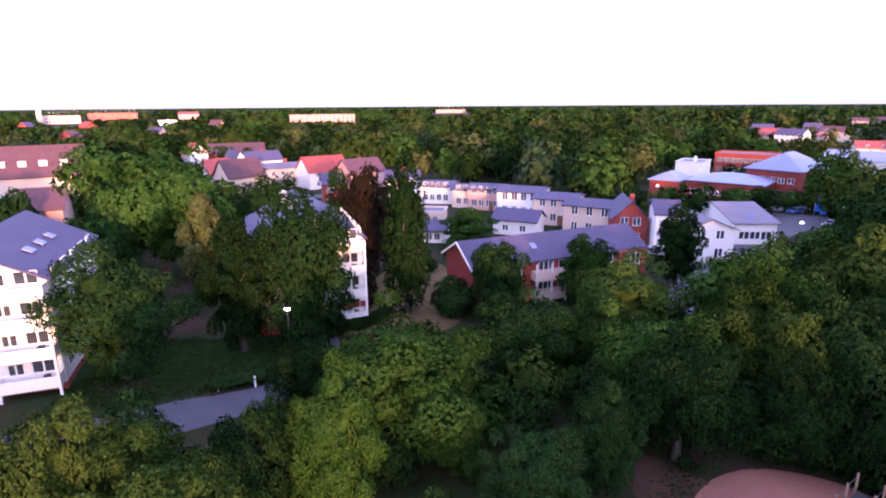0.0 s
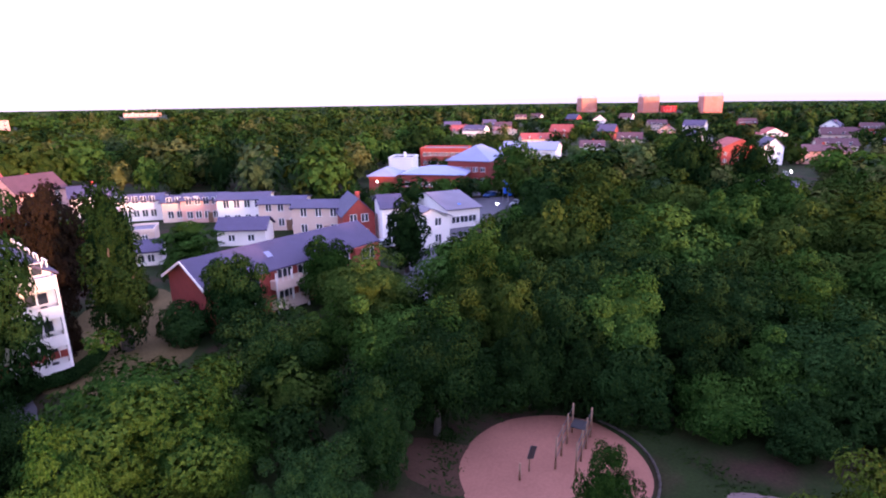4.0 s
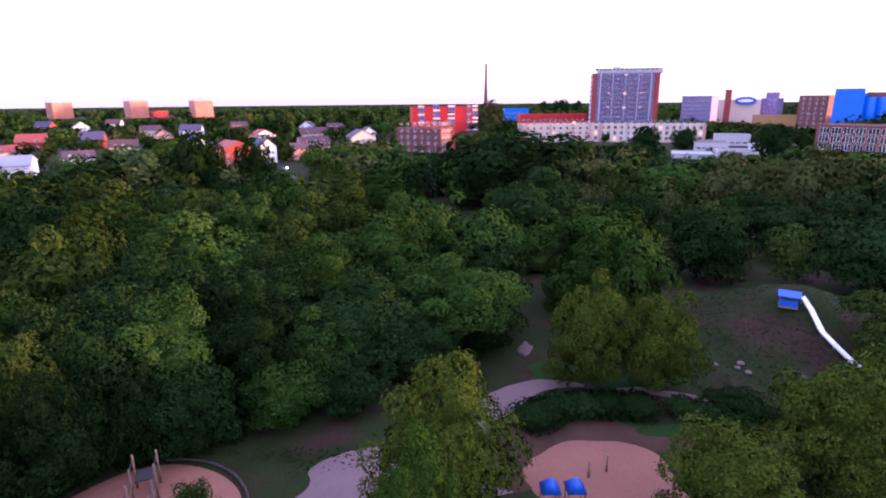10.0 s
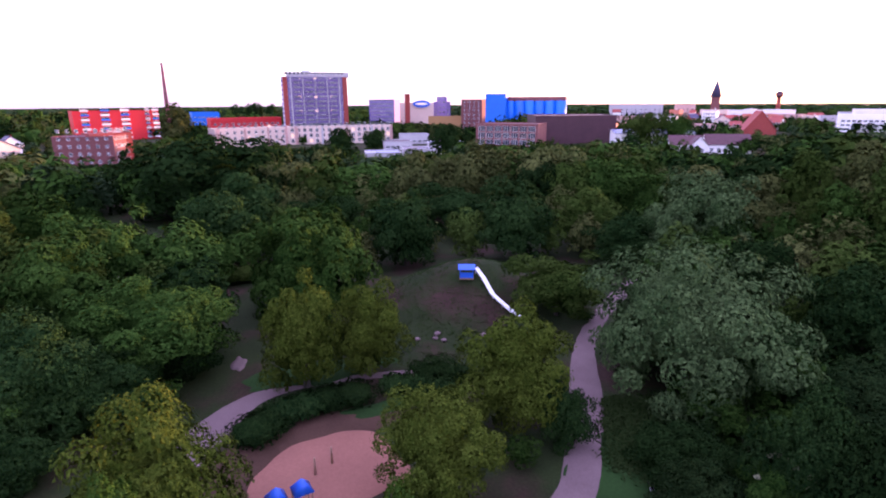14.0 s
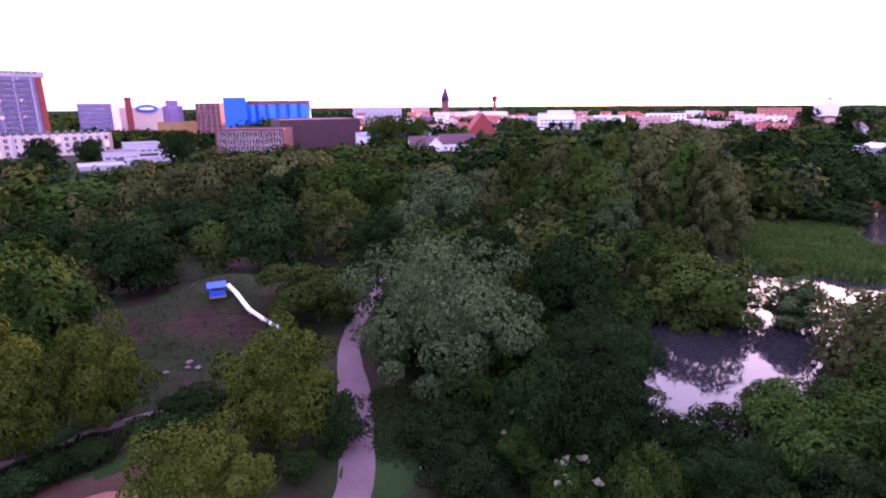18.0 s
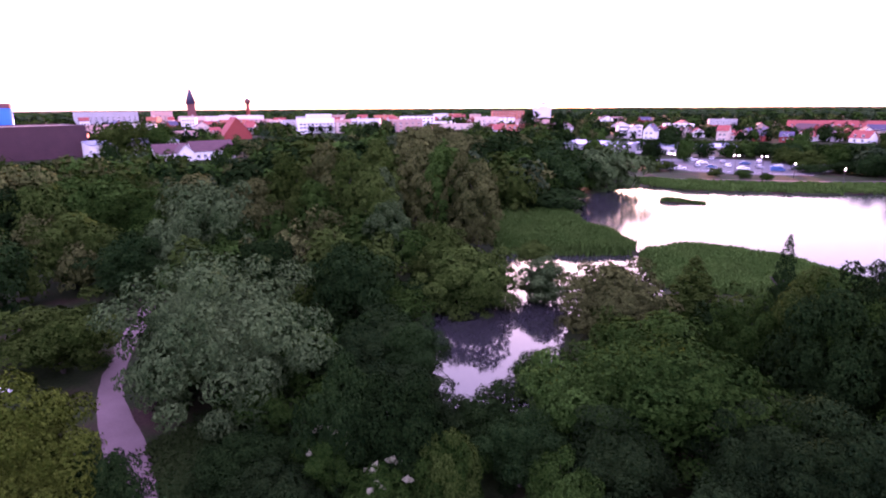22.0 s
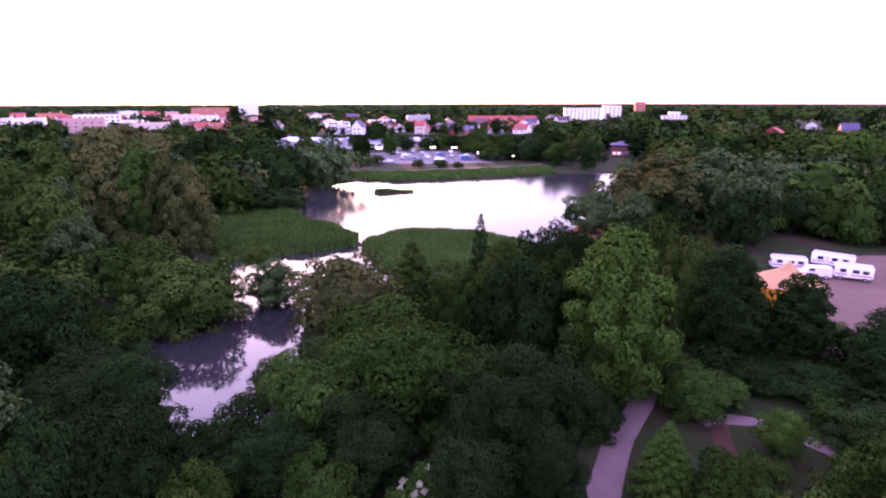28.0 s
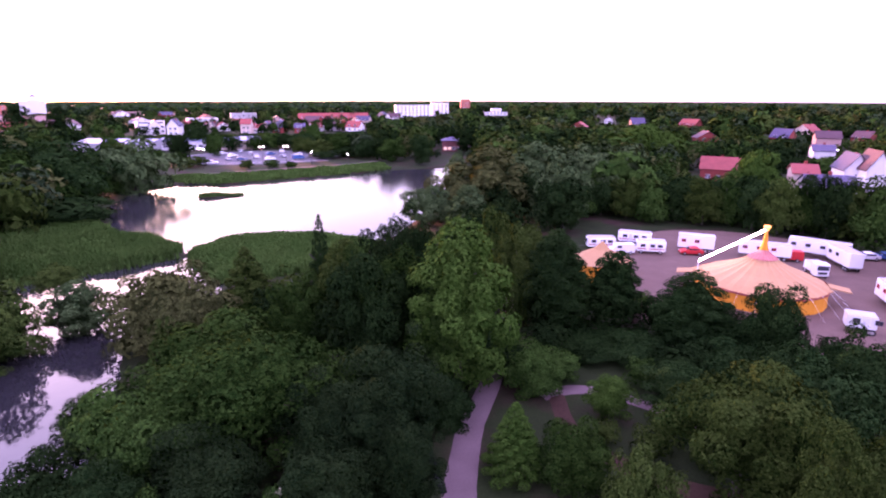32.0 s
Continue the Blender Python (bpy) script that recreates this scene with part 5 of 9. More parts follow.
for row in (
    ("cone", "dark", -9.4, -57.1, 12.8, 2.1),
    ("oak", "dark", -18.3, -56.0, 13.8, 3.6),
    ("oak", "dark", -12.0, -45.3, 12.9, 4.7),
    ("cone", "olive", -1.9, -60.9, 9.1, 4.0),
    ("willow", "brown", 4.8, -56.7, 6.5, 3.7),
    ("round", "green", -6.5, -50.5, 9.6, 3.3),
    ("birch", "bright", -18.1, -39.9, 15.6, 4.9),
    ("birch", "olive", -10.4, -49.7, 12.3, 3.2),
    ("oak", "green", -12.8, -46.1, 12.4, 3.6),
    ("oak", "olive", -29.5, -54.4, 12.9, 2.8),
    ("round", "olive", -30.5, -50.4, 11.5, 2.8),
    ("column", "dark", -32.4, -46.9, 11.4, 3.6),
    ("shrub", "blossom", -1.2, -25.7, 5.1, 2.0),
    ("oak", "dark", -23.4, -41.8, 3.1, 2.4),
    ("shrub", "dark", -21.6, -43.8, 4.1, 3.3),
    ("shrub", "dark", -15.4, -35.7, 3.8, 2.3),
    ("round", "yew", -8.6, -31.7, 6.0, 2.7),
    ("shrub", "yew", -5.1, -29.3, 5.1, 2.6),
    ("shrub", "green", -24.3, -37.8, 3.7, 2.5),
    ("shrub", "yew", -8.7, -27.5, 5.4, 1.8),
    ("oak", "yew", -10.9, -35.1, 8.4, 3.5),
):
    tree(*row, "near the circus ground")
for row in (
    ("oak", "yew", -7.3, -30.9, 7.3, 3.3),
    ("round", "yew", -9.3, -27.2, 6.5, 2.1),
    ("oak", "yew", -3.7, -26.5, 7.0, 2.9),
    ("round", "dark", -34.4, -30.6, 3.8, 3.1),
    ("shrub", "green", -31.8, -19.1, 7.2, 2.5),
    ("column", "dark", -35.6, -51.9, 10.2, 3.4),
    ("oak", "olive", -34.1, -56.4, 9.9, 3.4),
    ("column", "dark", -39.6, -46.3, 8.9, 3.2),
    ("column", "dark", -42.6, -37.9, 8.6, 3.9),
    ("round", "dark", -46.1, -31.9, 9.2, 3.4),
    ("round", "dark", -44.4, -35.4, 5.4, 2.7),
    ("round", "dark", -44.3, -23.4, 8.2, 3.7),
    ("cone", "bright", -17.1, -28.1, 5.4, 2.2),
    ("shrub", "green", -20.4, -25.9, 4.7, 2.6),
    ("oak", "green", -26.8, -39.7, 2.5, 3.5),
    ("oak", "bright", -27.7, -31.5, 4.0, 2.0),
    ("oak", "olive", -29.5, -20.8, 9.8, 4.8),
    ("oak", "olive", -27.1, -13.1, 10.8, 2.5),
    ("shrub", "olive", -20.3, -19.3, 7.1, 2.3),
    ("round", "dark", -35.0, -42.4, 1.8, 4.8),
    ("shrub", "dark", -39.2, -22.4, 7.3, 4.4),
    ("oak", "green", -15.7, -40.9, 9.3, 2.8),
):
    tree(*row, "near the circus ground")
for row in (
    ("shrub", "dark", -37.2, -39.1, 2.8, 3.5),
    ("shrub", "dark", -41.2, -31.7, 4.7, 3.9),
    ("shrub", "dark", -42.0, -27.3, 6.5, 3.8),
):
    tree(*row, "near the circus ground")


rng = np.random.default_rng(11)


def lump(level, leaves, size):
    """A far tree crown: a lumpy body and some sprays that break its outline; 1 in radius, foot of the crown at z = 0."""
    iv, ifc = ICO[level]
    v, f, n = [], [], 0
    for k, (c, r) in enumerate((((0, 0, 0.9), 1.0), ((0.45, 0.2, 1.25), 0.62), ((-0.4, 0.35, 1.15), 0.66), ((0.05, -0.5, 1.2), 0.62), ((-0.15, 0.0, 1.6), 0.5))):
        if level == 1 and leaves < 40 and k > 2:
            break
        v.append(np.array(c) + iv * r * (1 + rng.normal(0, 0.09, (len(iv), 1))) * [1, 1, 1.05])
        f.append(ifc + n)
        n += len(iv)
    d = rng.normal(0, 1, (leaves, 3))
    d[:, 2] = np.abs(d[:, 2]) - 0.2
    d /= np.linalg.norm(d, axis=1)[:, None]
    lv = sprays(np.array([0, 0, 1.05]) + d * [1.0, 1.0, 1.08] * rng.uniform(0.85, 1.1, (leaves, 1)), d, size, rng)
    return np.concatenate(v + [lv]), np.concatenate(f), np.arange(leaves * 3).reshape(-1, 3) + n


def woods(name, spots, level, leaves, size, label, leaf="far", make=None):
    """Many far crowns joined into one sheet of woodland."""
    kinds = [(make or lump)(level, leaves, size) for _ in range(4)]
    vs, fs, n, f4 = [], [], 0, []
    for i, (x, y, h, r) in enumerate(spots):
        v, f, q = kinds[i % 4]
        a = i * 2.4
        c, s = math.cos(a), math.sin(a)
        hz = h / 2.1
        p = np.stack([x + (v[:, 0] * c - v[:, 1] * s) * r, y + (v[:, 0] * s + v[:, 1] * c) * r, v[:, 2] * hz], 1)
        vs.append(p), fs.append(f + n), f4.append(q + n)
        n += len(v)
    verts, tri, quad = np.concatenate(vs), np.concatenate(fs), np.concatenate(f4)
    me = bpy.data.meshes.new(name)
    loops = np.concatenate([tri.ravel(), quad.ravel()])
    sizes = np.concatenate([np.full(len(tri), 3), np.full(len(quad), 3)])
    me.vertices.add(len(verts))
    me.vertices.foreach_set("co", verts.ravel())
    me.loops.add(len(loops))
    me.loops.foreach_set("vertex_index", loops.astype(np.int32))
    me.polygons.add(len(sizes))
    me.polygons.foreach_set("loop_start", np.concatenate([[0], np.cumsum(sizes)[:-1]]).astype(np.int32))
    me.update(calc_edges=True)
    me.materials.append(LEAF[leaf])
    return tagged(new(name, me), label, "woodland", kind="stuff")


def tufted(level, leaves, size):
    """A nearer crown for joined woodland: an uneven mass with sprays of leaves over it."""
    c, r = puffs("oak", rng, 0.5)
    c = c * [1, 1, 2.1]
    rad = r[:, None] * np.array([1, 1, 1.15])
    hv, hf = hull(c, rad, level, 0.62, rng)
    lv = tufts(c, rad, leaves, 0.72, size, rng, -0.5)
    return np.concatenate([hv, lv]), hf, np.arange(len(lv)).reshape(-1, 3) + len(hv)


def mixed(name, spots, level, leaves, size, label, kinds, make=None):
    """Joined woodland of several kinds of trees, standing in loose clumps."""
    pick = random.Random(len(spots))
    sets = {k: [] for k in kinds}
    for sp in spots:
        u = 0.5 + 0.75 * noise.noise(Vector((sp[0], sp[1], 0)) * 0.045) + pick.uniform(-0.38, 0.38)
        sets[kinds[min(len(kinds) - 1, max(0, int(u * len(kinds))))]].append(sp)
    for k, some in sets.items():
        if some:
            woods(name, some, level, leaves, size, f"{WORDS.get(k, 'dull green')} {label}", k, make)


# ground kept in the camera's sight: paths, sand, water, lawns
KEPT_IN_SIGHT = [(27.8, -17.2, 2), (32, -20, 2), (36.6, -22.6, 2), (41, -25.5, 1.5), (46.5, -28.6, 1), (21.6, 27, 7), (28, 19, 3), (33.6, 0.6, 5), (58, -20, 8), (52, -13, 6), (45, -8, 2.5), (46, 3, 1.5), (53, 6, 1.5),
        (16, -46, 4), (14, -40, 1.5), (18, -53, 4), (12.5, -44, 3), (13, -50, 3), (23, -82, 3), (15, -84, 4), (10, -88, 3), (9, -72, 3)]
KEPT_IN_SIGHT += [(20, -105, 10), (-8, -95, 8), (-22, 47, 5), (-5, 60, 4), (-22, 41.5, 2.5), (-28, 39, 3), (-13, -28, 1.5), (-16, -33, 1.2), (-18.5, -36.5, 1), (-28, -36, 1), (-31, -32, 1), (-35, -24, 1), (-62, -45, 9), (-54, -60, 5),
         (14, 66, 8), (-10, 63, 3), (31, 69, 2), (38, 79, 3)]
KEPT_IN_SIGHT += [(-9.0, 68.2, 5), (-5.6, 72.6, 4), (-25.6, 49.9, 4), (-32.6, 49.4, 4), (28.3, -20.8, 3), (10.8, -76.3, 3), (5.5, -77.7, 3), (18.8, -73.4, 3), (-27.8, -36.4, 1.2), (-30.2, -35.0, 1.2), (-32.0, -32.1, 1.2), (-35.1, -25.2, 1), (-37.0, -20.7, 1)]

KEPT_IN_SIGHT += [(-13.7, 57.3, 2.5), (-9.1, 56.0, 3), (-7.3, 62.2, 3), (-7.7, 80, 4), (-1.4, 79, 3), (-1.9, 66, 3), (-36.6, 44, 4), (-27.6, 50.5, 3), (-36.0, 62, 4), (-25, 58, 3), (-29, 38.5, 3), (-25.5, 39.5, 3), (-22, 42, 3), (-17.2, 44.8, 2.5),
         (-17, 49.2, 2), (-34, 36, 3), (-4, 57.5, 3), (-6, 66, 3), (-2.5, 71, 3), (-8, 59.5, 2.5)]


def hides_from_camera(x, y, h, r):
    """Whether a tree here would stand on ground kept in the camera's sight, or hide it from the camera."""
    d = math.hypot(x, y)
    ux, uy = x / d, y / d
    far = d * 25 / (25 - min(h, 20))
    for px, py, rad in KEPT_IN_SIGHT:
        k = min(max(px * ux + py * uy, d - r * 0.5), far)
        if math.hypot(px - k * ux, py - k * uy) < rad + r * 0.6:
            return True
    return False


STEMS = [(o.location.x, o.location.y) for o in scene.objects if o.name.startswith(("tree", "shrub"))]


def fill(poly, gap, tall, leaf, seed, count, label, low=False):
    """Fills a stretch of the park with joined woodland or undergrowth between the single trees."""
    pick = random.Random(seed)
    xs, ys = [p[0] for p in poly], [p[1] for p in poly]
    spots = []
    for _ in range(count * 14):
        x, y = pick.uniform(min(xs), max(xs)), pick.uniform(min(ys), max(ys))
        if inside([x], [y], poly)[0] < 0 or any(inside([x], [y], q)[0] > -1.5 for q in (POND, POND_BACK, LAKE)):
            continue
        if any((x - a) ** 2 + (y - b) ** 2 < gap * gap for a, b in STEMS):
            continue
        # lowered or left out where it crosses a camera sightline
        h = under_sightlines(x, y, pick.uniform(*tall), 3)
        r = h * (pick.uniform(0.38, 0.5) if not low else pick.uniform(0.6, 0.85))
        if h < 1.2 or hides_from_camera(x, y, h, r):
            continue
        STEMS.append((x, y))
        spots.append((x, y, h, r))
        if len(spots) == count:
            break
    if spots:
        kinds = {"green": ("green", "olive", "dark"), "dark": ("dark", "green"), "olive": ("olive", "green", "brown"), "brown": ("brown", "green", "olive")}[leaf]
        mixed("undergrowth" if low else "woodland", spots, 1, 1000, 0.095, label, kinds, tufted)


def hedge(name, pts, width, tall, leaf, label):
    """A clipped, curved hedge: leafy sections planted along a line."""
    rng = np.random.default_rng(len(pts) * 7)
    root = thing(name, 0, 0, 0, 0, label, "hedge")
    iv, ifc = ICO[1]
    for (ax, ay), (bx, by) in zip(pts, pts[1:]):
        n = max(2, int(math.hypot(bx - ax, by - ay) / (width * 0.35)))
        v, f, lp, ld = [], [], [], []
        for i in range(n):
            x, y = ax + (bx - ax) * i / n, ay + (by - ay) * i / n
            c = np.array([x, y, at_ground(x, y) + tall * 0.5])
            rad = np.array([width * 0.5, width * 0.5, tall * 0.58]) * rng.uniform(0.88, 1.1)
            v.append(c + iv * rad * 0.85)
            f.append(ifc + i * len(iv))
            d = rng.normal(0, 1, (420, 3))
            d[:, 2] = np.abs(d[:, 2]) - 0.25
            d /= np.linalg.norm(d, axis=1)[:, None]
            lp.append(c + d * rad * rng.uniform(0.86, 1.12, (420, 1))), ld.append(d)
        cv = np.concatenate(v)
        lv = sprays(np.concatenate(lp), np.concatenate(ld), 0.17, rng)
        faces = np.concatenate(f).tolist() + (np.arange(len(lv)).reshape(-1, 3) + len(cv)).tolist()
        part("hedge_plant", mesh_of("hedge_plant", np.concatenate([cv, lv]).tolist(), faces, LEAF[leaf]), root)
    return root


A_WOOD = [(33, 40), (44, 22), (52, 9), (62, 8), (75, 25), (112, 60), (122, 95), (95, 112), (72, 98), (50, 80), (36, 62)]
fill(A_WOOD, 5.2, (6, 9.5), "green", 1, 40, "dense crowns of the park wood")
fill(A_WOOD, 5.0, (5, 8.5), "dark", 21, 34, "dense crowns of the park wood")
fill(A_WOOD, 4.0, (1.8, 3.5), "dark", 7, 50, "undergrowth below the park wood", True)
B_WOOD = [(78, -34), (72, 0), (85, 10), (122, 22), (138, -20), (122, -75), (95, -100), (70, -72), (62, -46)]
# low dark bushes added in place of the shade under the wood's edge
fill([(30, 36), (37, 24), (44, 14), (50, 9), (54, 18), (46, 32), (38, 44)], 2.8, (1.6, 4.0), "dark", 31, 45, "bushes added to darken the ground at the playground wood", True)
fill(B_WOOD, 6.0, (5, 8.5), "olive", 2, 34, "crowns of the wood behind the play mound")
fill(B_WOOD, 5.5, (4.5, 8), "olive", 22, 26, "crowns of the wood behind the play mound")
C_WOOD = [(47, -38), (62, -50), (78, -75), (92, -104), (62, -125), (46, -108), (33, -88), (31, -66), (36, -46)]
fill(C_WOOD, 5.5, (5, 9), "brown", 3, 30, "crowns beside the ponds")
fill(C_WOOD, 4.5, (4, 9), "brown", 23, 40, "trees and bushes beside the ponds")
fill([(-8, -45), (-20, -48), (-36, -62), (-52, -92), (-62, -122), (-45, -112), (-28, -86), (-12, -70)], 5.0, (5, 9), "dark", 4, 45, "trees near the lake shore")
D_WOOD = [(-22, -42), (-44, -58), (-60, -36), (-50, -14), (-38, -16), (-24, -30)]
fill(D_WOOD, 3.6, (1.8, 4.0), "dark", 5, 45, "bushes before the circus ground", True)
fill(D_WOOD, 3.2, (1.5, 3.0), "green", 25, 30, "bushes before the circus ground", True)
E_WOOD = [(-30, 24), (-10, 30), (0, 26), (16, 38), (30, 48), (26, 62), (4, 58), (-8, 48), (-14, 40), (-30, 34)]
fill(E_WOOD, 4.2, (3, 6.5), "green", 6, 40, "bushes and young trees near the houses")
fill(E_WOOD, 3.6, (2, 4.5), "dark", 26, 30, "bushes near the houses", True)
fill([(38, -28), (48, -36), (40, -62), (30, -62), (28, -48), (22, -38), (14, -33), (14, -26), (24, -26), (30, -30)], 3.0, (1.8, 4.5), "dark", 8, 70, "bushes between the path and the pond", True)
fill([(12, -32), (9, -44), (10, -60), (2, -66), (-8, -62), (-12, -46), (-2, -48), (8, -43)], 4.0, (4, 7), "green", 9, 22, "trees beside the pond")
fill([(-4, -26), (-10, -28), (-18, -42), (-30, -58), (-40, -66), (-26, -66), (-10, -46)], 3.4, (2, 5), "dark", 10, 40, "bushes beside the ditch", True)
fill([(30, -12), (38, -18), (46, -22), (56, -32), (50, -32), (36, -20), (28, -14)], 3.0, (1.2, 2.6), "green", 12, 20, "low bushes beside the gravel path", True)
fill([(-75, -25), (-110, -40), (-120, -100), (-90, -130), (-70, -110), (-100, -80), (-98, -48)], 6.0, (8, 11), "dark", 13, 45, "tree belt behind the circus ground")
fill([(-60, 60), (-46, 78), (-60, 130), (-110, 150), (-120, 90)], 7.0, (8, 13), "green", 14, 40, "trees between the houses")
fill([(-26, 78), (4, 84), (0, 120), (-40, 125), (-46, 80)], 6.0, (4, 8), "dark", 15, 30, "garden trees behind the apartment houses")
fill([(34, 84), (46, 98), (70, 130), (40, 150), (30, 120), (34, 100)], 6.0, (4, 7), "green", 16, 16, "garden trees by the white houses")

hedge("hedge", [(38.9, 4.3), (41.0, 2.2), (42.0, -1.4), (42.2, -5.8)], 4.2, 1.5, "dark", "thick curved dark hedge along the playground path")
hedge("hedge", [(42.6, -7.2), (41.5, -9.9), (39.5, -12.3)], 2.6, 1.4, "dark", "short dark hedge beside the narrow path")
hedge("hedge", [(72, 20), (78, 12), (80, 3), (77, -6)], 5.0, 2.2, "olive", "broad low hedge bank behind the woods")
hedge("hedge", [(-13.5, 57.6), (-9.2, 58.4), (-7.6, 60.8), (-6.8, 63.4)], 1.4, 1.3, "dark", "low hedge beside the apartment house")
hedge("hedge", [(-20.5, 45), (-16.4, 46.6)], 1.3, 1.2, "dark", "low clipped hedge at the lane")
hedge("hedge", [(-2, 80), (-6, 90), (-8, 100)], 2.0, 1.8, "dark", "garden hedge behind the brick house")


def reed_bed(name, poly, count, tall, label, seed, wide=0.16):
    """A stand of reeds: thousands of bent blades."""
    rng = np.random.default_rng(seed)
    xs, ys = [p[0] for p in poly], [p[1] for p in poly]
    x, y = rng.uniform(min(xs), max(xs), count * 3), rng.uniform(min(ys), max(ys), count * 3)
    ok = inside(x, y, poly) > 0.3 + rng.normal(0, 0.6, len(x))
    x, y = x[ok][:count], y[ok][:count]
    n = len(x)
    z = np.maximum(height(x, y), -0.7)
    a, h = rng.uniform(0, 6.283, n), tall * rng.uniform(0.7, 1.15, n) * (0.9 + 0.25 * np.sin(x * 0.5) * np.cos(y * 0.4))
    dx, dy = np.cos(a) * wide, np.sin(a) * wide
    bx, by = rng.normal(0, 0.28, n), rng.normal(0, 0.28, n)
    v = np.stack([np.stack([x - dx, y - dy, z], 1), np.stack([x + dx, y + dy, z], 1), np.stack([x + dx * 0.8 + bx * 0.4, y + dy * 0.8 + by * 0.4, z + h * 0.65], 1),
                  np.stack([x - dx * 0.8 + bx * 0.4, y - dy * 0.8 + by * 0.4, z + h * 0.65], 1), np.stack([x + bx, y + by, z + h], 1)], 1).reshape(-1, 3)
    i = np.arange(n)[:, None] * 5
    f = np.concatenate([i + [0, 1, 2, 3]], 1).tolist() + np.concatenate([i + [3, 2, 4]], 1).tolist()
    return tagged(new(name, mesh_of(name, v.tolist(), f, LEAF["lawn" if name == "grass" else "reed"])), label, name, kind="stuff")


reed_bed("reeds", [(44, -122), (25, -131), (20, -120), (13, -115), (7, -103), (8, -96), (17, -92), (28, -89), (40, -104)], 26000, 1.3, "dense green reed bed along the lake", 3)
reed_bed("reeds", [(5, -99), (1, -105), (-10, -107), (-20, -102), (-26, -92), (-16, -82), (-2, -78), (2, -82), (6, -94)], 26000, 1.3, "dense green reed bed between pond and lake", 4)
reed_bed("reeds", [(24, -199), (0, -199), (-30, -203), (-60, -213), (-58, -192), (-34, -183), (0, -177), (12, -184)], 9000, 0.9, "grassy green bank along the far shore", 5, 0.3)
reed_bed("reeds", [(-5.5, -157), (0, -158.5), (5.5, -157), (4, -155), (-4, -155)], 2600, 1.25, "tufted grass on the small island", 6, 0.16)
reed_bed("grass", [(-34, 40), (-22, 44), (-15, 47), (-13, 54), (-20, 56), (-34, 56)], 11000, 0.16, "mown lawn round the apartment houses", 7, 0.12)
reed_bed("grass", [(36, -24), (28, -19), (24, -22), (24, -30), (34, -30)], 9000, 0.25, "grass strip beside the gravel path", 8, 0.10)
reed_bed("grass", [(50, 2), (58, -4), (68, -8), (74, -22), (68, -34), (54, -34), (48, -22), (42, -18), (46, -12), (48, -4)], 9000, 0.13, "rough meadow below the play mound", 9, 0.05)
reed_bed("grass", [(34, 8), (30, 20), (31, 30), (24, 36), (16, 34), (12, 26), (20, 35), (28, 32), (31, 24)], 5000, 0.15, "sparse grass round the sand pit", 10, 0.10)

# ---- woods to the horizon ----


near_spots, mid_spots, far_spots = [], [], []
ring = 128.0
while ring < 2500:
    step = max(7.5, ring * 0.0165)
    count = int(2 * math.pi * ring / step)
    for i in range(count):
        b = 2 * math.pi * (i + rng.uniform(-0.5, 0.5)) / count
        deg = math.degrees(b) % 360
        if 248 < deg < 314:
            continue
        d = ring * rng.uniform(0.97, 1.05)
        x, y = d * math.sin(b), d * math.cos(b)
        h = rng.uniform(8.5, 14.5) + 3.5 * noise.noise(Vector((x, y, 0)) * 0.012) 
        h = min(h, 25.0 - d * rng.uniform(0.0076, 0.0092))
        if 118 < deg < 200 and d > 330:
            h *= 0.72
        r = h * rng.uniform(0.34, 0.62)
        if inside([x], [y], LAKE)[0] > -6 or (abs(x + 16) < 40 and -285 < y < -190):
            continue
        if math.hypot(x + 72, y + 55) < 36:
            continue
        if d < 260 and 300 < deg or (d < 200 and deg < 28):
            if rng.uniform() < 0.45:
                continue
        # trees in a camera sightline are shortened, very short ones dropped
        h = under_sightlines(x, y, h, r)
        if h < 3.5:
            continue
        (near_spots if d < 330 else mid_spots if d < 1000 else far_spots).append((x, y, h, max(r if h > 7 else h * 0.5, d * 0.006)))
    ring *= 1.055
FAR_KINDS = ("dark", "green", "far", "olive", "dark", "brown", "green", "olive", "dark")
mixed("woodland", near_spots, 1, 360, 0.15, "woodland and garden trees beyond the park", FAR_KINDS, tufted)
mixed("woodland", mid_spots, 1, 56, 0.32, "wooded suburb trees towards the horizon", FAR_KINDS, tufted)
mixed("woodland", far_spots, 1, 14, 0.35, "far forest trees at the horizon", ("dark", "far", "green", "far"))

# ---- the apartment houses by the park ----


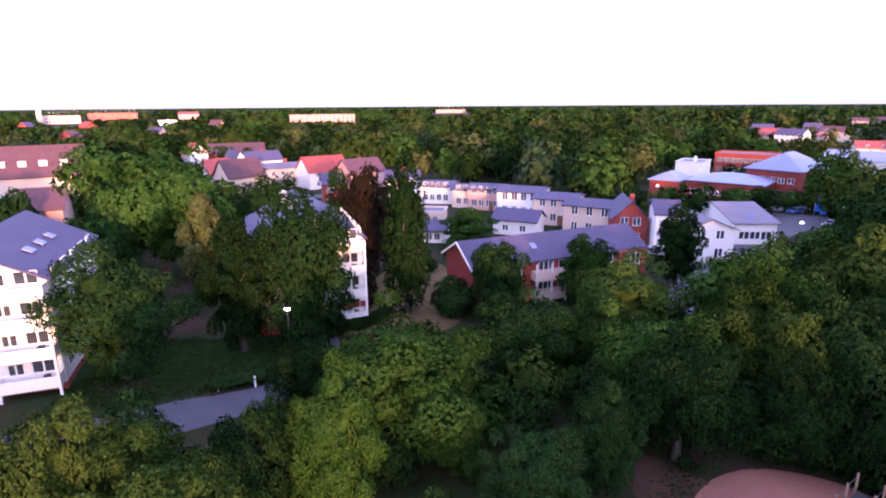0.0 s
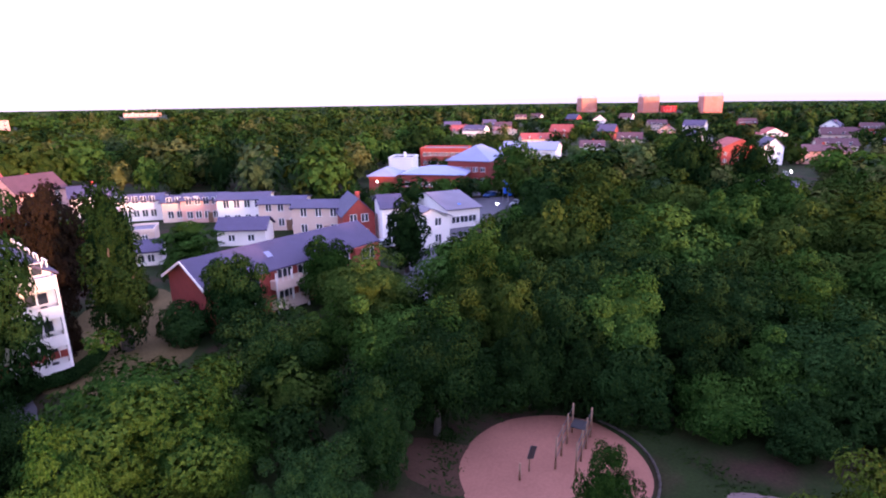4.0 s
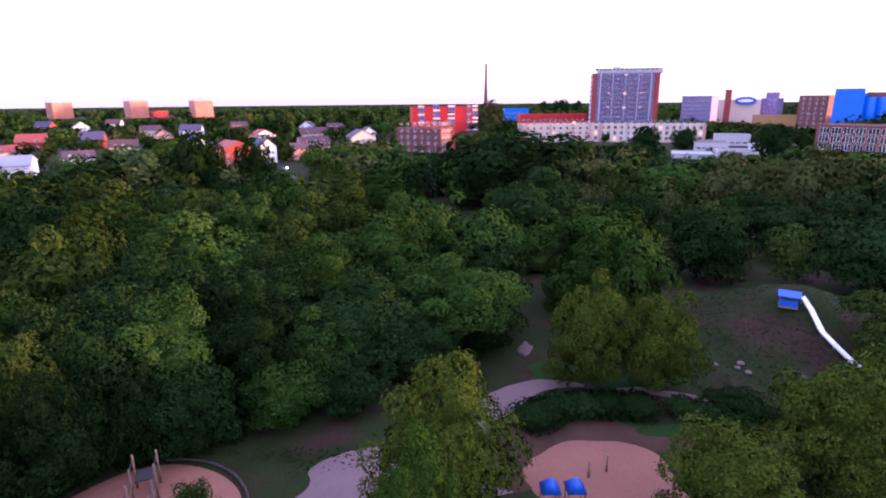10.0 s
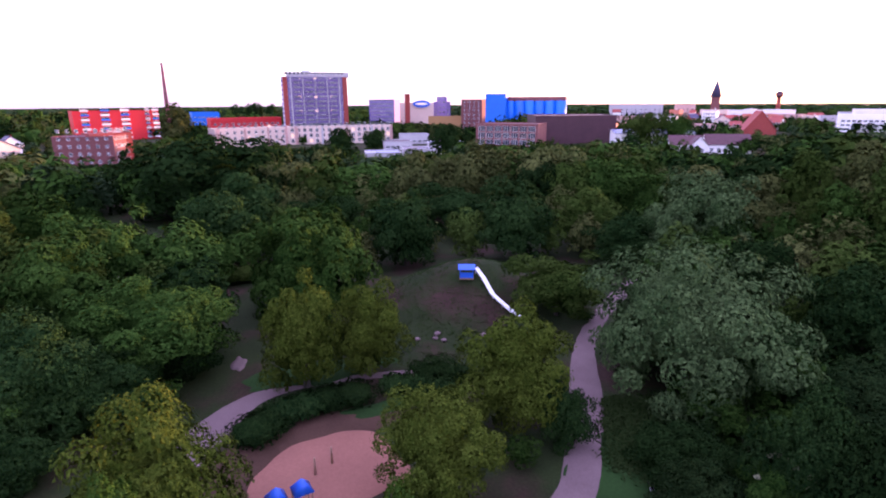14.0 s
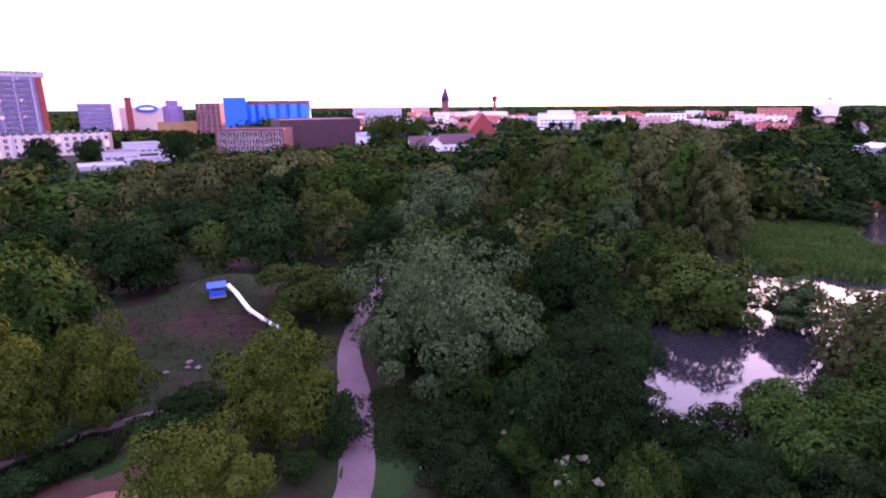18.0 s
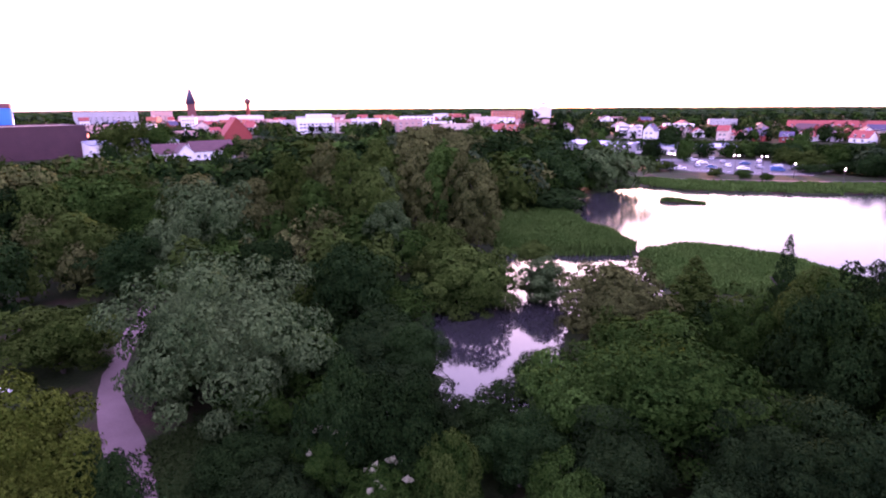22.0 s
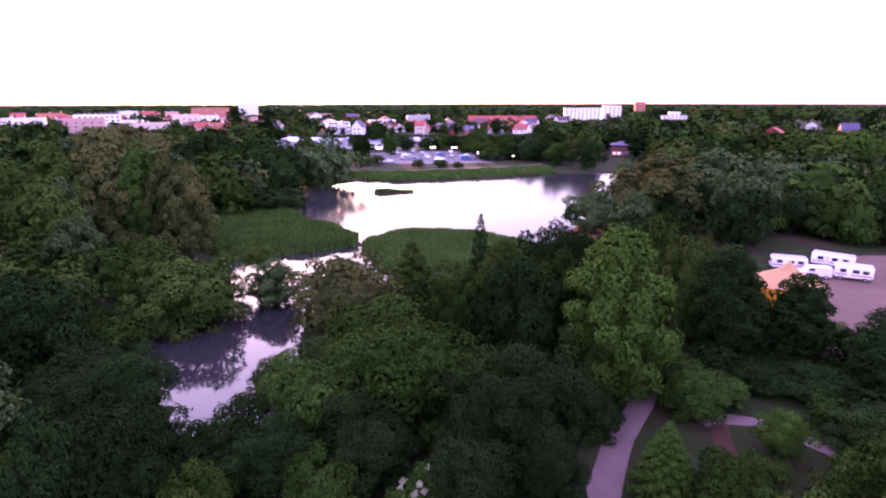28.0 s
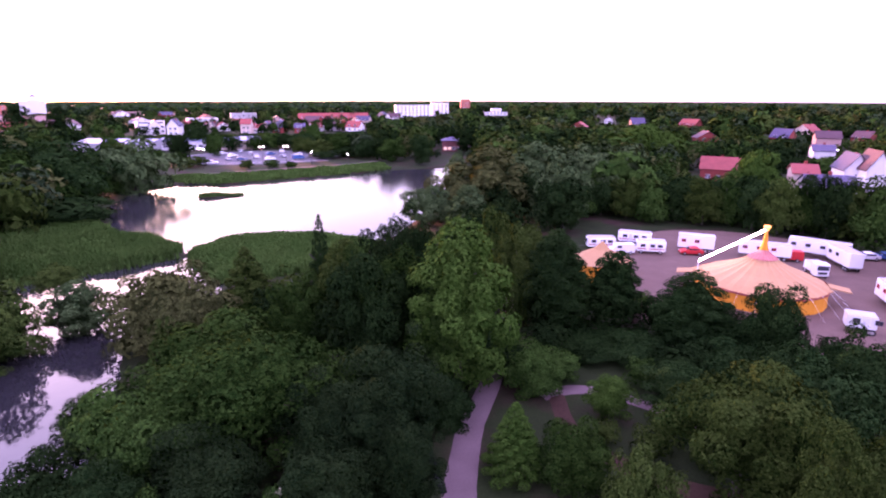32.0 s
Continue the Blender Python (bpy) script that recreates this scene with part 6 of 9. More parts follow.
def apartment_house(x, y, yaw, w, d, h, base, label):
    root = thing("apartment_house", x, y, 0, yaw, label, "apartment house", "gabled apartment houses")
    part("plinth", box(w + 0.1, d + 0.1, base, brick, 0.0, -0.3), root)
    wall = part("wall", shell(w, d, h, 3.2, "gable", "y", white_wall), root)
    roof = part("roof", gable_roof(w, d, h, 3.2, "y", slate), root)
    for k in (-0.25, 0.2):
        part("chimney", box(0.9, 1.6, 1.8, cream_wall, 0.03), roof, Matrix.Translation((-1.6, d * k, h + 2.2)))
    for k in (-3.5, -0.5, 2.5):
        part("skylight", box(0.9, 1.2, 0.1, metal_roof, 0.02), roof, pose(w * 0.30, k, h + 1.62, 0, 28, 0))
    for lvl in range(4):
        z = 1.0 + lvl * 2.75
        bay = part("balcony", balcony_mesh(4.6, 1.5), root, Matrix.Translation((w / 2 - 2.35, -d / 2, z)))
        part("balcony_door", window_mesh(1.8, 2.0, 1), root, Matrix.Translation((w / 2 - 1.5, -d / 2, z + 0.1)))
        part("window", window_mesh(1.2, 1.3, 1), root, Matrix.Translation((w / 2 - 3.6, -d / 2, z + 0.7)))
        for j in (-0.36, -0.12):
            part("window", window_mesh(1.3, 1.2, 1), root, Matrix.Translation((w * j, -d / 2, z + 0.6)))
        for j in range(5):
            part("window", window_mesh(1.4, 1.3, 1), root, pose(0, 0, 0, 0, 0, 90) @ Matrix.Translation((-d / 2 + 2 + j * 3, -w / 2, z + 0.6)))
    for sx in (w / 2 - 0.12, w / 2 - 4.6):
        part("post", box(0.22, 0.22, h, white_wall, 0.02), root, Matrix.Translation((sx, -d / 2 - 1.4, 0)))
    for lvl in range(3):
        part("garden_chair", box(0.5, 0.5, 0.8, dark_metal, 0.04), root, Matrix.Translation((w / 2 - 1.2, -d / 2 - 0.7, 1.12 + lvl * 2.75)))
    return root


apartment_house(-42.7, 51.0, 19.5, 12.0, 16.4, 10.5, 1.0, "four-storey white apartment house with corner balconies and slate roof")
apartment_house(-17.6, 66.2, 19.5, 12.0, 16.4, 10.3, 3.0, "white and brick apartment house with stacked balconies behind trees")

brick_house = house("brick_house", "long two-storey red brick house with a grey tiled roof", 14.0, 72.8, 22.5, 26.0, 8.4, 5.5, brick, "gable", slate, 2.2, "x",
                    wins=(("front", 7, 2, 1.6, 1.5, 0.9, 2.75, 0.6, 1, (), ((0, 2), (1, 2), (0, 6), (1, 6))),), chimney=0)
for z in (0.5, 3.1):
    part("balcony", balcony_mesh(4.4, 1.5, cream_wall), brick_house, Matrix.Translation((-2.7, -4.2, z)))
    part("balcony_door", window_mesh(2.2, 2.0, 2), brick_house, Matrix.Translation((-2.7, -4.2, z + 0.1)))
for sx in (-4.9, -2.7, -0.5):
    part("post", box(0.2, 0.2, 5.3, white_wall, 0.02), brick_house, Matrix.Translation((sx, -5.6, 0)))
part("front_bay", box(4.6, 0.9, 5.35, brick, 0.02), brick_house, Matrix.Translation((10.6, -4.6, 0)))
for z in (0.8, 3.4):
    part("bay_window", window_mesh(2.3, 1.6, 2), brick_house, Matrix.Translation((10.6, -5.05, z)))
part("skylight", box(0.8, 1.1, 0.1, metal_roof, 0.02), brick_house, pose(-3.5, -2.2, 6.75, 27.6, 0, 0))
part("verge_board", box(0.12, 5.4, 0.25, white_wall, 0.0), brick_house, pose(-13.5, -2.4, 6.35, 27.6, 0, 0))
part("verge_board", box(0.12, 5.4, 0.25, white_wall, 0.0), brick_house, pose(-13.5, 2.4, 6.35, -27.6, 0, 0))

# ---- other buildings ----
house("terraced_house", "two-storey pink-cream rendered terraced house with a low slate roof", 29.8, 106.5, -29.6, 10.1, 9, 5.5, cream_wall, "gable", slate, 0.8, "x", wins=(("front", 3, 2, 1.2, 1.6, 0.9, 3.0), ("right", 2, 2, 1.0, 1.5, 0.9, 3.0),), door=1.5, group="row of terraced houses")
house("terraced_house", "two-storey cream rendered terraced house with a low slate roof", 24.6, 116.1, -25.8, 8.7, 9, 5.3, cream_wall, "gable", slate, 0.8, "x", wins=(("front", 3, 2, 1.2, 1.6, 0.9, 3.0), ("right", 2, 2, 1.0, 1.5, 0.9, 3.0),), door=1.5, group="row of terraced houses")
house("terraced_house", "two-storey white rendered terraced house with a low slate roof", 18.3, 124.4, -22.1, 10.0, 9, 5.5, white_wall, "gable", slate, 0.8, "x", wins=(("front", 4, 2, 1.2, 1.6, 0.9, 3.0), ("right", 2, 2, 1.0, 1.5, 0.9, 3.0),), door=1.5, group="row of terraced houses")
house("terraced_house", "two-storey reddish rendered terraced house with a low slate roof", 11.2, 133.3, -18.5, 8.7, 9, 4.8, pink_wall, "gable", slate, 0.8, "x", wins=(("front", 4, 2, 1.2, 1.6, 0.9, 3.0), ("right", 2, 2, 1.0, 1.5, 0.9, 3.0),), door=1.5, group="row of terraced houses")
house("terraced_house", "two-storey white rendered terraced house with a low slate roof", -1.0, 142.3, -373.2, 8.5, 9, 4.4, white_wall, "gable", slate, 0.8, "x", wins=(("front", 4, 2, 1.2, 1.6, 0.9, 3.0),), group="row of terraced houses")
house("terraced_house", "two-storey pale cream rendered terraced house with a low slate roof", 7.5, 136.1, -16.7, 8.7, 9, 4.3, cream_wall, "gable", slate, 0.8, "x", wins=(("front", 4, 2, 1.2, 1.6, 0.9, 3.0),), group="row of terraced houses")
house("garage", "white rendered garage with a low dark roof", 14.7, 105.8, -25.4, 8.5, 6, 3.0, white_wall, "gable", slate, 1.6, "x", wins=(("front", 2, 1, 1.2, 1.2, 0.9, 3),))
house("garage", "white rendered garage with a low dark roof", -1.5, 100.9, -368.9, 4.5, 6, 2.3, white_wall, "gable", slate, 1.2, "x", wins=(("front", 2, 1, 1.0, 1.2, 0.6, 3),))
house("garage", "cream flat-roofed outbuilding behind the houses", -2.2, 116.9, -368.7, 5.1, 6, 2.3, cream_wall, "flat", felt, wins=(("front", 2, 1, 1.0, 1.2, 0.6, 3),))
house("house", "red clad gabled house with white windows and grey roof", 33.4, 99.2, -7.7, 5.8, 9, 5.1, brick, "gable", slate, 2.8, "y", wins=(("front", 2, 2, 1.3, 1.5, 0.9, 2.8), ("right", 2, 2, 1.2, 1.4, 0.9, 2.8),), chimney=1)
house("house", "white modern house with tall dark windows", 38.0, 93.2, -13.4, 3.8, 9, 6.8, white_wall, "gable", slate, 1.6, "x", wins=(("front", 1, 1, 2.2, 5.2, 0.6, 3, 0.6, 2),))
house("house", "white commercial building with a pale pitched roof", 41.8, 91.2, 0.7, 7.7, 14, 5.3, white_wall, "gable", felt, 1.6, "y", wins=(("front", 2, 2, 1.3, 1.4, 0.9, 2.9), ("right", 5, 2, 1.6, 1.2, 0.9, 2.9),))
house("hall", "white hall with a wide mauve-grey metal roof", 55.7, 105.1, -2.9, 7.3, 20, 3.8, white_wall, "gable", felt, 2.0, "x", wins=(("front", 3, 1, 1.8, 1.4, 1.0, 2.9),))
house("house", "white gabled house with a red tiled roof", -96.4, 215.6, -316.3, 6.9, 9, 6.6, white_wall, "gable", red_tiles, 3.5, "y", wins=(("front", 2, 2, 1.1, 1.3, 0.9, 2.7),), chimney=1, group="village houses")
house("house", "long brick house with a brown tiled roof", -89.3, 240.7, -334.8, 22.5, 10, 4.8, brick, "gable", brown_tiles, 3.5, "x", wins=(("front", 5, 2, 1.1, 1.3, 0.9, 2.7),), chimney=1, group="village houses")
house("house", "bright white gabled house with a grey roof", -68.3, 182.3, -320.0, 4.7, 10, 6.5, white_wall, "gable", slate, 3.5, "y", wins=(("front", 2, 2, 1.1, 1.3, 0.9, 2.7),), chimney=1, group="village houses")
house("house", "white house with a low grey roof", -59.4, 181.3, -327.3, 10.7, 10, 7.3, white_wall, "gable", slate, 2.5, "x", wins=(("front", 3, 2, 1.1, 1.3, 0.9, 2.7),), chimney=1, group="village houses")
house("house", "white house with a red tiled roof", -62.2, 152.2, -328.0, 6.0, 9, 6.7, white_wall, "gable", red_tiles, 3.5, "x", wins=(("front", 2, 2, 1.1, 1.3, 0.9, 2.7),), chimney=1, group="village houses")
house("house", "cream house with a dark tiled roof", -53.4, 144.5, -315.4, 9.8, 9, 6.9, cream_wall, "gable", brown_tiles, 4.0, "x", wins=(("front", 3, 2, 1.1, 1.3, 0.9, 2.7),), chimney=1, group="village houses")
house("house", "low cream building with a flat grey roof", -49.7, 173.3, -334.2, 12.8, 9, 5.7, cream_wall, "gable", felt, 1.2, "x", wins=(("front", 4, 2, 1.1, 1.3, 0.9, 2.7),), chimney=1, group="village houses")
house("house", "white rendered house with a bright red tiled roof", -37.3, 170.4, -323.3, 12.9, 10, 5.1, white_wall, "gable", red_tiles, 4.0, "x", wins=(("front", 3, 2, 1.1, 1.3, 0.9, 2.7),), chimney=1, group="village houses")
house("house", "pinkish house with a brown roof", -25.4, 168.4, -322.3, 11.5, 10, 5.0, pink_wall, "gable", brown_tiles, 3.5, "x", wins=(("front", 3, 2, 1.1, 1.3, 0.9, 2.7),), chimney=1, group="village houses")
house("house", "small orange-red brick outbuilding with a slate roof", -28.7, 138.5, -343.4, 3.8, 7, 5.7, brick, "gable", slate, 2.0, "x", wins=(("front", 2, 2, 1.1, 1.3, 0.9, 2.7),), chimney=1, group="village houses")
house("house", "white house with a slate roof", -11.5, 154.0, -355.7, 9.2, 9, 4.6, white_wall, "gable", slate, 2.0, "x", wins=(("front", 3, 2, 1.1, 1.3, 0.9, 2.7),), chimney=1, group="village houses")
house("apartment_house", "long apartment house with a big maroon tiled roof and dormers", -98.2, 133.4, -331.4, 20.2, 12, 8.9, cream_wall, "gable", brown_tiles, 6.5, "x", wins=(("front", 9, 2, 1.2, 1.4, 0.9, 2.8),), chimney=2, dormer=4)
house("house", "pink rendered house behind the trees", -68.7, 93.9, -335.3, 6.1, 9, 8.1, pink_wall, "gable", brown_tiles, 3.0, "x", wins=(("front", 3, 2, 1.2, 1.4, 0.9, 2.8),))
house("school", "red brick school with a pale pyramid roof", 92.3, 148.5, -50.8, 13.0, 19, 7.3, brick, "hip", metal_roof, 4.2, "x", wins=(("front", 5, 2, 1.5, 1.4, 1.0, 3.2), ("left", 4, 2, 1.5, 1.4, 1.0, 3.2),))
house("school_wing", "low brick school wing with a pale metal roof", 76.4, 145.8, -41.1, 18.2, 14, 4.4, brick, "hip", metal_roof, 2.0, "x", wins=(("front", 9, 1, 1.5, 1.4, 1.0, 3.2),))
house("school_wing", "low brick school wing with a pale metal roof", 63.0, 153.4, -35.8, 7.3, 12, 4.0, brick, "hip", metal_roof, 2.0, "x")
house("school_block", "two-storey red brick block with a flat roof", 105.9, 193.7, -38.4, 18.3, 12, 6.7, brick, "flat", felt, wins=(("front", 8, 2, 1.6, 1.4, 1.0, 3.2),))
house("house", "white flat-roofed house among trees", 78.4, 174.0, -36.0, 8.1, 10, 6.3, white_wall, "flat", felt, wins=(("front", 4, 1, 1.3, 1.3, 1.2, 3),), chimney=1)
house("sports_hall", "long white hall with a grey pitched roof", 147.2, 192.8, -46.9, 22.9, 22, 4.8, white_wall, "gable", metal_roof, 2.5, "x")
house("apartment_block", "sunlit yellowish apartment block at the horizon", -507.1, 751.6, -316.1, 41.4, 14, 10.0, cream_wall, "flat", felt, wins=(("front", 9, 4, 2.6, 1.8, 2, 4),))
house("apartment_block", "apartment block at the horizon, coloured orange as if sunlit", -506.6, 869.6, -319.8, 65.0, 14, 11.3, salmon, "flat", felt, wins=(("front", 10, 4, 2.6, 1.8, 2, 4),))
house("apartment_block", "long pale pink apartment block beyond the woods", -147.2, 690.4, -343.0, 76.9, 14, 10.4, pink_wall, "flat", felt, wins=(("front", 14, 3, 2.4, 1.8, 2, 3.6),))
house("apartment_block", "pale pink block at the horizon", 17.4, 1306.4, 4.2, 67.4, 14, 6.5, pink_wall, "flat", felt, wins=(("front", 6, 3, 3, 2, 2, 5),))
house("house", "pale house with a red roof at the horizon", -371.1, 826.4, -330.9, 27.0, 12, 10.4, pink_wall, "gable", red_tiles, 3, "x")
house("house", "white house with an orange-red roof among trees", 213.7, 367.3, -30.2, 11.7, 10, 3.9, white_wall, "gable", red_tiles, 3, "x", wins=(("front", 3, 1, 1.4, 1.4, 1.5, 3),))
house("tower_block", "residential tower at the horizon, coloured salmon as if sunlit", 756.9, 816.4, -18.2, 30.0, 22, 24.6, salmon, "flat", felt, wins=(("front", 6, 10, 2.2, 1.5, 3, 3.0), ("left", 5, 10, 2.2, 1.5, 3, 3.0),), chimney=1, group="residential towers")
house("tower_block", "residential tower at the horizon, coloured salmon as if sunlit", 796.2, 704.5, -23.9, 28.5, 22, 26.0, salmon, "flat", felt, wins=(("front", 6, 10, 2.2, 1.5, 3, 3.0), ("left", 5, 10, 2.2, 1.5, 3, 3.0),), chimney=1, group="residential towers")
house("tower_block", "residential tower at the horizon, coloured salmon as if sunlit", 817.3, 598.3, -29.2, 29.5, 22, 25.6, salmon, "flat", felt, wins=(("front", 6, 10, 2.2, 1.5, 3, 3.0), ("left", 5, 10, 2.2, 1.5, 3, 3.0),), chimney=1, group="residential towers")
house("apartment_block", "low red block beside the towers", 822.3, 683.4, -40.5, 24.0, 16, 9.9, red_panel, "flat", felt, wins=(("front", 4, 3, 2.2, 1.5, 2, 3.0),))
house("house", "brick house with a big reddish gable", 200.7, 136.4, -36.9, 16.5, 14, 5.4, brick, "gable", red_tiles, 4.0, "y", wins=(("front", 3, 2, 1.2, 1.3, 0.9, 2.7),), chimney=1, group="garden suburb houses")
house("house", "white gabled house behind trees", 209.8, 128.0, -39.6, 7.0, 10, 6.7, white_wall, "gable", slate, 3.0, "y", wins=(("front", 3, 2, 1.2, 1.3, 0.9, 2.7),), chimney=1, group="garden suburb houses")
house("house", "low house with a mauve roof", 227.7, 118.5, -53.3, 16.6, 12, 4.7, pink_wall, "gable", brown_tiles, 2.0, "x", wins=(("front", 3, 2, 1.2, 1.3, 0.9, 2.7),), chimney=1, group="garden suburb houses")
house("house", "long low dark shed with a pale edge", 157.7, 93.8, -89.5, 15.5, 6, 0.9, white_wall, "gable", slate, 0.8, "x", wins=(("front", 3, 2, 1.2, 1.3, 0.9, 2.7),), chimney=1, group="garden suburb houses")
house("house", "small white gabled house among trees", 267.7, 202.9, -33.5, 12.5, 10, 3.3, white_wall, "gable", slate, 3.5, "y", wins=(("front", 3, 2, 1.2, 1.3, 0.9, 2.7),), chimney=1, group="garden suburb houses")
house("house", "pale gabled house among trees", 283.2, 114.1, -48.8, 12.7, 10, 6.1, cream_wall, "gable", slate, 3.5, "y", wins=(("front", 3, 2, 1.2, 1.3, 0.9, 2.7),), chimney=1, group="garden suburb houses")
house("house", "house with a dark roof among trees", 185.9, 197.1, -43.7, 10.7, 10, 3.5, white_wall, "gable", brown_tiles, 2.4, "x", wins=(("front", 3, 2, 1.2, 1.3, 0.9, 2.7),), chimney=1, group="garden suburb houses")
house("house", "house with a dark tiled roof among trees", 235.4, 220.8, -47.1, 12.7, 10, 3.5, cream_wall, "gable", brown_tiles, 3.2, "x", wins=(("front", 3, 2, 1.2, 1.3, 0.9, 2.7),), chimney=1, group="garden suburb houses")
house("house", "house with a red roof among trees", 198.3, 253.3, -23.5, 19.8, 10, 3.5, cream_wall, "gable", red_tiles, 2.8, "x", wins=(("front", 3, 2, 1.2, 1.3, 0.9, 2.7),), chimney=1, group="garden suburb houses")
house("house", "sunlit house with an orange roof", 205.5, 354.9, -15.4, 14.6, 10, 3.5, cream_wall, "gable", red_tiles, 2.8, "x", wins=(("front", 3, 2, 1.2, 1.3, 0.9, 2.7),), chimney=1, group="garden suburb houses")
house("house", "house with a red gable among trees", 233.7, 337.1, -20.1, 16.7, 10, 3.5, cream_wall, "gable", red_tiles, 2.8, "y", wins=(("front", 3, 2, 1.2, 1.3, 0.9, 2.7),), chimney=1, group="garden suburb houses")
house("house", "house with a wide dark roof", 352.2, 173.5, -49.3, 20.6, 10, 3.5, cream_wall, "gable", brown_tiles, 3.7, "x", wins=(("front", 3, 2, 1.2, 1.3, 0.9, 2.7),), chimney=1, group="garden suburb houses")
house("house", "house with a brown roof among trees", 274.7, 137.4, -49.1, 15.7, 10, 3.5, cream_wall, "gable", brown_tiles, 2.7, "x", wins=(("front", 3, 2, 1.2, 1.3, 0.9, 2.7),), chimney=1, group="garden suburb houses")
house("house", "white gabled house among trees", 312.5, 122.4, -54.3, 10.3, 10, 3.6, white_wall, "gable", slate, 3, "y", wins=(("front", 3, 2, 1.2, 1.3, 0.9, 2.7),), chimney=1, group="garden suburb houses")
house("apartment_block", "five-storey red-brown brick apartment block", 258.0, 71.9, -99.4, 22.6, 12, 11.4, brown_wall, "flat", felt, wins=(("front", 6, 5, 1.3, 1.4, 1.2, 3.0), ("right", 4, 5, 1.3, 1.4, 1.2, 3.0),))
house("apartment_block", "five-storey red brick apartment block with balconies", 265.7, 67.6, -61.6, 15.5, 12, 12.1, brick, "flat", felt, wins=(("front", 5, 5, 1.3, 1.4, 1.2, 3.0),))
house("apartment_block", "bright red and white eight-storey apartment block", 434.6, 102.9, -65.2, 51.3, 14, 19.0, red_panel, "flat", felt, wins=(("right", 3, 7, 1.6, 1.6, 1.5, 3.0),), bays=((-0.37, 4.6, 7, 3.0, (white_wall, blue_panel)), (-0.14, 5.2, 7, 3.0, (blue_panel, white_wall)), (0.09, 5.2, 7, 3.0, (white_wall, white_wall, blue_panel)), (0.36, 3.0, 7, 3.0, (grey_wall, purple_wall)), (0.46, 4.0, 7, 3.0, (white_wall, blue_panel, white_wall))))
house("warehouse", "blue clad warehouse with flat roof", 544.9, 57.7, -76.3, 22.5, 16, 15.5, blue_panel, "flat", metal_roof, wins=(("front", 6, 3, 2.2, 1.2, 3, 4),))
house("office_block", "red flat-roofed commercial block", 436.7, 19.7, -76.0, 49.1, 16, 12.9, red_panel, "flat", felt, wins=(("front", 12, 3, 1.8, 1.5, 2, 3.3),))
house("apartment_block", "four-storey cream apartment row with dark windows", 340.3, 14.0, -70.4, 40.9, 13, 10.0, cream_wall, "flat", felt, wins=(("front", 10, 4, 1.5, 1.7, 1.2, 3.0, 0.8, 1, ((1, 4), (3, 7))),), piers=((-0.46, 1.6, pink_wall), (-0.1, 0.8, pink_wall), (0.22, 0.8, pink_wall), (0.48, 1.2, pink_wall)), group="new apartment rows")
house("apartment_block", "long four-storey cream apartment row with loggias", 347.5, -38.7, -90.9, 62.0, 13, 9.9, cream_wall, "flat", felt, wins=(("front", 17, 4, 1.8, 2.1, 1.0, 3.1, 0.8, 1, ((1, 0), (0, 3), (2, 10), (1, 16))),), piers=((-0.42, 2.0, pink_wall), (-0.18, 1.2, grey_wall), (0.06, 1.2, pink_wall), (0.3, 1.2, grey_wall), (0.49, 1.4, pink_wall)), group="new apartment rows")
house("high_rise", "sixteen-storey mauve high-rise with balconies and lit windows", 411.0, -29.3, -86.6, 43.1, 16, 40.3, purple_wall, "flat", felt, wins=(("front", 15, 14, 1.9, 1.7, 2.0, 3.1, 1.2, 1, ((12, 3), (12, 7), (12, 11), (8, 3), (8, 7), (8, 11), (5, 3), (5, 7), (5, 11), (1, 2))), ("left", 4, 14, 1.6, 1.6, 2.0, 3.1),), piers=((-0.47, 3.0, brick), (-0.38, 0.8, grey_wall), (-0.19, 0.5, grey_wall), (0.0, 0.5, grey_wall), (0.19, 0.5, grey_wall), (0.38, 0.8, grey_wall), (0.47, 3.0, brick)), bays=((-0.28, 4.4, 13, 3.1, (purple_wall,)), (-0.1, 4.4, 13, 3.1, (purple_wall,)), (0.1, 4.4, 13, 3.1, (purple_wall,)), (0.28, 4.4, 13, 3.1, (purple_wall,))))
house("office_block", "mauve office block with white window bands", 517.4, -100.0, -120.8, 24.1, 16, 25.3, purple_wall, "flat", felt, wins=(("front", 7, 8, 3.0, 1.4, 2, 3.2, 0.6, 2),))
house("department_store", "windowless cream department store", 554.5, -137.1, -104.0, 38.7, 24, 22.0, cream_wall, "flat", felt)
house("silo_building", "stepped mauve mill building", 582.7, -175.0, -106.9, 17.6, 18, 22.8, purple_wall, "flat", felt, wins=(("front", 4, 4, 2.2, 1.6, 2, 4),))
house("silo_building", "upper tower of the mauve mill", 577.0, -173.1, -106.8, 10.5, 10, 27.9, purple_wall, "flat", felt, wins=(("front", 2, 6, 2, 1.6, 2, 5),))
house("mill_building", "tall brown brick mill building", 457.9, -165.9, -124.8, 18.1, 16, 24.8, brown_wall, "flat", felt, wins=(("front", 4, 7, 1.6, 1.6, 2, 3.4),))
# the depot wall shares the tent's glowing canvas
house("depot", "ochre coloured low depot", 483.7, -149.2, -107.3, 31.9, 14, 10.6, canvas, "flat", felt)
house("silo_tower", "tall bright blue grain silo tower", 434.0, -177.8, -124.3, 16.5, 16, 29.0, blue_panel, "flat", felt, wins=(("left", 3, 5, 2, 1.6, 3, 5),))
house("factory_office", "brick factory office with large white windows and maroon roof", 288.9, -126.5, -131.4, 35.2, 18, 11.8, brown_wall, "flat", brown_tiles, wins=(("front", 7, 3, 3.9, 2.8, 1.0, 3.6, 1, 2), ("left", 5, 3, 2.4, 1.2, 1.5, 3.6, 1, 2),))
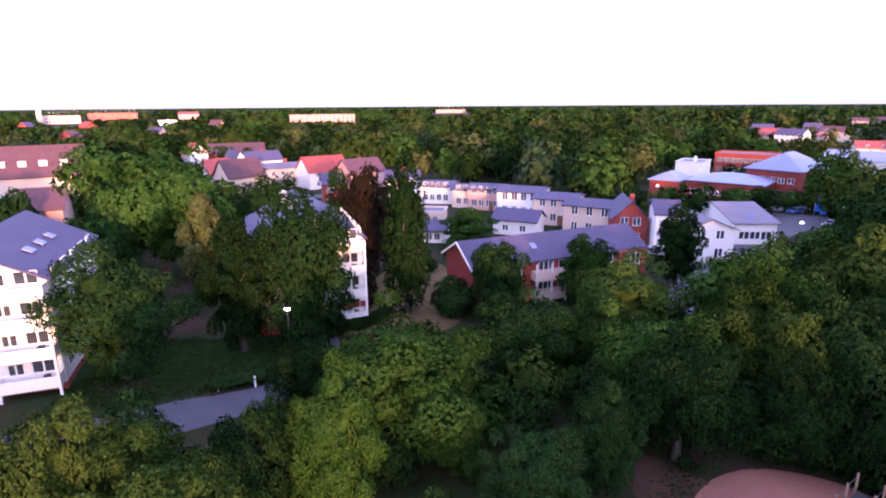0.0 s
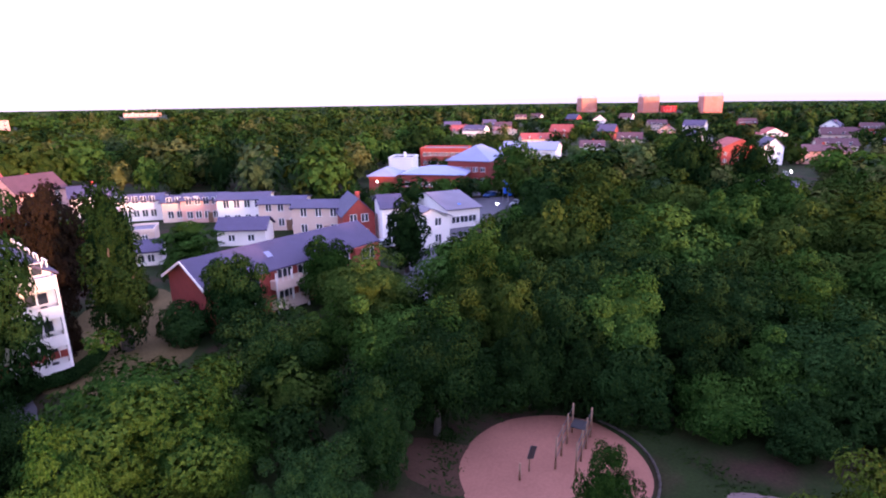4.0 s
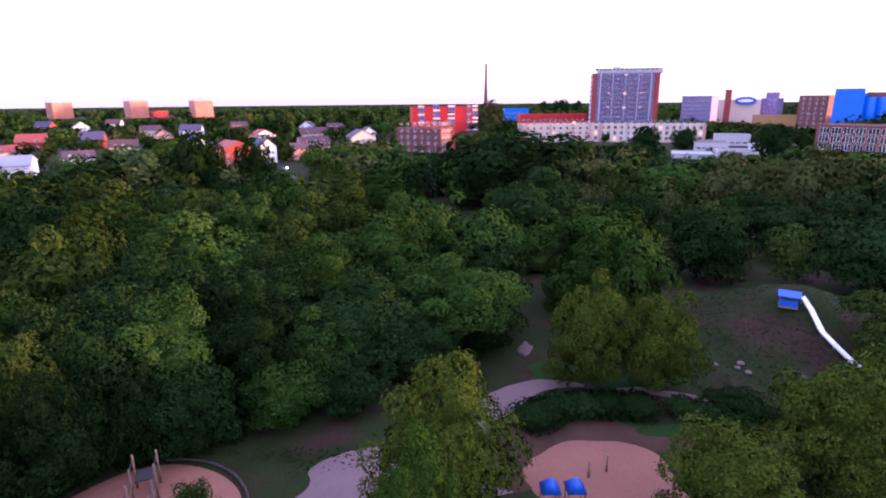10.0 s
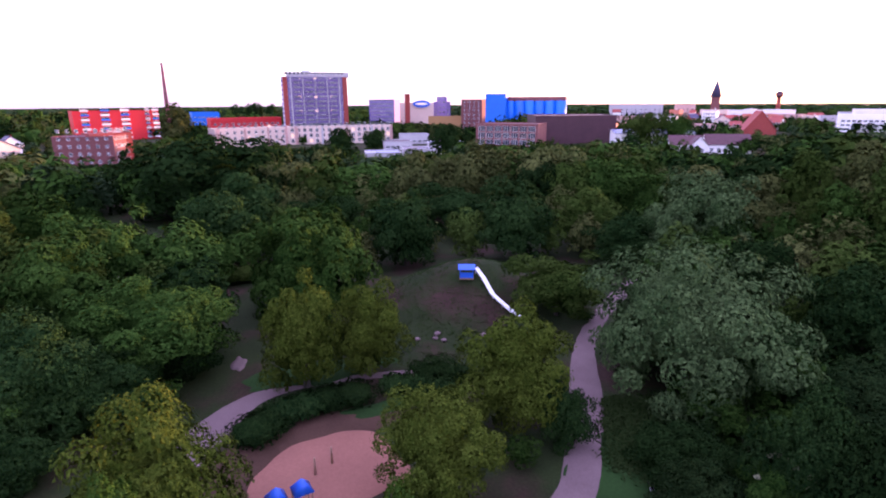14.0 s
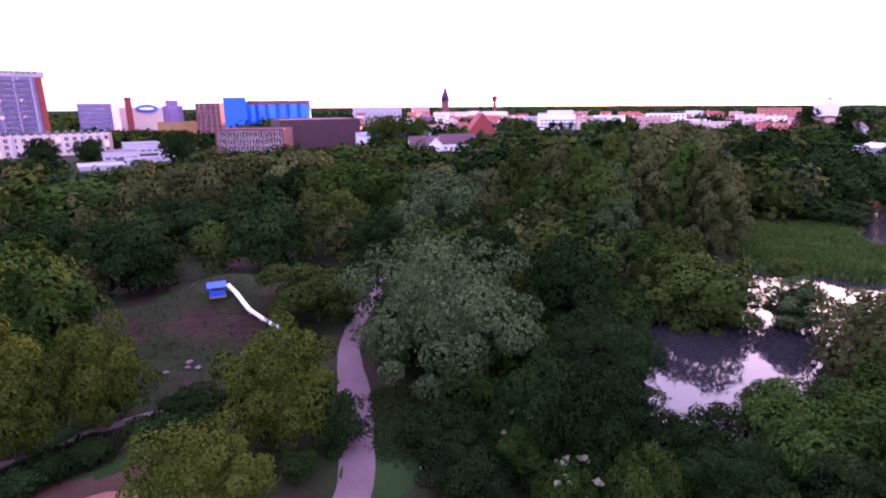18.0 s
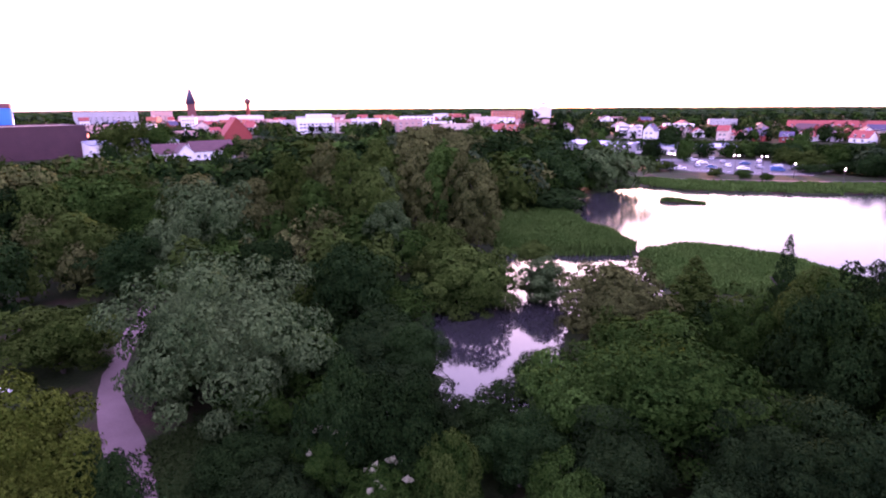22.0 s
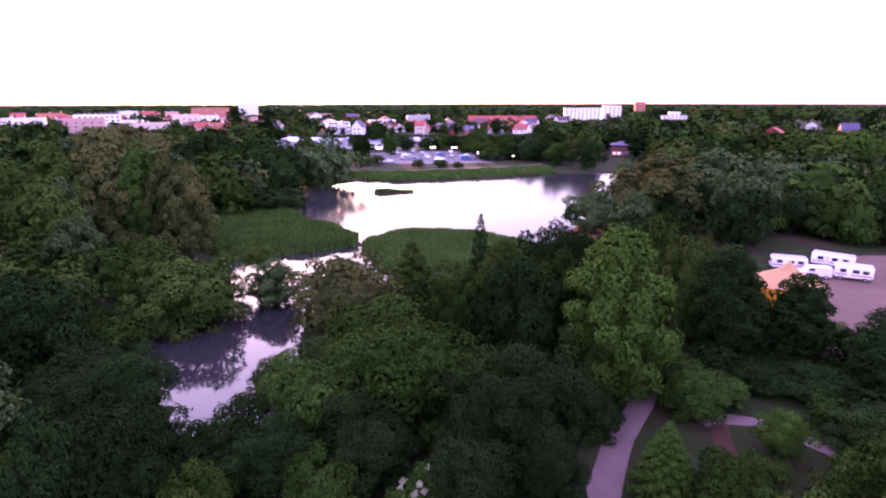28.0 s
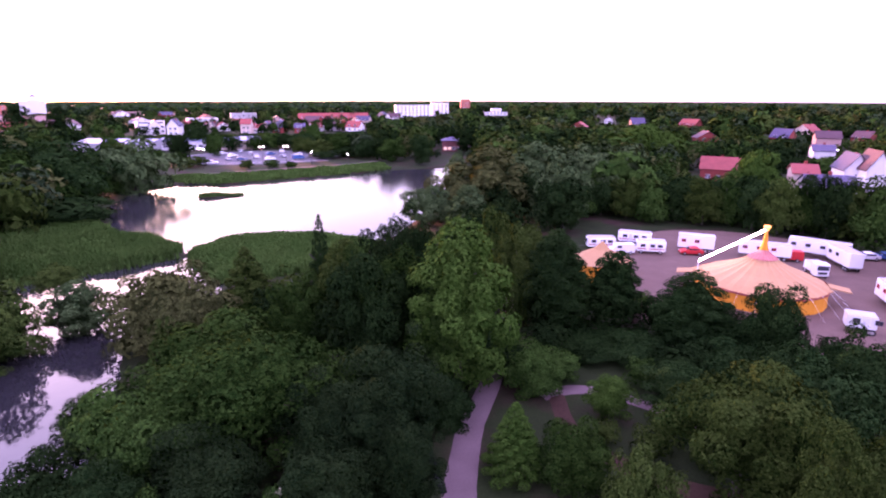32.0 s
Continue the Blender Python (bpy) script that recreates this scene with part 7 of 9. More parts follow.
house("factory_hall", "huge dark reddish-brown factory hall", 307.7, -172.9, -108.2, 46.2, 40, 15.3, maroon_wall, "flat", brown_tiles)
house("warehouse", "long white warehouse with a pale roof", 273.1, -205.6, -107.7, 43.8, 18, 6.3, white_wall, "gable", metal_roof, 1.6, "x", wins=(("front", 12, 1, 2.5, 1.2, 1.2, 3),))
house("house", "white house with a dark red tiled roof", 225.4, -191.3, -115.8, 17.4, 10, 3.5, white_wall, "gable", brown_tiles, 4.0, "x", wins=(("front", 4, 1, 1.4, 1.3, 1.0, 3),))
house("house", "white gable wing with a dark red roof", 215.6, -189.0, -116.7, 6.9, 8, 4.2, white_wall, "gable", brown_tiles, 3.6, "y", wins=(("front", 2, 1, 1.4, 1.3, 1.0, 3),))
house("house", "long white house with a dark red roof", 212.6, -202.2, -114.1, 19.7, 10, 4.3, white_wall, "gable", brown_tiles, 4.2, "x", wins=(("front", 6, 1, 1.4, 1.6, 1.0, 3),))
house("barn", "barn with a tall steep red tiled roof", 315.9, -326.5, -116.3, 21.2, 12, 3.2, brick, "gable", red_tiles, 13.0, "y")
house("workshop", "low mauve flat shed among parked cars", 234.6, -43.1, -95.9, 14.2, 14, 3.5, grey_wall, "flat", metal_roof, wins=(("front", 5, 1, 2, 1.2, 1.0, 3),), group="workshop sheds")
house("workshop", "low grey shed among parked cars", 239.2, -59.2, -99.4, 12.1, 14, 4.2, grey_wall, "flat", felt, wins=(("front", 5, 1, 2, 1.2, 1.0, 3),), group="workshop sheds")
house("workshop", "low pale blue flat shed among parked cars", 256.6, -78.1, -102.4, 17.0, 14, 5.2, grey_wall, "flat", metal_roof, wins=(("front", 5, 1, 2, 1.2, 1.0, 3),), group="workshop sheds")
house("workshop", "low brown shed among parked cars", 290.0, -61.4, -97.4, 14.7, 14, 4.0, grey_wall, "flat", brown_tiles, wins=(("front", 5, 1, 2, 1.2, 1.0, 3),), group="workshop sheds")
house("workshop", "low cream hall among parked cars", 326.8, -79.8, -99.1, 16.6, 14, 5.1, grey_wall, "flat", felt, wins=(("front", 5, 1, 2, 1.2, 1.0, 3),), group="workshop sheds")
house("apartment_block", "white five-storey apartment block with balconies", 250.9, -507.2, -145.8, 33.5, 14, 12.2, white_wall, "flat", felt, wins=(("front", 8, 5, 2.4, 1.5, 1.2, 3.0),), group="town blocks")
house("apartment_block", "white lower apartment wing", 231.8, -527.4, -148.3, 17.2, 14, 7.2, white_wall, "flat", felt, wins=(("front", 4, 3, 2.4, 1.5, 1.2, 3.0),), group="town blocks")
house("apartment_block", "white terraced office building", 312.6, -422.9, -135.6, 32.2, 14, 12.5, white_wall, "flat", felt, wins=(("front", 9, 3, 2.4, 1.5, 1.2, 3.0),), group="town blocks")
house("apartment_block", "white upper storey block", 315.9, -433.0, -136.0, 21.6, 14, 15.8, white_wall, "flat", felt, wins=(("front", 5, 2, 2.4, 1.5, 1.2, 3.0),), group="town blocks")
house("apartment_block", "pink and white apartment block", 255.9, -827.2, -154.9, 48.6, 14, 13.1, salmon, "flat", felt, wins=(("front", 9, 5, 2.4, 1.5, 1.2, 3.0),), group="town blocks")
house("apartment_block", "pale large building at the skyline", 240.6, -976.9, -158.2, 23.5, 14, 13.7, white_wall, "flat", felt, wins=(("front", 3, 4, 2.4, 1.5, 1.2, 3.0),), group="town blocks")
house("apartment_block", "grey apartment row at the skyline", 655.2, -468.5, -117.6, 67.2, 14, 17.2, grey_wall, "flat", felt, wins=(("front", 11, 4, 2.4, 1.5, 1.2, 3.0),), group="town blocks")
house("apartment_block", "pinkish block near the church", 656.7, -549.1, -122.0, 25.0, 14, 16.9, pink_wall, "flat", felt, wins=(("front", 4, 4, 2.4, 1.5, 1.2, 3.0),), group="town blocks")
house("apartment_block", "long white low building in the town", 489.2, -508.2, -128.2, 63.2, 14, 12.2, white_wall, "flat", felt, wins=(("front", 8, 2, 2.4, 1.5, 1.2, 3.0),), group="town blocks")
house("apartment_block", "low pink building at the forest edge", 95.8, -760.1, -164.9, 28.6, 14, 6.5, pink_wall, "flat", felt, wins=(("front", 8, 2, 2.4, 1.5, 1.2, 3.0),), group="town blocks")
house("apartment_block", "white apartment block beyond the lake", -238.7, -695.6, -191.0, 44.9, 14, 14.3, white_wall, "flat", felt, wins=(("front", 9, 5, 2.4, 1.5, 1.2, 3.0),), group="town blocks")
house("apartment_block", "white apartment tower beyond the lake", -282.8, -711.6, -193.7, 22.4, 14, 16.8, white_wall, "flat", felt, wins=(("front", 4, 6, 2.4, 1.5, 1.2, 3.0),), group="town blocks")
house("apartment_block", "distant mauve tower block beyond the lake", -453.8, -1008.3, -196.3, 17.7, 14, 20.0, salmon, "flat", felt, wins=(("front", 3, 5, 2.4, 1.5, 1.2, 3.0),), group="town blocks")
house("apartment_block", "white stepped building in the forest", -370.0, -715.7, -199.4, 30.4, 14, 3.7, white_wall, "flat", felt, wins=(("front", 6, 2, 2.4, 1.5, 1.2, 3.0),), group="town blocks")
house("apartment_block", "white upper storey in the forest", -372.5, -720.1, -199.4, 13.9, 14, 8.6, white_wall, "flat", felt, wins=(("front", 2, 1, 2.4, 1.5, 1.2, 3.0),), group="town blocks")
house("apartment_block", "white flat-roofed building by the hall", 41.3, -433.6, -166.7, 16.8, 14, 8.3, white_wall, "flat", felt, wins=(("front", 6, 3, 2.4, 1.5, 1.2, 3.0),), group="town blocks")
house("apartment_block", "white town house row", 8.8, -475.5, -171.1, 21.1, 14, 8.2, white_wall, "flat", felt, wins=(("front", 6, 3, 2.4, 1.5, 1.2, 3.0),), group="town blocks")
house("market_hall", "long hall with a bright white metal roof", 40.9, -306.8, -206.3, 35.7, 22, 3.8, grey_wall, "gable", metal_roof, 1.5, "x")
house("supermarket", "flat white supermarket roof behind trees", 11.0, -307.2, -185.7, 27.0, 18, 4.0, white_wall, "gable", metal_roof, 1.2, "x", wins=(("front", 8, 1, 2, 1.2, 1.2, 3),))
house("supermarket", "bright white flat market roof behind trees", -10.5, -299.4, -177.2, 19.2, 18, 4.4, cream_wall, "gable", metal_roof, 1.2, "x", wins=(("front", 5, 1, 2, 1.2, 1.2, 3),))
house("apartment_house", "long apartment house with a red roof", -116.2, -592.4, -183.2, 71.7, 12, 3.4, brick, "gable", red_tiles, 5.0, "x", wins=(("front", 14, 2, 1.5, 1.4, 1.2, 3),))
house("house", "white town house with a slate roof", 37.0, -418.6, -172.0, 6.8, 10, 6.7, white_wall, "gable", slate, 3.1, "y", wins=(("front", 2, 2, 1.4, 1.5, 1.0, 2.9),), chimney=1, group="town houses beyond the lake")
house("house", "white town house with a slate roof", 24.5, -412.2, -193.4, 7.6, 10, 6.3, white_wall, "gable", slate, 4.4, "y", wins=(("front", 2, 2, 1.4, 1.5, 1.0, 2.9),), chimney=1, group="town houses beyond the lake")
house("house", "cream town house with a red tiled roof", 20.2, -482.5, -202.4, 11.2, 10, 3.5, cream_wall, "gable", red_tiles, 3.4, "y", wins=(("front", 2, 2, 1.4, 1.5, 1.0, 2.9),), chimney=1, group="town houses beyond the lake")
house("house", "white town house with a red tiled roof", 17.9, -460.3, -153.0, 7.0, 10, 3.5, white_wall, "gable", red_tiles, 3.4, "x", wins=(("front", 2, 2, 1.4, 1.5, 1.0, 2.9),), chimney=1, group="town houses beyond the lake")
house("house", "pink town house with a red tiled roof", 6.0, -462.0, -182.2, 8.2, 10, 3.5, pink_wall, "gable", red_tiles, 2.6, "y", wins=(("front", 2, 2, 1.4, 1.5, 1.0, 2.9),), chimney=1, group="town houses beyond the lake")
house("house", "cream town house with a brown tiled roof", 0.9, -458.5, -200.7, 6.3, 10, 3.5, cream_wall, "gable", brown_tiles, 3.3, "y", wins=(("front", 2, 2, 1.4, 1.5, 1.0, 2.9),), chimney=1, group="town houses beyond the lake")
house("house", "white town house with a red tiled roof", -4.9, -459.9, -165.7, 9.3, 10, 3.5, white_wall, "gable", red_tiles, 2.6, "y", wins=(("front", 2, 2, 1.4, 1.5, 1.0, 2.9),), chimney=1, group="town houses beyond the lake")
house("house", "white town house with a red tiled roof", -17.2, -488.6, -204.8, 7.0, 10, 3.5, white_wall, "gable", red_tiles, 3.9, "x", wins=(("front", 2, 2, 1.4, 1.5, 1.0, 2.9),), chimney=1, group="town houses beyond the lake")
house("house", "cream town house with a red tiled roof", -20.4, -407.2, -193.7, 6.7, 10, 7.2, cream_wall, "gable", red_tiles, 3.1, "x", wins=(("front", 2, 2, 1.4, 1.5, 1.0, 2.9),), chimney=1, group="town houses beyond the lake")
house("house", "white town house with a red tiled roof", -26.6, -427.1, -159.8, 10.5, 10, 3.5, white_wall, "gable", red_tiles, 2.6, "x", wins=(("front", 2, 2, 1.4, 1.5, 1.0, 2.9),), chimney=1, group="town houses beyond the lake")
house("house", "cream town house with a slate roof", -37.5, -447.5, -204.6, 6.7, 10, 3.5, cream_wall, "gable", slate, 3.7, "y", wins=(("front", 2, 2, 1.4, 1.5, 1.0, 2.9),), chimney=1, group="town houses beyond the lake")
house("house", "brick town house with a slate roof", -43.4, -420.0, -211.6, 6.2, 10, 3.5, brick, "gable", slate, 2.4, "x", wins=(("front", 2, 2, 1.4, 1.5, 1.0, 2.9),), chimney=1, group="town houses beyond the lake")
house("house", "brick town house with a slate roof", -53.2, -488.0, -156.5, 7.8, 10, 3.5, brick, "gable", slate, 2.6, "y", wins=(("front", 2, 2, 1.4, 1.5, 1.0, 2.9),), chimney=1, group="town houses beyond the lake")
house("house", "brick town house with a slate roof", -57.1, -416.1, -191.8, 7.1, 10, 3.5, brick, "gable", slate, 2.8, "x", wins=(("front", 2, 2, 1.4, 1.5, 1.0, 2.9),), chimney=1, group="town houses beyond the lake")
house("house", "white town house with a brown tiled roof", -73.7, -468.4, -216.6, 10.5, 10, 2.9, white_wall, "gable", brown_tiles, 3.0, "x", wins=(("front", 2, 2, 1.4, 1.5, 1.0, 2.9),), chimney=1, group="town houses beyond the lake")
house("house", "white town house with a red tiled roof", -70.2, -431.0, -166.5, 6.9, 10, 3.2, white_wall, "gable", red_tiles, 3.1, "x", wins=(("front", 2, 2, 1.4, 1.5, 1.0, 2.9),), chimney=1, group="town houses beyond the lake")
house("house", "white town house with a brown tiled roof", -84.0, -436.8, -214.6, 11.3, 10, 3.5, white_wall, "gable", brown_tiles, 2.6, "y", wins=(("front", 2, 2, 1.4, 1.5, 1.0, 2.9),), chimney=1, group="town houses beyond the lake")
house("house", "brick town house with a red tiled roof", -97.6, -458.9, -190.0, 10.6, 10, 3.5, brick, "gable", red_tiles, 3.3, "y", wins=(("front", 2, 2, 1.4, 1.5, 1.0, 2.9),), chimney=1, group="town houses beyond the lake")
house("house", "white town house with a red tiled roof", -97.3, -415.1, -219.9, 10.8, 10, 3.5, white_wall, "gable", red_tiles, 4.1, "x", wins=(("front", 2, 2, 1.4, 1.5, 1.0, 2.9),), chimney=1, group="town houses beyond the lake")
house("house", "white town house with a brown tiled roof", -113.2, -479.0, -178.4, 10.0, 10, 3.5, white_wall, "gable", brown_tiles, 3.9, "y", wins=(("front", 2, 2, 1.4, 1.5, 1.0, 2.9),), chimney=1, group="town houses beyond the lake")
house("boathouse", "small brown lakeside house with lit windows", -105.8, -249.3, -202.9, 9.3, 8, 4.9, brown_wall, "hip", slate, 1.8, "x", wins=(("front", 4, 1, 1.5, 1.3, 0.8, 3, 0.5, 1, ((0, 0), (0, 1))),))
house("house", "house with a bright red tiled roof", -146.5, -128.6, -228.6, 10.6, 10, 4.0, brick, "gable", red_tiles, 3.2, "x", wins=(("front", 3, 1, 1.3, 1.3, 1.0, 2.8),), chimney=1, group="houses behind the circus ground")
house("house", "pale house with a red roof", -152.0, -105.4, -225.4, 5.9, 10, 5.3, cream_wall, "gable", red_tiles, 2.0, "x", wins=(("front", 3, 1, 1.3, 1.3, 1.0, 2.8),), chimney=1, group="houses behind the circus ground")
house("house", "low house with a dark slate roof", -142.7, -92.1, -222.4, 10.5, 10, 4.4, grey_wall, "gable", slate, 2.0, "x", wins=(("front", 3, 1, 1.3, 1.3, 1.0, 2.8),), chimney=1, group="houses behind the circus ground")
house("house", "white gabled house with slate roof", -166.1, -101.7, -218.9, 5.8, 10, 6.3, white_wall, "gable", slate, 4.0, "y", wins=(("front", 3, 1, 1.3, 1.3, 1.0, 2.8),), chimney=1, group="houses behind the circus ground")
house("house", "white gabled house with a brown roof", -164.3, -95.0, -220.4, 5.4, 10, 7.2, white_wall, "gable", brown_tiles, 4.5, "y", wins=(("front", 3, 1, 1.3, 1.3, 1.0, 2.8),), chimney=1, group="houses behind the circus ground")
house("house", "white house along the street", -220.5, -146.9, -226.4, 7.3, 10, 5.4, white_wall, "gable", slate, 2.0, "x", wins=(("front", 3, 1, 1.3, 1.3, 1.0, 2.8),), chimney=1, group="houses behind the circus ground")
house("house", "house with a brown roof along the street", -270.9, -179.5, -226.6, 10.0, 10, 6.9, pink_wall, "gable", brown_tiles, 3.0, "x", wins=(("front", 3, 1, 1.3, 1.3, 1.0, 2.8),), chimney=1, group="houses behind the circus ground")
house("house", "small white gable in the forest", -367.0, -463.5, -218.3, 8.1, 8, 3.5, white_wall, "gable", slate, 2.5, "y", wins=(("front", 3, 1, 1.3, 1.3, 1.0, 2.8),), chimney=1, group="houses behind the circus ground")
house("house", "brick house with a slate roof among trees", 231.2, 407.9, -29.7, 13.4, 10, 4.2, brick, "gable", slate, 3.5, "x", wins=(("front", 5, 2, 1.5, 1.5, 1.0, 2.9),), chimney=1, group="garden suburb houses")
house("house", "white house with a slate roof among trees", 206.3, 331.8, -58.8, 15.8, 10, 4.8, white_wall, "gable", slate, 3.2, "x", wins=(("front", 5, 2, 1.5, 1.5, 1.0, 2.9),), chimney=1, group="garden suburb houses")
house("house", "pink house with a slate roof among trees", 259.0, 395.2, -19.6, 10.4, 10, 4.6, pink_wall, "gable", slate, 4.2, "x", wins=(("front", 2, 2, 1.5, 1.5, 1.0, 2.9),), chimney=1, group="garden suburb houses")
house("house", "pink house with a brown tiled roof among trees", 259.7, 375.6, -41.8, 13.2, 10, 4.2, pink_wall, "gable", brown_tiles, 3.2, "x", wins=(("front", 2, 2, 1.5, 1.5, 1.0, 2.9),), chimney=1, group="garden suburb houses")
house("house", "cream house with a brown tiled roof among trees", 398.5, 540.1, -30.6, 12.6, 10, 4.4, cream_wall, "gable", brown_tiles, 3.0, "x", wins=(("front", 2, 2, 1.5, 1.5, 1.0, 2.9),), chimney=1, group="garden suburb houses")
house("house", "white house with a brown tiled roof among trees", 415.4, 532.1, -62.0, 13.7, 10, 5.0, white_wall, "gable", brown_tiles, 3.3, "x", wins=(("front", 2, 2, 1.5, 1.5, 1.0, 2.9),), chimney=1, group="garden suburb houses")
house("house", "brick house with a red tiled roof among trees", 247.6, 290.4, -58.5, 14.0, 10, 4.3, brick, "gable", red_tiles, 4.1, "x", wins=(("front", 2, 2, 1.5, 1.5, 1.0, 2.9),), chimney=1, group="garden suburb houses")
house("house", "brick house with a slate roof among trees", 393.9, 444.2, -78.5, 13.6, 10, 5.1, brick, "gable", slate, 4.3, "x", wins=(("front", 2, 2, 1.5, 1.5, 1.0, 2.9),), chimney=1, group="garden suburb houses")
house("house", "white house with a brown tiled roof among trees", 381.1, 394.5, -38.3, 11.7, 10, 5.6, white_wall, "gable", brown_tiles, 4.2, "y", wins=(("front", 2, 2, 1.5, 1.5, 1.0, 2.9),), chimney=1, group="garden suburb houses")
house("house", "brick house with a slate roof among trees", 259.4, 262.1, -59.8, 11.5, 10, 5.3, brick, "gable", slate, 3.8, "x", wins=(("front", 2, 2, 1.5, 1.5, 1.0, 2.9),), chimney=1, group="garden suburb houses")
house("house", "white house with a brown tiled roof among trees", 452.3, 428.2, -66.6, 12.8, 10, 5.2, white_wall, "gable", brown_tiles, 4.0, "x", wins=(("front", 2, 2, 1.5, 1.5, 1.0, 2.9),), chimney=1, group="garden suburb houses")
house("house", "cream house with a brown tiled roof among trees", 362.6, 312.3, -36.7, 14.1, 10, 4.7, cream_wall, "gable", brown_tiles, 3.0, "x", wins=(("front", 5, 2, 1.5, 1.5, 1.0, 2.9),), chimney=1, group="garden suburb houses")
house("house", "pink house with a brown tiled roof among trees", 298.5, 249.0, -54.4, 10.3, 10, 4.3, pink_wall, "gable", brown_tiles, 3.9, "y", wins=(("front", 2, 2, 1.5, 1.5, 1.0, 2.9),), chimney=1, group="garden suburb houses")
house("house", "white house with a slate roof among trees", 354.9, 271.2, -68.7, 14.5, 10, 5.2, white_wall, "gable", slate, 3.6, "x", wins=(("front", 5, 2, 1.5, 1.5, 1.0, 2.9),), chimney=1, group="garden suburb houses")
house("house", "brick house with a brown tiled roof among trees", 427.9, 280.4, -40.2, 13.7, 10, 4.4, brick, "gable", brown_tiles, 3.5, "x", wins=(("front", 5, 2, 1.5, 1.5, 1.0, 2.9),), chimney=1, group="garden suburb houses")
house("house", "white house with a red tiled roof among trees", 312.0, 189.6, -36.4, 13.6, 10, 4.4, white_wall, "gable", red_tiles, 3.3, "y", wins=(("front", 5, 2, 1.5, 1.5, 1.0, 2.9),), chimney=1, group="garden suburb houses")
house("house", "white house with a slate roof among trees", 411.4, 208.1, -82.3, 11.4, 10, 5.0, white_wall, "gable", slate, 3.9, "y", wins=(("front", 2, 2, 1.5, 1.5, 1.0, 2.9),), chimney=1, group="garden suburb houses")
house("house", "brick house with a brown tiled roof among trees", 415.7, 187.5, -55.1, 12.0, 10, 4.3, brick, "gable", brown_tiles, 3.1, "x", wins=(("front", 5, 2, 1.5, 1.5, 1.0, 2.9),), chimney=1, group="garden suburb houses")
house("house", "white house with a slate roof among trees", 335.2, 129.1, -58.5, 9.6, 10, 4.9, white_wall, "gable", slate, 3.6, "y", wins=(("front", 2, 2, 1.5, 1.5, 1.0, 2.9),), chimney=1, group="garden suburb houses")
house("house", "brick house with a slate roof among trees", -389.2, 526.2, -360.2, 10.3, 10, 5.4, brick, "gable", slate, 3.9, "y", wins=(("front", 2, 2, 1.5, 1.5, 1.0, 2.9),), chimney=1, group="garden suburb houses")
house("house", "brick house with a brown tiled roof among trees", -245.4, 369.3, -361.0, 10.7, 10, 4.5, brick, "gable", brown_tiles, 3.8, "y", wins=(("front", 2, 2, 1.5, 1.5, 1.0, 2.9),), chimney=1, group="garden suburb houses")
house("house", "brick house with a red tiled roof among trees", -342.0, 542.4, -292.0, 12.1, 10, 4.2, brick, "gable", red_tiles, 4.5, "y", wins=(("front", 2, 2, 1.5, 1.5, 1.0, 2.9),), chimney=1, group="garden suburb houses")
house("house", "cream house with a slate roof among trees", -206.3, 404.7, -357.7, 9.5, 10, 5.3, cream_wall, "gable", slate, 3.2, "x", wins=(("front", 2, 2, 1.5, 1.5, 1.0, 2.9),), chimney=1, group="garden suburb houses")
house("apartment_block", "white flat-roofed block with a flat grey roof among trees", -265.3, 544.4, -330.1, 16.0, 10, 9.1, white_wall, "flat", felt, 1, "x", wins=(("front", 5, 3, 1.5, 1.5, 1.0, 2.9),), chimney=1, group="garden suburb houses")
house("house", "pink house with a brown tiled roof among trees", -224.2, 559.0, -362.0, 10.4, 10, 4.9, pink_wall, "gable", brown_tiles, 4.4, "x", wins=(("front", 2, 2, 1.5, 1.5, 1.0, 2.9),), chimney=1, group="garden suburb houses")
house("house", "cream house with a slate roof among trees", 486.8, -354.1, -141.0, 11.8, 10, 4.9, cream_wall, "gable", slate, 4.0, "x", wins=(("front", 5, 2, 1.5, 1.5, 1.0, 2.9),), chimney=1, group="town houses")
house("house", "brick house with a slate roof among trees", 580.1, -425.1, -92.6, 13.1, 10, 5.5, brick, "gable", slate, 3.0, "y", wins=(("front", 2, 2, 1.5, 1.5, 1.0, 2.9),), chimney=1, group="town houses")
house("house", "cream house with a slate roof among trees", 504.8, -389.5, -135.7, 9.1, 10, 5.4, cream_wall, "gable", slate, 3.4, "y", wins=(("front", 2, 2, 1.5, 1.5, 1.0, 2.9),), chimney=1, group="town houses")
house("house", "white house with a red tiled roof among trees", 598.2, -486.9, -164.0, 10.8, 10, 4.7, white_wall, "gable", red_tiles, 3.5, "x", wins=(("front", 2, 2, 1.5, 1.5, 1.0, 2.9),), chimney=1, group="town houses")
house("house", "pink house with a brown tiled roof among trees", 523.7, -437.9, -142.9, 8.0, 10, 5.1, pink_wall, "gable", brown_tiles, 3.3, "y", wins=(("front", 2, 2, 1.5, 1.5, 1.0, 2.9),), chimney=1, group="town houses")
house("house", "brick house with a slate roof among trees", 504.3, -433.2, -109.9, 8.6, 10, 5.2, brick, "gable", slate, 3.7, "x", wins=(("front", 2, 2, 1.5, 1.5, 1.0, 2.9),), chimney=1, group="town houses")
house("apartment_block", "white flat-roofed block with a flat grey roof among trees", 450.9, -407.4, -146.1, 13.1, 10, 12.7, white_wall, "flat", felt, 1, "x", wins=(("front", 5, 4, 1.5, 1.5, 1.0, 2.9),), chimney=1, group="town houses")
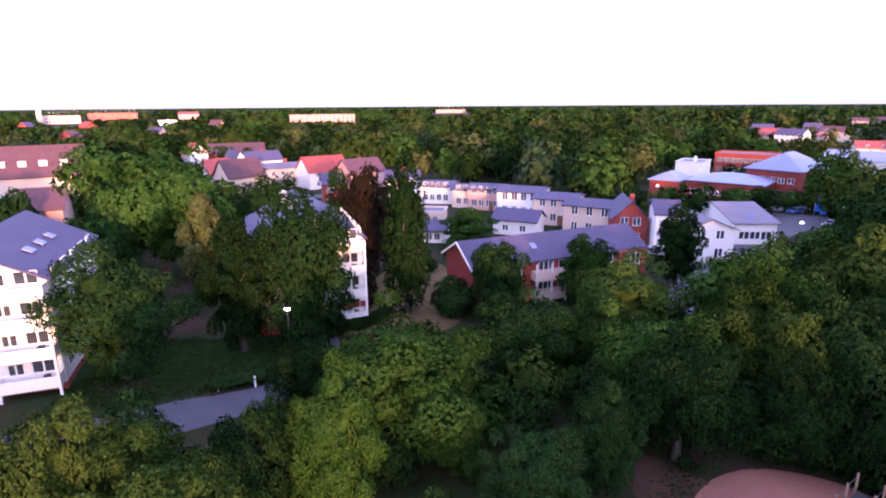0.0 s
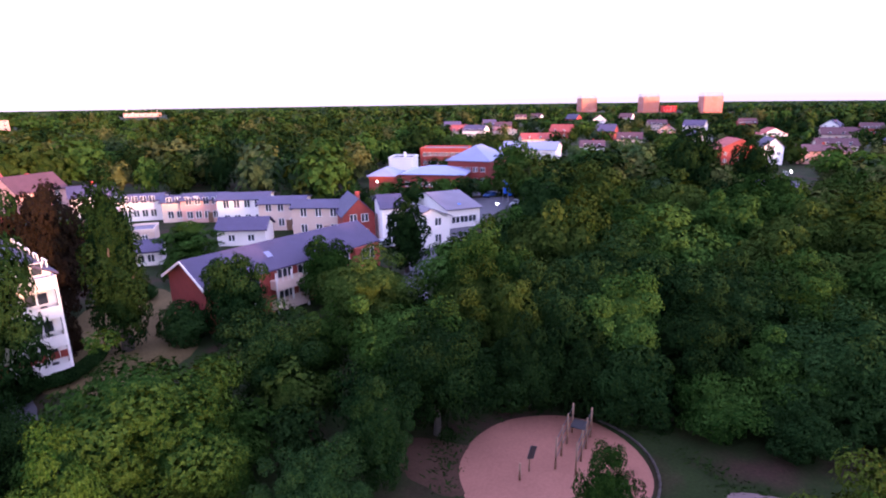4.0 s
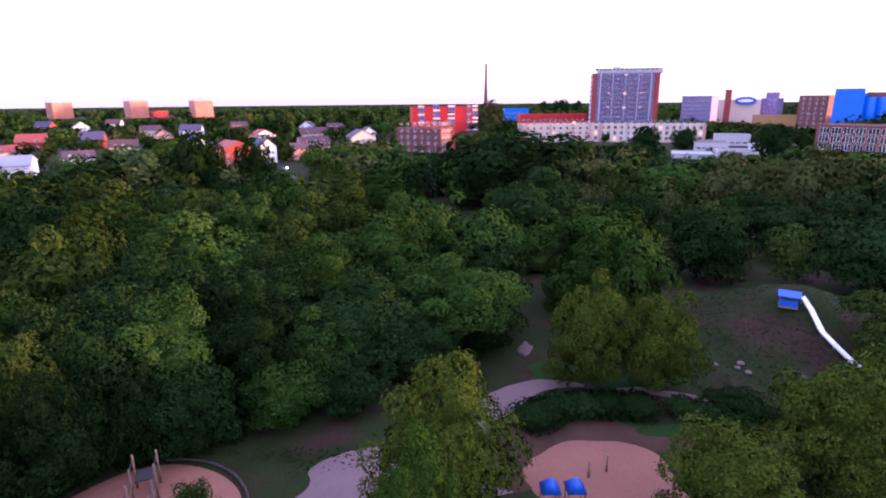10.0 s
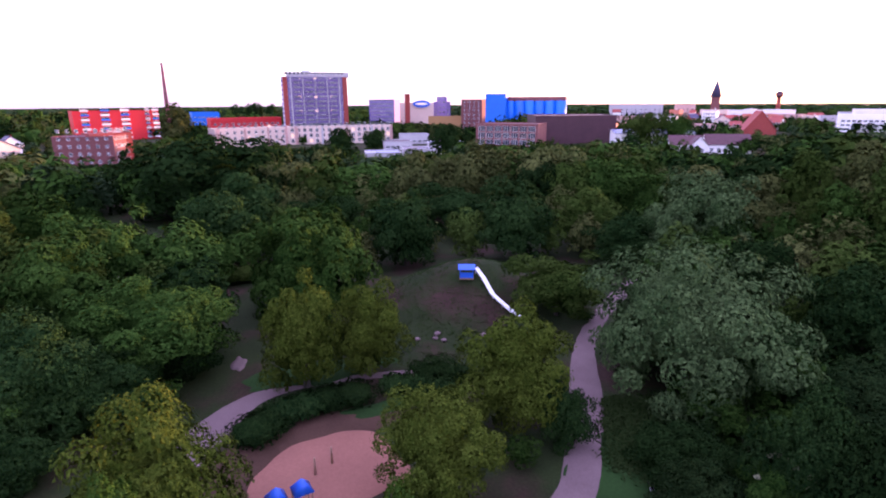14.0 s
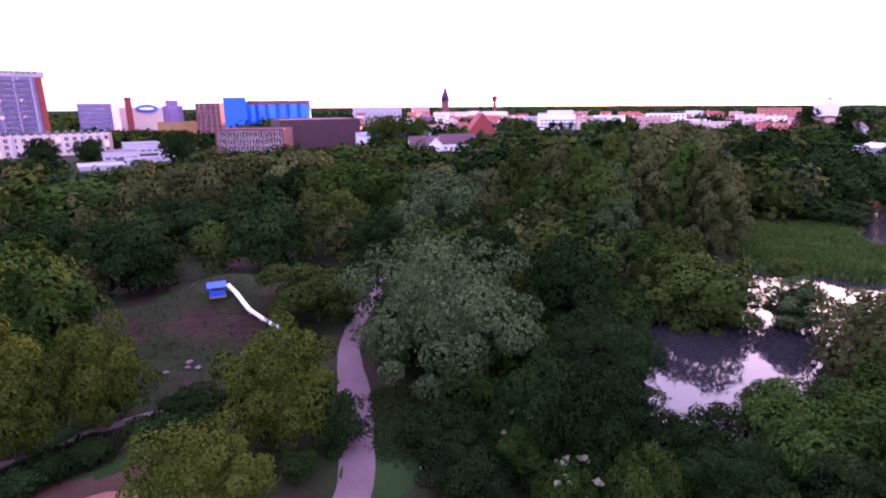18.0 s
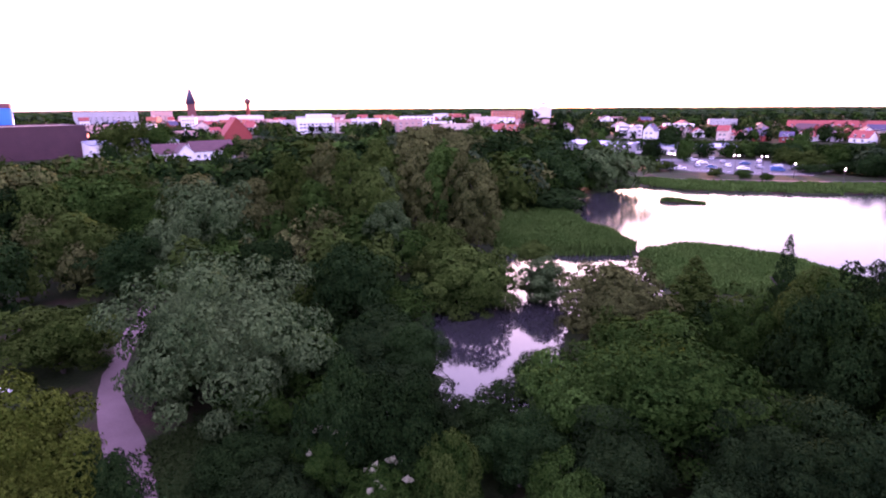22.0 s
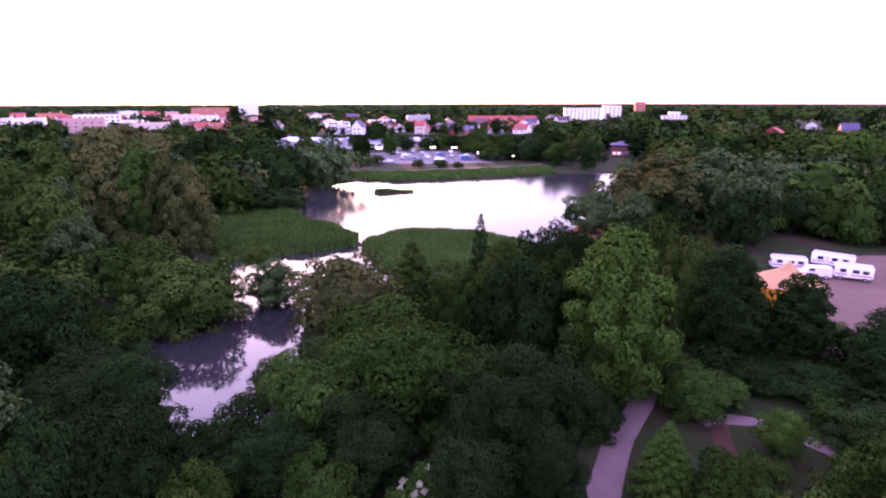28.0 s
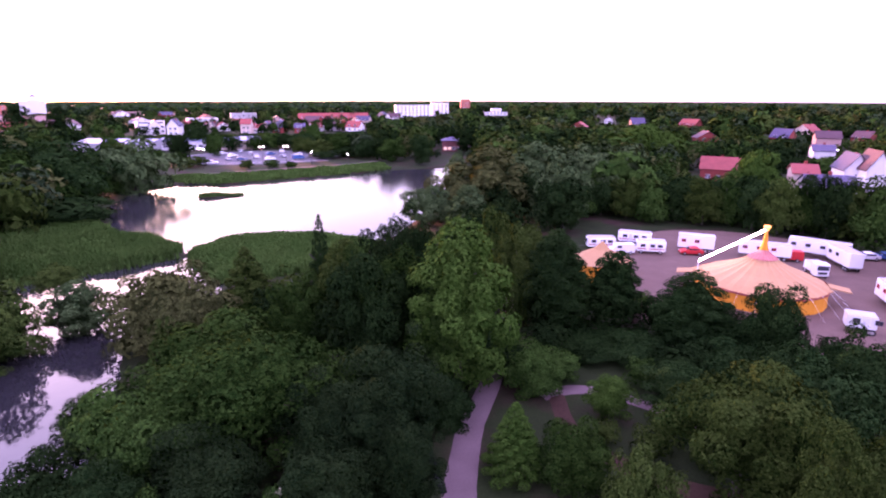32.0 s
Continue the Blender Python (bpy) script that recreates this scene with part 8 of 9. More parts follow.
house("house", "pink house with a red tiled roof among trees", 493.6, -459.8, -106.3, 10.7, 10, 4.8, pink_wall, "gable", red_tiles, 3.8, "y", wins=(("front", 2, 2, 1.5, 1.5, 1.0, 2.9),), chimney=1, group="town houses")
house("house", "cream house with a red tiled roof among trees", 356.5, -346.5, -125.4, 8.0, 10, 4.5, cream_wall, "gable", red_tiles, 3.0, "x", wins=(("front", 2, 2, 1.5, 1.5, 1.0, 2.9),), chimney=1, group="town houses")
house("house", "brick house with a red tiled roof among trees", 422.9, -429.1, -168.3, 9.4, 10, 5.6, brick, "gable", red_tiles, 3.8, "y", wins=(("front", 2, 2, 1.5, 1.5, 1.0, 2.9),), chimney=1, group="town houses")
house("house", "brick house with a brown tiled roof among trees", 331.7, -348.6, -128.6, 8.7, 10, 4.7, brick, "gable", brown_tiles, 4.4, "x", wins=(("front", 2, 2, 1.5, 1.5, 1.0, 2.9),), chimney=1, group="town houses")
house("house", "brick house with a red tiled roof among trees", 412.3, -448.9, -150.4, 8.7, 10, 4.8, brick, "gable", red_tiles, 4.4, "x", wins=(("front", 2, 2, 1.5, 1.5, 1.0, 2.9),), chimney=1, group="town houses")
house("house", "brick house with a brown tiled roof among trees", 570.2, -500.7, -167.1, 11.9, 10, 5.0, brick, "gable", brown_tiles, 3.6, "y", wins=(("front", 2, 2, 1.5, 1.5, 1.0, 2.9),), chimney=1, group="town houses")
house("house", "cream house with a slate roof among trees", 426.0, -398.8, -129.2, 12.8, 10, 5.6, cream_wall, "gable", slate, 4.3, "y", wins=(("front", 2, 2, 1.5, 1.5, 1.0, 2.9),), chimney=1, group="town houses")
house("house", "brick house with a brown tiled roof among trees", 518.6, -514.1, -100.0, 12.9, 10, 4.9, brick, "gable", brown_tiles, 4.0, "x", wins=(("front", 2, 2, 1.5, 1.5, 1.0, 2.9),), chimney=1, group="town houses")
house("house", "cream house with a brown tiled roof among trees", 497.2, -507.7, -148.5, 14.8, 10, 5.1, cream_wall, "gable", brown_tiles, 3.4, "x", wins=(("front", 5, 2, 1.5, 1.5, 1.0, 2.9),), chimney=1, group="town houses")
house("apartment_block", "white flat-roofed block with a flat grey roof among trees", 510.2, -553.6, -143.3, 27.5, 10, 11.8, white_wall, "flat", felt, 1, "x", wins=(("front", 5, 3, 1.5, 1.5, 1.0, 2.9),), chimney=1, group="town houses")
house("house", "brick house with a red tiled roof among trees", 453.7, -544.1, -149.1, 13.8, 10, 5.5, brick, "gable", red_tiles, 4.2, "x", wins=(("front", 2, 2, 1.5, 1.5, 1.0, 2.9),), chimney=1, group="town houses")
house("apartment_block", "grey flat-roofed block with a flat grey roof among trees", 359.9, -458.2, -131.9, 28.1, 10, 9.7, grey_wall, "flat", felt, 1, "x", wins=(("front", 5, 3, 1.5, 1.5, 1.0, 2.9),), chimney=1, group="town houses")
house("apartment_block", "grey flat-roofed block with a flat grey roof among trees", 375.6, -497.4, -133.0, 25.7, 10, 12.1, grey_wall, "flat", felt, 1, "x", wins=(("front", 5, 4, 1.5, 1.5, 1.0, 2.9),), chimney=1, group="town houses")
house("house", "white house with a red tiled roof among trees", 406.0, -593.0, -177.4, 13.9, 10, 5.5, white_wall, "gable", red_tiles, 3.7, "x", wins=(("front", 2, 2, 1.5, 1.5, 1.0, 2.9),), chimney=1, group="town houses")
house("apartment_block", "pink flat-roofed block with a flat grey roof among trees", 302.1, -450.1, -153.1, 31.5, 10, 10.7, pink_wall, "flat", felt, 1, "x", wins=(("front", 5, 3, 1.5, 1.5, 1.0, 2.9),), chimney=1, group="town houses")
house("house", "white house with a red tiled roof among trees", 418.7, -669.6, -170.8, 10.4, 10, 5.2, white_wall, "gable", red_tiles, 3.0, "y", wins=(("front", 2, 2, 1.5, 1.5, 1.0, 2.9),), chimney=1, group="town houses")
house("house", "cream house with a slate roof among trees", 329.0, -557.1, -132.6, 10.2, 10, 5.2, cream_wall, "gable", slate, 3.4, "x", wins=(("front", 2, 2, 1.5, 1.5, 1.0, 2.9),), chimney=1, group="town houses")
house("house", "brick house with a brown tiled roof among trees", 364.2, -669.9, -163.4, 12.6, 10, 5.5, brick, "gable", brown_tiles, 3.1, "y", wins=(("front", 2, 2, 1.5, 1.5, 1.0, 2.9),), chimney=1, group="town houses")
house("house", "white house with a brown tiled roof among trees", 248.9, -479.3, -131.7, 14.6, 10, 4.8, white_wall, "gable", brown_tiles, 4.2, "x", wins=(("front", 5, 2, 1.5, 1.5, 1.0, 2.9),), chimney=1, group="town houses")
house("house", "cream house with a slate roof among trees", 245.4, -514.6, -153.5, 13.5, 10, 5.3, cream_wall, "gable", slate, 4.0, "y", wins=(("front", 5, 2, 1.5, 1.5, 1.0, 2.9),), chimney=1, group="town houses")
house("house", "pink house with a red tiled roof among trees", 176.9, -392.8, -118.1, 13.5, 10, 5.5, pink_wall, "gable", red_tiles, 3.9, "x", wins=(("front", 2, 2, 1.5, 1.5, 1.0, 2.9),), chimney=1, group="town houses")
house("apartment_block", "cream flat-roofed block with a flat grey roof among trees", 163.8, -394.5, -154.5, 26.8, 10, 9.8, cream_wall, "flat", felt, 1, "x", wins=(("front", 5, 3, 1.5, 1.5, 1.0, 2.9),), chimney=1, group="town houses")
house("house", "brick house with a red tiled roof among trees", 248.4, -655.0, -157.2, 12.6, 10, 4.3, brick, "gable", red_tiles, 4.3, "y", wins=(("front", 5, 2, 1.5, 1.5, 1.0, 2.9),), chimney=1, group="town houses")
house("house", "brick house with a brown tiled roof among trees", 163.4, -475.9, -141.2, 11.7, 10, 4.9, brick, "gable", brown_tiles, 3.1, "y", wins=(("front", 2, 2, 1.5, 1.5, 1.0, 2.9),), chimney=1, group="town houses")
house("house", "cream house with a red tiled roof among trees", 138.1, -435.0, -138.6, 12.6, 10, 4.7, cream_wall, "gable", red_tiles, 4.5, "y", wins=(("front", 5, 2, 1.5, 1.5, 1.0, 2.9),), chimney=1, group="town houses")
house("house", "brick house with a slate roof among trees", 176.2, -613.5, -180.8, 10.7, 10, 4.2, brick, "gable", slate, 4.3, "y", wins=(("front", 2, 2, 1.5, 1.5, 1.0, 2.9),), chimney=1, group="town houses")
house("apartment_block", "pink flat-roofed block with a flat grey roof among trees", 125.0, -475.9, -167.2, 28.8, 10, 11.0, pink_wall, "flat", felt, 1, "x", wins=(("front", 5, 3, 1.5, 1.5, 1.0, 2.9),), chimney=1, group="town houses")
house("house", "white house with a brown tiled roof among trees", 96.2, -473.6, -182.5, 11.6, 10, 5.2, white_wall, "gable", brown_tiles, 4.4, "y", wins=(("front", 2, 2, 1.5, 1.5, 1.0, 2.9),), chimney=1, group="town houses beyond the lake")
house("house", "white house with a brown tiled roof among trees", 99.4, -743.2, -147.6, 15.0, 10, 5.1, white_wall, "gable", brown_tiles, 3.6, "y", wins=(("front", 2, 2, 1.5, 1.5, 1.0, 2.9),), chimney=1, group="town houses beyond the lake")
house("house", "white house with a slate roof among trees", 59.3, -548.3, -159.0, 15.1, 10, 4.4, white_wall, "gable", slate, 3.1, "y", wins=(("front", 5, 2, 1.5, 1.5, 1.0, 2.9),), chimney=1, group="town houses beyond the lake")
house("house", "brick house with a slate roof among trees", 51.1, -723.7, -149.2, 13.3, 10, 4.4, brick, "gable", slate, 3.2, "x", wins=(("front", 2, 2, 1.5, 1.5, 1.0, 2.9),), chimney=1, group="town houses beyond the lake")
house("house", "pink house with a red tiled roof among trees", 6.8, -549.8, -159.5, 13.8, 10, 5.6, pink_wall, "gable", red_tiles, 3.6, "y", wins=(("front", 2, 2, 1.5, 1.5, 1.0, 2.9),), chimney=1, group="town houses beyond the lake")
house("apartment_block", "grey flat-roofed block with a flat grey roof among trees", -25.6, -560.0, -175.7, 22.6, 10, 9.6, grey_wall, "flat", felt, 1, "x", wins=(("front", 5, 3, 1.5, 1.5, 1.0, 2.9),), chimney=1, group="town houses beyond the lake")
house("house", "pink house with a brown tiled roof among trees", -54.3, -550.6, -176.7, 9.9, 10, 4.3, pink_wall, "gable", brown_tiles, 3.2, "y", wins=(("front", 2, 2, 1.5, 1.5, 1.0, 2.9),), chimney=1, group="town houses beyond the lake")
house("house", "brick house with a brown tiled roof among trees", -79.9, -496.3, -228.8, 15.4, 10, 4.4, brick, "gable", brown_tiles, 4.4, "x", wins=(("front", 2, 2, 1.5, 1.5, 1.0, 2.9),), chimney=1, group="town houses beyond the lake")
house("house", "brick house with a red tiled roof among trees", -115.4, -597.3, -176.1, 9.1, 10, 4.8, brick, "gable", red_tiles, 3.6, "y", wins=(("front", 2, 2, 1.5, 1.5, 1.0, 2.9),), chimney=1, group="town houses beyond the lake")
house("house", "cream house with a slate roof among trees", -124.4, -498.7, -214.8, 12.8, 10, 4.4, cream_wall, "gable", slate, 4.0, "x", wins=(("front", 5, 2, 1.5, 1.5, 1.0, 2.9),), chimney=1, group="town houses beyond the lake")
house("house", "pink house with a slate roof among trees", -174.9, -611.9, -213.8, 10.4, 10, 5.2, pink_wall, "gable", slate, 3.6, "y", wins=(("front", 2, 2, 1.5, 1.5, 1.0, 2.9),), chimney=1, group="town houses beyond the lake")
house("house", "white house with a brown tiled roof among trees", -173.5, -568.8, -162.2, 12.4, 10, 4.2, white_wall, "gable", brown_tiles, 4.0, "x", wins=(("front", 2, 2, 1.5, 1.5, 1.0, 2.9),), chimney=1, group="town houses beyond the lake")
house("house", "brick house with a red tiled roof among trees", -239.3, -333.5, -227.5, 10.2, 10, 5.1, brick, "gable", red_tiles, 3.2, "y", wins=(("front", 2, 2, 1.5, 1.5, 1.0, 2.9),), chimney=1, group="houses behind the circus ground")
house("house", "pink house with a slate roof among trees", -307.2, -353.3, -204.1, 10.0, 10, 5.3, pink_wall, "gable", slate, 4.3, "x", wins=(("front", 2, 2, 1.5, 1.5, 1.0, 2.9),), chimney=1, group="houses behind the circus ground")
house("house", "brick house with a red tiled roof among trees", -350.0, -341.1, -259.4, 14.2, 10, 4.6, brick, "gable", red_tiles, 4.0, "x", wins=(("front", 5, 2, 1.5, 1.5, 1.0, 2.9),), chimney=1, group="houses behind the circus ground")
house("house", "brick house with a brown tiled roof among trees", -236.6, -219.4, -210.3, 10.3, 10, 5.2, brick, "gable", brown_tiles, 3.1, "y", wins=(("front", 2, 2, 1.5, 1.5, 1.0, 2.9),), chimney=1, group="houses behind the circus ground")
house("house", "brick house with a slate roof among trees", -289.5, -215.8, -260.9, 9.7, 10, 4.3, brick, "gable", slate, 4.4, "x", wins=(("front", 2, 2, 1.5, 1.5, 1.0, 2.9),), chimney=1, group="houses behind the circus ground")
house("house", "cream house with a red tiled roof among trees", -353.4, -247.8, -268.5, 11.4, 10, 4.7, cream_wall, "gable", red_tiles, 4.0, "y", wins=(("front", 2, 2, 1.5, 1.5, 1.0, 2.9),), chimney=1, group="houses behind the circus ground")
house("house", "brick house with a brown tiled roof among trees", -321.1, -192.9, -262.6, 8.5, 10, 4.9, brick, "gable", brown_tiles, 3.1, "x", wins=(("front", 2, 2, 1.5, 1.5, 1.0, 2.9),), chimney=1, group="houses behind the circus ground")


# the town towards the sunset
pick = random.Random(5)
TOWN = ((white_wall, "white"), (pink_wall, "pinkish"), (cream_wall, "cream"), (grey_wall, "pale grey"), (white_wall, "white"), (salmon, "salmon"))
for k in range(44):
    b, d = radians(116 + 51 * (k + pick.uniform(0, 0.8)) / 44), pick.uniform(400, 820)
    wall, word = TOWN[k % 6]
    wide, tall = pick.uniform(10, 30), pick.uniform(7.5, 12.5)
    red = k % 3 == 0
    house("house" if red else "apartment_block", f"{word} town {'house with a red tiled roof' if red else 'block with a flat roof'} among trees", d * math.sin(b), d * math.cos(b), -math.degrees(b) + pick.uniform(-25, 25), wide if not red else wide * 0.6, 11,
          tall * (0.7 if red else 1), wall, "gable" if red else "flat", red_tiles if red else felt, 3.5, "x", wins=(("front", max(3, int(wide / 5)), 3 if not red else 2, 2.0, 1.5, 1.0, 3.0),), chimney=1, group="town houses")

# garden trees between the far houses
pick = random.Random(17)
garden_spots = []
for o in list(scene.objects):
    if o.parent is None and o.name.startswith(("house", "apartment_block")):
        hx, hy = o.location.x, o.location.y
        d = math.hypot(hx, hy)
        if d < 200 or 246 < math.degrees(math.atan2(hx, hy)) % 360 < 316:
            continue
        for side in (-1, 1):
            for k in range(2):
                off = side * ((10 if o.name.startswith("house") else 22) + 8 * k + pick.uniform(-1, 3))
                back, h = pick.uniform(-8, 10), pick.uniform(5.0, 8.5)
                gx, gy = hx + (-hy * off + hx * back) / d, hy + (hx * off + hy * back) / d
                if inside([gx], [gy], LAKE)[0] < -6 and not (abs(gx + 16) < 42 and -288 < gy < -188):
                    garden_spots.append((gx, gy, h, h * pick.uniform(0.42, 0.6)))
mixed("woodland", garden_spots, 1, 110, 0.28, "garden trees between the far houses", FAR_KINDS, tufted)

# ---- details of the skyline ----
mast_paint = mat("weathered_red_mast_paint", (0.22, 0.07, 0.08), 0.6, 0.2, 2, 0.0)
mast = thing("radio_mast", 375.5, 60.4, 0, 0, "tall slender reddish lattice radio mast", "mast")
for k in range(3):
    a = radians(120 * k)
    part("leg", rod(0.6, 0.4, 47, mast_paint, 6), mast, bar((1.3 * math.cos(a), 1.3 * math.sin(a), 0), (0.35 * math.cos(a), 0.35 * math.sin(a), 47)))
for k in range(11):
    part("brace", rod(1.15 - 0.06 * k, 1.1 - 0.06 * k, 0.35, mast_paint, 6), mast, Matrix.Translation((0, 0, 3 + 4 * k)))
part("tip", rod(0.2, 0.08, 5, steel, 6), mast, Matrix.Translation((0, 0, 46)))

silo = thing("grain_silos", 418.3, -203.6, 0, -116.3 - 12, "row of tall bright blue grain silos with a brown conveyor gallery", "silo")
for k in range(6):
    part("silo_cell", rod(4.6, 4.6, 24, blue_panel, 20), silo, Matrix.Translation((-20 + 8.2 * k, 0, 0)))
part("gallery", box(50, 6, 3.0, brown_wall, 0.05), silo, Matrix.Translation((0, 0, 24)))

church = thing("church", 663.6, -606.2, 0, -132.8, "dark church with a tall pointed spire", "church")
part("tower", box(11, 11, 27, brown_wall, 0.1), church)
part("spire", rod(7.4, 0.2, 24, slate, 8), church, Matrix.Translation((0, 0, 27)))
part("nave", shell(12, 34, 12, 8, "gable", "y", brown_wall), church, Matrix.Translation((0, 22, 0)))
part("roof", gable_roof(12, 34, 12, 8, "y", slate), church, Matrix.Translation((0, 22, 0)))

tower = thing("water_tower", 778.3, -845.5, 0, 0, "distant water tower with a round head", "water tower")
part("shaft", rod(4, 3, 26, brick, 12), tower)
part("tank", rod(4.5, 6.5, 7, brown_wall, 14), tower, Matrix.Translation((0, 0, 26)))
part("cap", rod(6.5, 0.5, 4, slate, 14), tower, Matrix.Translation((0, 0, 33)))

dome = thing("domed_building", 235.8, -960.7, 0, -166.5, "pale building with a domed top at the skyline", "building")
part("wall", box(30, 20, 19, white_wall, 0.1), dome)
part("upper_storey", box(14, 14, 5, white_wall, 0.1), dome, Matrix.Translation((2, 0, 19)))
part("dome", rod(6, 1.5, 3.5, metal_roof, 14), dome, Matrix.Translation((2, 0, 24)))

stack = thing("chimney", 533.0, -125.2, 0, 0, "square red brick factory chimney", "chimney")
part("shaft", box(4.2, 4.2, 30, brick, 0.1), stack)
part("rim", box(4.8, 4.8, 0.8, brown_wall, 0.05), stack, Matrix.Translation((0, 0, 30)))
pole = thing("antenna", 569.9, -150.6, 0, 0, "thin antenna pole above the roofs", "antenna")
part("pole", rod(0.5, 0.25, 38, steel, 6), pole)
white_stack = thing("chimney", -510.9, 716.5, 0, 0, "slender white chimney at the horizon", "chimney")
part("shaft", rod(3.2, 2.4, 47, white_wall, 12), white_stack)
part("band", rod(2.9, 2.8, 5, grey_wall, 12), white_stack, Matrix.Translation((0, 0, 47)))
sign = thing("store_sign", 539.9, -141.0, 21.5, -104.8, "pale blue oval sign on the store wall", "sign")
part("board", rod(1, 1, 0.5, blue_plastic, 28), sign, Matrix.LocRotScale((0, 0, 0), Euler((radians(90), 0, 0)), (8.5, 3.4, 1)))
part("emblem", rod(1, 1, 0.5, frame_white, 28), sign, Matrix.LocRotScale((0, -0.3, 0), Euler((radians(90), 0, 0)), (6.0, 1.2, 1)))
block = thing("roof_storey", 410.4, -32.2, 40.3, -95.6 + 8, "grey roof storey on top of the high-rise", "roof storey")
part("wall", box(42, 9, 3.6, grey_wall, 0.1), block)
part("vent", box(5, 3, 1.6, steel, 0.05), block, Matrix.Translation((-8, 0, 3.6)))

# ---- circus ----
TX, TY, TR = -65.2, -48.3, 7.9
tent = thing("circus_tent", TX, TY, at_ground(TX, TY), 0, "round cream and yellow circus tent with one tall king pole", "circus tent")


def turned(profile, n, material, sag=0.0, scallop=0.0):
    """A surface turned round z from (radius, height) pairs, its gores sagging a little between the seams."""
    v, f = [], []
    for j, (r, z) in enumerate(profile):
        for i in range(n):
            a = 2 * math.pi * i / n
            seam = 0 if i % 2 == 0 else 1
            rr = r * (1 - 0.012 * seam * (r > 1)) * (1 + scallop * (i % 8 == 0) * (j == len(profile) - 1))
            v.append((rr * math.cos(a), rr * math.sin(a), z - sag * seam * (0 < j < len(profile))))
    for j in range(len(profile) - 1):
        for i in range(n):
            k = (i + 1) % n
            f.append((j * n + i, (j + 1) * n + i, (j + 1) * n + k, j * n + k))
    return mesh_of("turned", v, f, material, False)


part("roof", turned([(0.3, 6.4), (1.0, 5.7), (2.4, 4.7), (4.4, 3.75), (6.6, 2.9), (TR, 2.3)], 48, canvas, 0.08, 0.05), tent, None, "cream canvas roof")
part("crown_cloth", turned([(0.28, 6.55), (1.05, 5.78), (1.8, 5.25)], 48, canvas_pink, 0.05), tent, None, "faded red cloth round the pole")
part("valance", turned([(TR + 0.05, 2.33), (TR + 0.12, 2.08)], 48, red_trim, 0.03), tent)
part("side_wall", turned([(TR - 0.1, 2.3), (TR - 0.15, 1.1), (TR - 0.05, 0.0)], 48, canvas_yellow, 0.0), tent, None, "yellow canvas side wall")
part("king_pole", rod(0.15, 0.12, 9.2, steel, 10), tent)
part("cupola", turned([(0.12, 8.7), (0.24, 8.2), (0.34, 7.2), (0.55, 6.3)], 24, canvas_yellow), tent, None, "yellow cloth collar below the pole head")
for k in range(5):
    a = k * 1.257
    part("pole_lamp", rod(0.07, 0.16, 0.7, fire_glow, 8), tent, bar((0.12 * math.cos(a), 0.12 * math.sin(a), 8.8), (0.4 * math.cos(a), 0.4 * math.sin(a), 9.8)), "glowing orange lamp on the pole head")
# white tube sloping up to the pole, given a glow of its own
FOOT = (TR * 0.64, -TR * 0.70, 3.8)
part("light_string", rod(0.14, 0.14, math.dist(FOOT, (0, 0, 9.0)), tube_glow, 8), tent, bar(FOOT, (0, 0, 9.0)), "bright white glowing tube sloping up to the pole")
part("string_pole", rod(0.06, 0.05, 3.9, steel, 8), tent, Matrix.Translation((FOOT[0], FOOT[1], 0)))
for k in range(24):
    a = 2 * math.pi * (k + 0.5) / 24
    part("guy_rope", rod(0.012, 0.012, 3.32, frame_white, 5), tent, bar((TR * math.cos(a), TR * math.sin(a), 2.3), ((TR + 2.4) * math.cos(a), (TR + 2.4) * math.sin(a), 0)))
for k, s in ((-0.83, 1), (2.31, 1)):
    part("entrance_canopy", box(2.4, 2.0, 0.12, canvas, 0.03), tent, pose((TR + 1.0) * math.cos(k), (TR + 1.0) * math.sin(k), 2.2, 0, 8, math.degrees(k)))

small_tent = thing("foyer_tent", -50.7, -62.6, 0, 30, "small cream pyramid tent beside the caravans", "tent")
part("roof", turned([(0.1, 5.2), (1.2, 4.1), (3.0, 3.2), (4.6, 2.5)], 8, canvas, 0.0), small_tent)
part("side_wall", turned([(4.45, 2.5), (4.45, 0)], 8, canvas_yellow, 0.0), small_tent)
part("pole", rod(0.08, 0.06, 5.6, steel, 8), small_tent)


def wheel(parent, x, y, r=0.36):
    w = part("wheel", rod(r, r, 0.24, rubber, 16), parent, pose(x, y + (0.12 if y > 0 else 0.12), r, 90, 0, 0))
    part("rim", rod(r * 0.6, r * 0.55, 0.26, steel, 12), w, Matrix.Translation((0, 0, -0.01)))


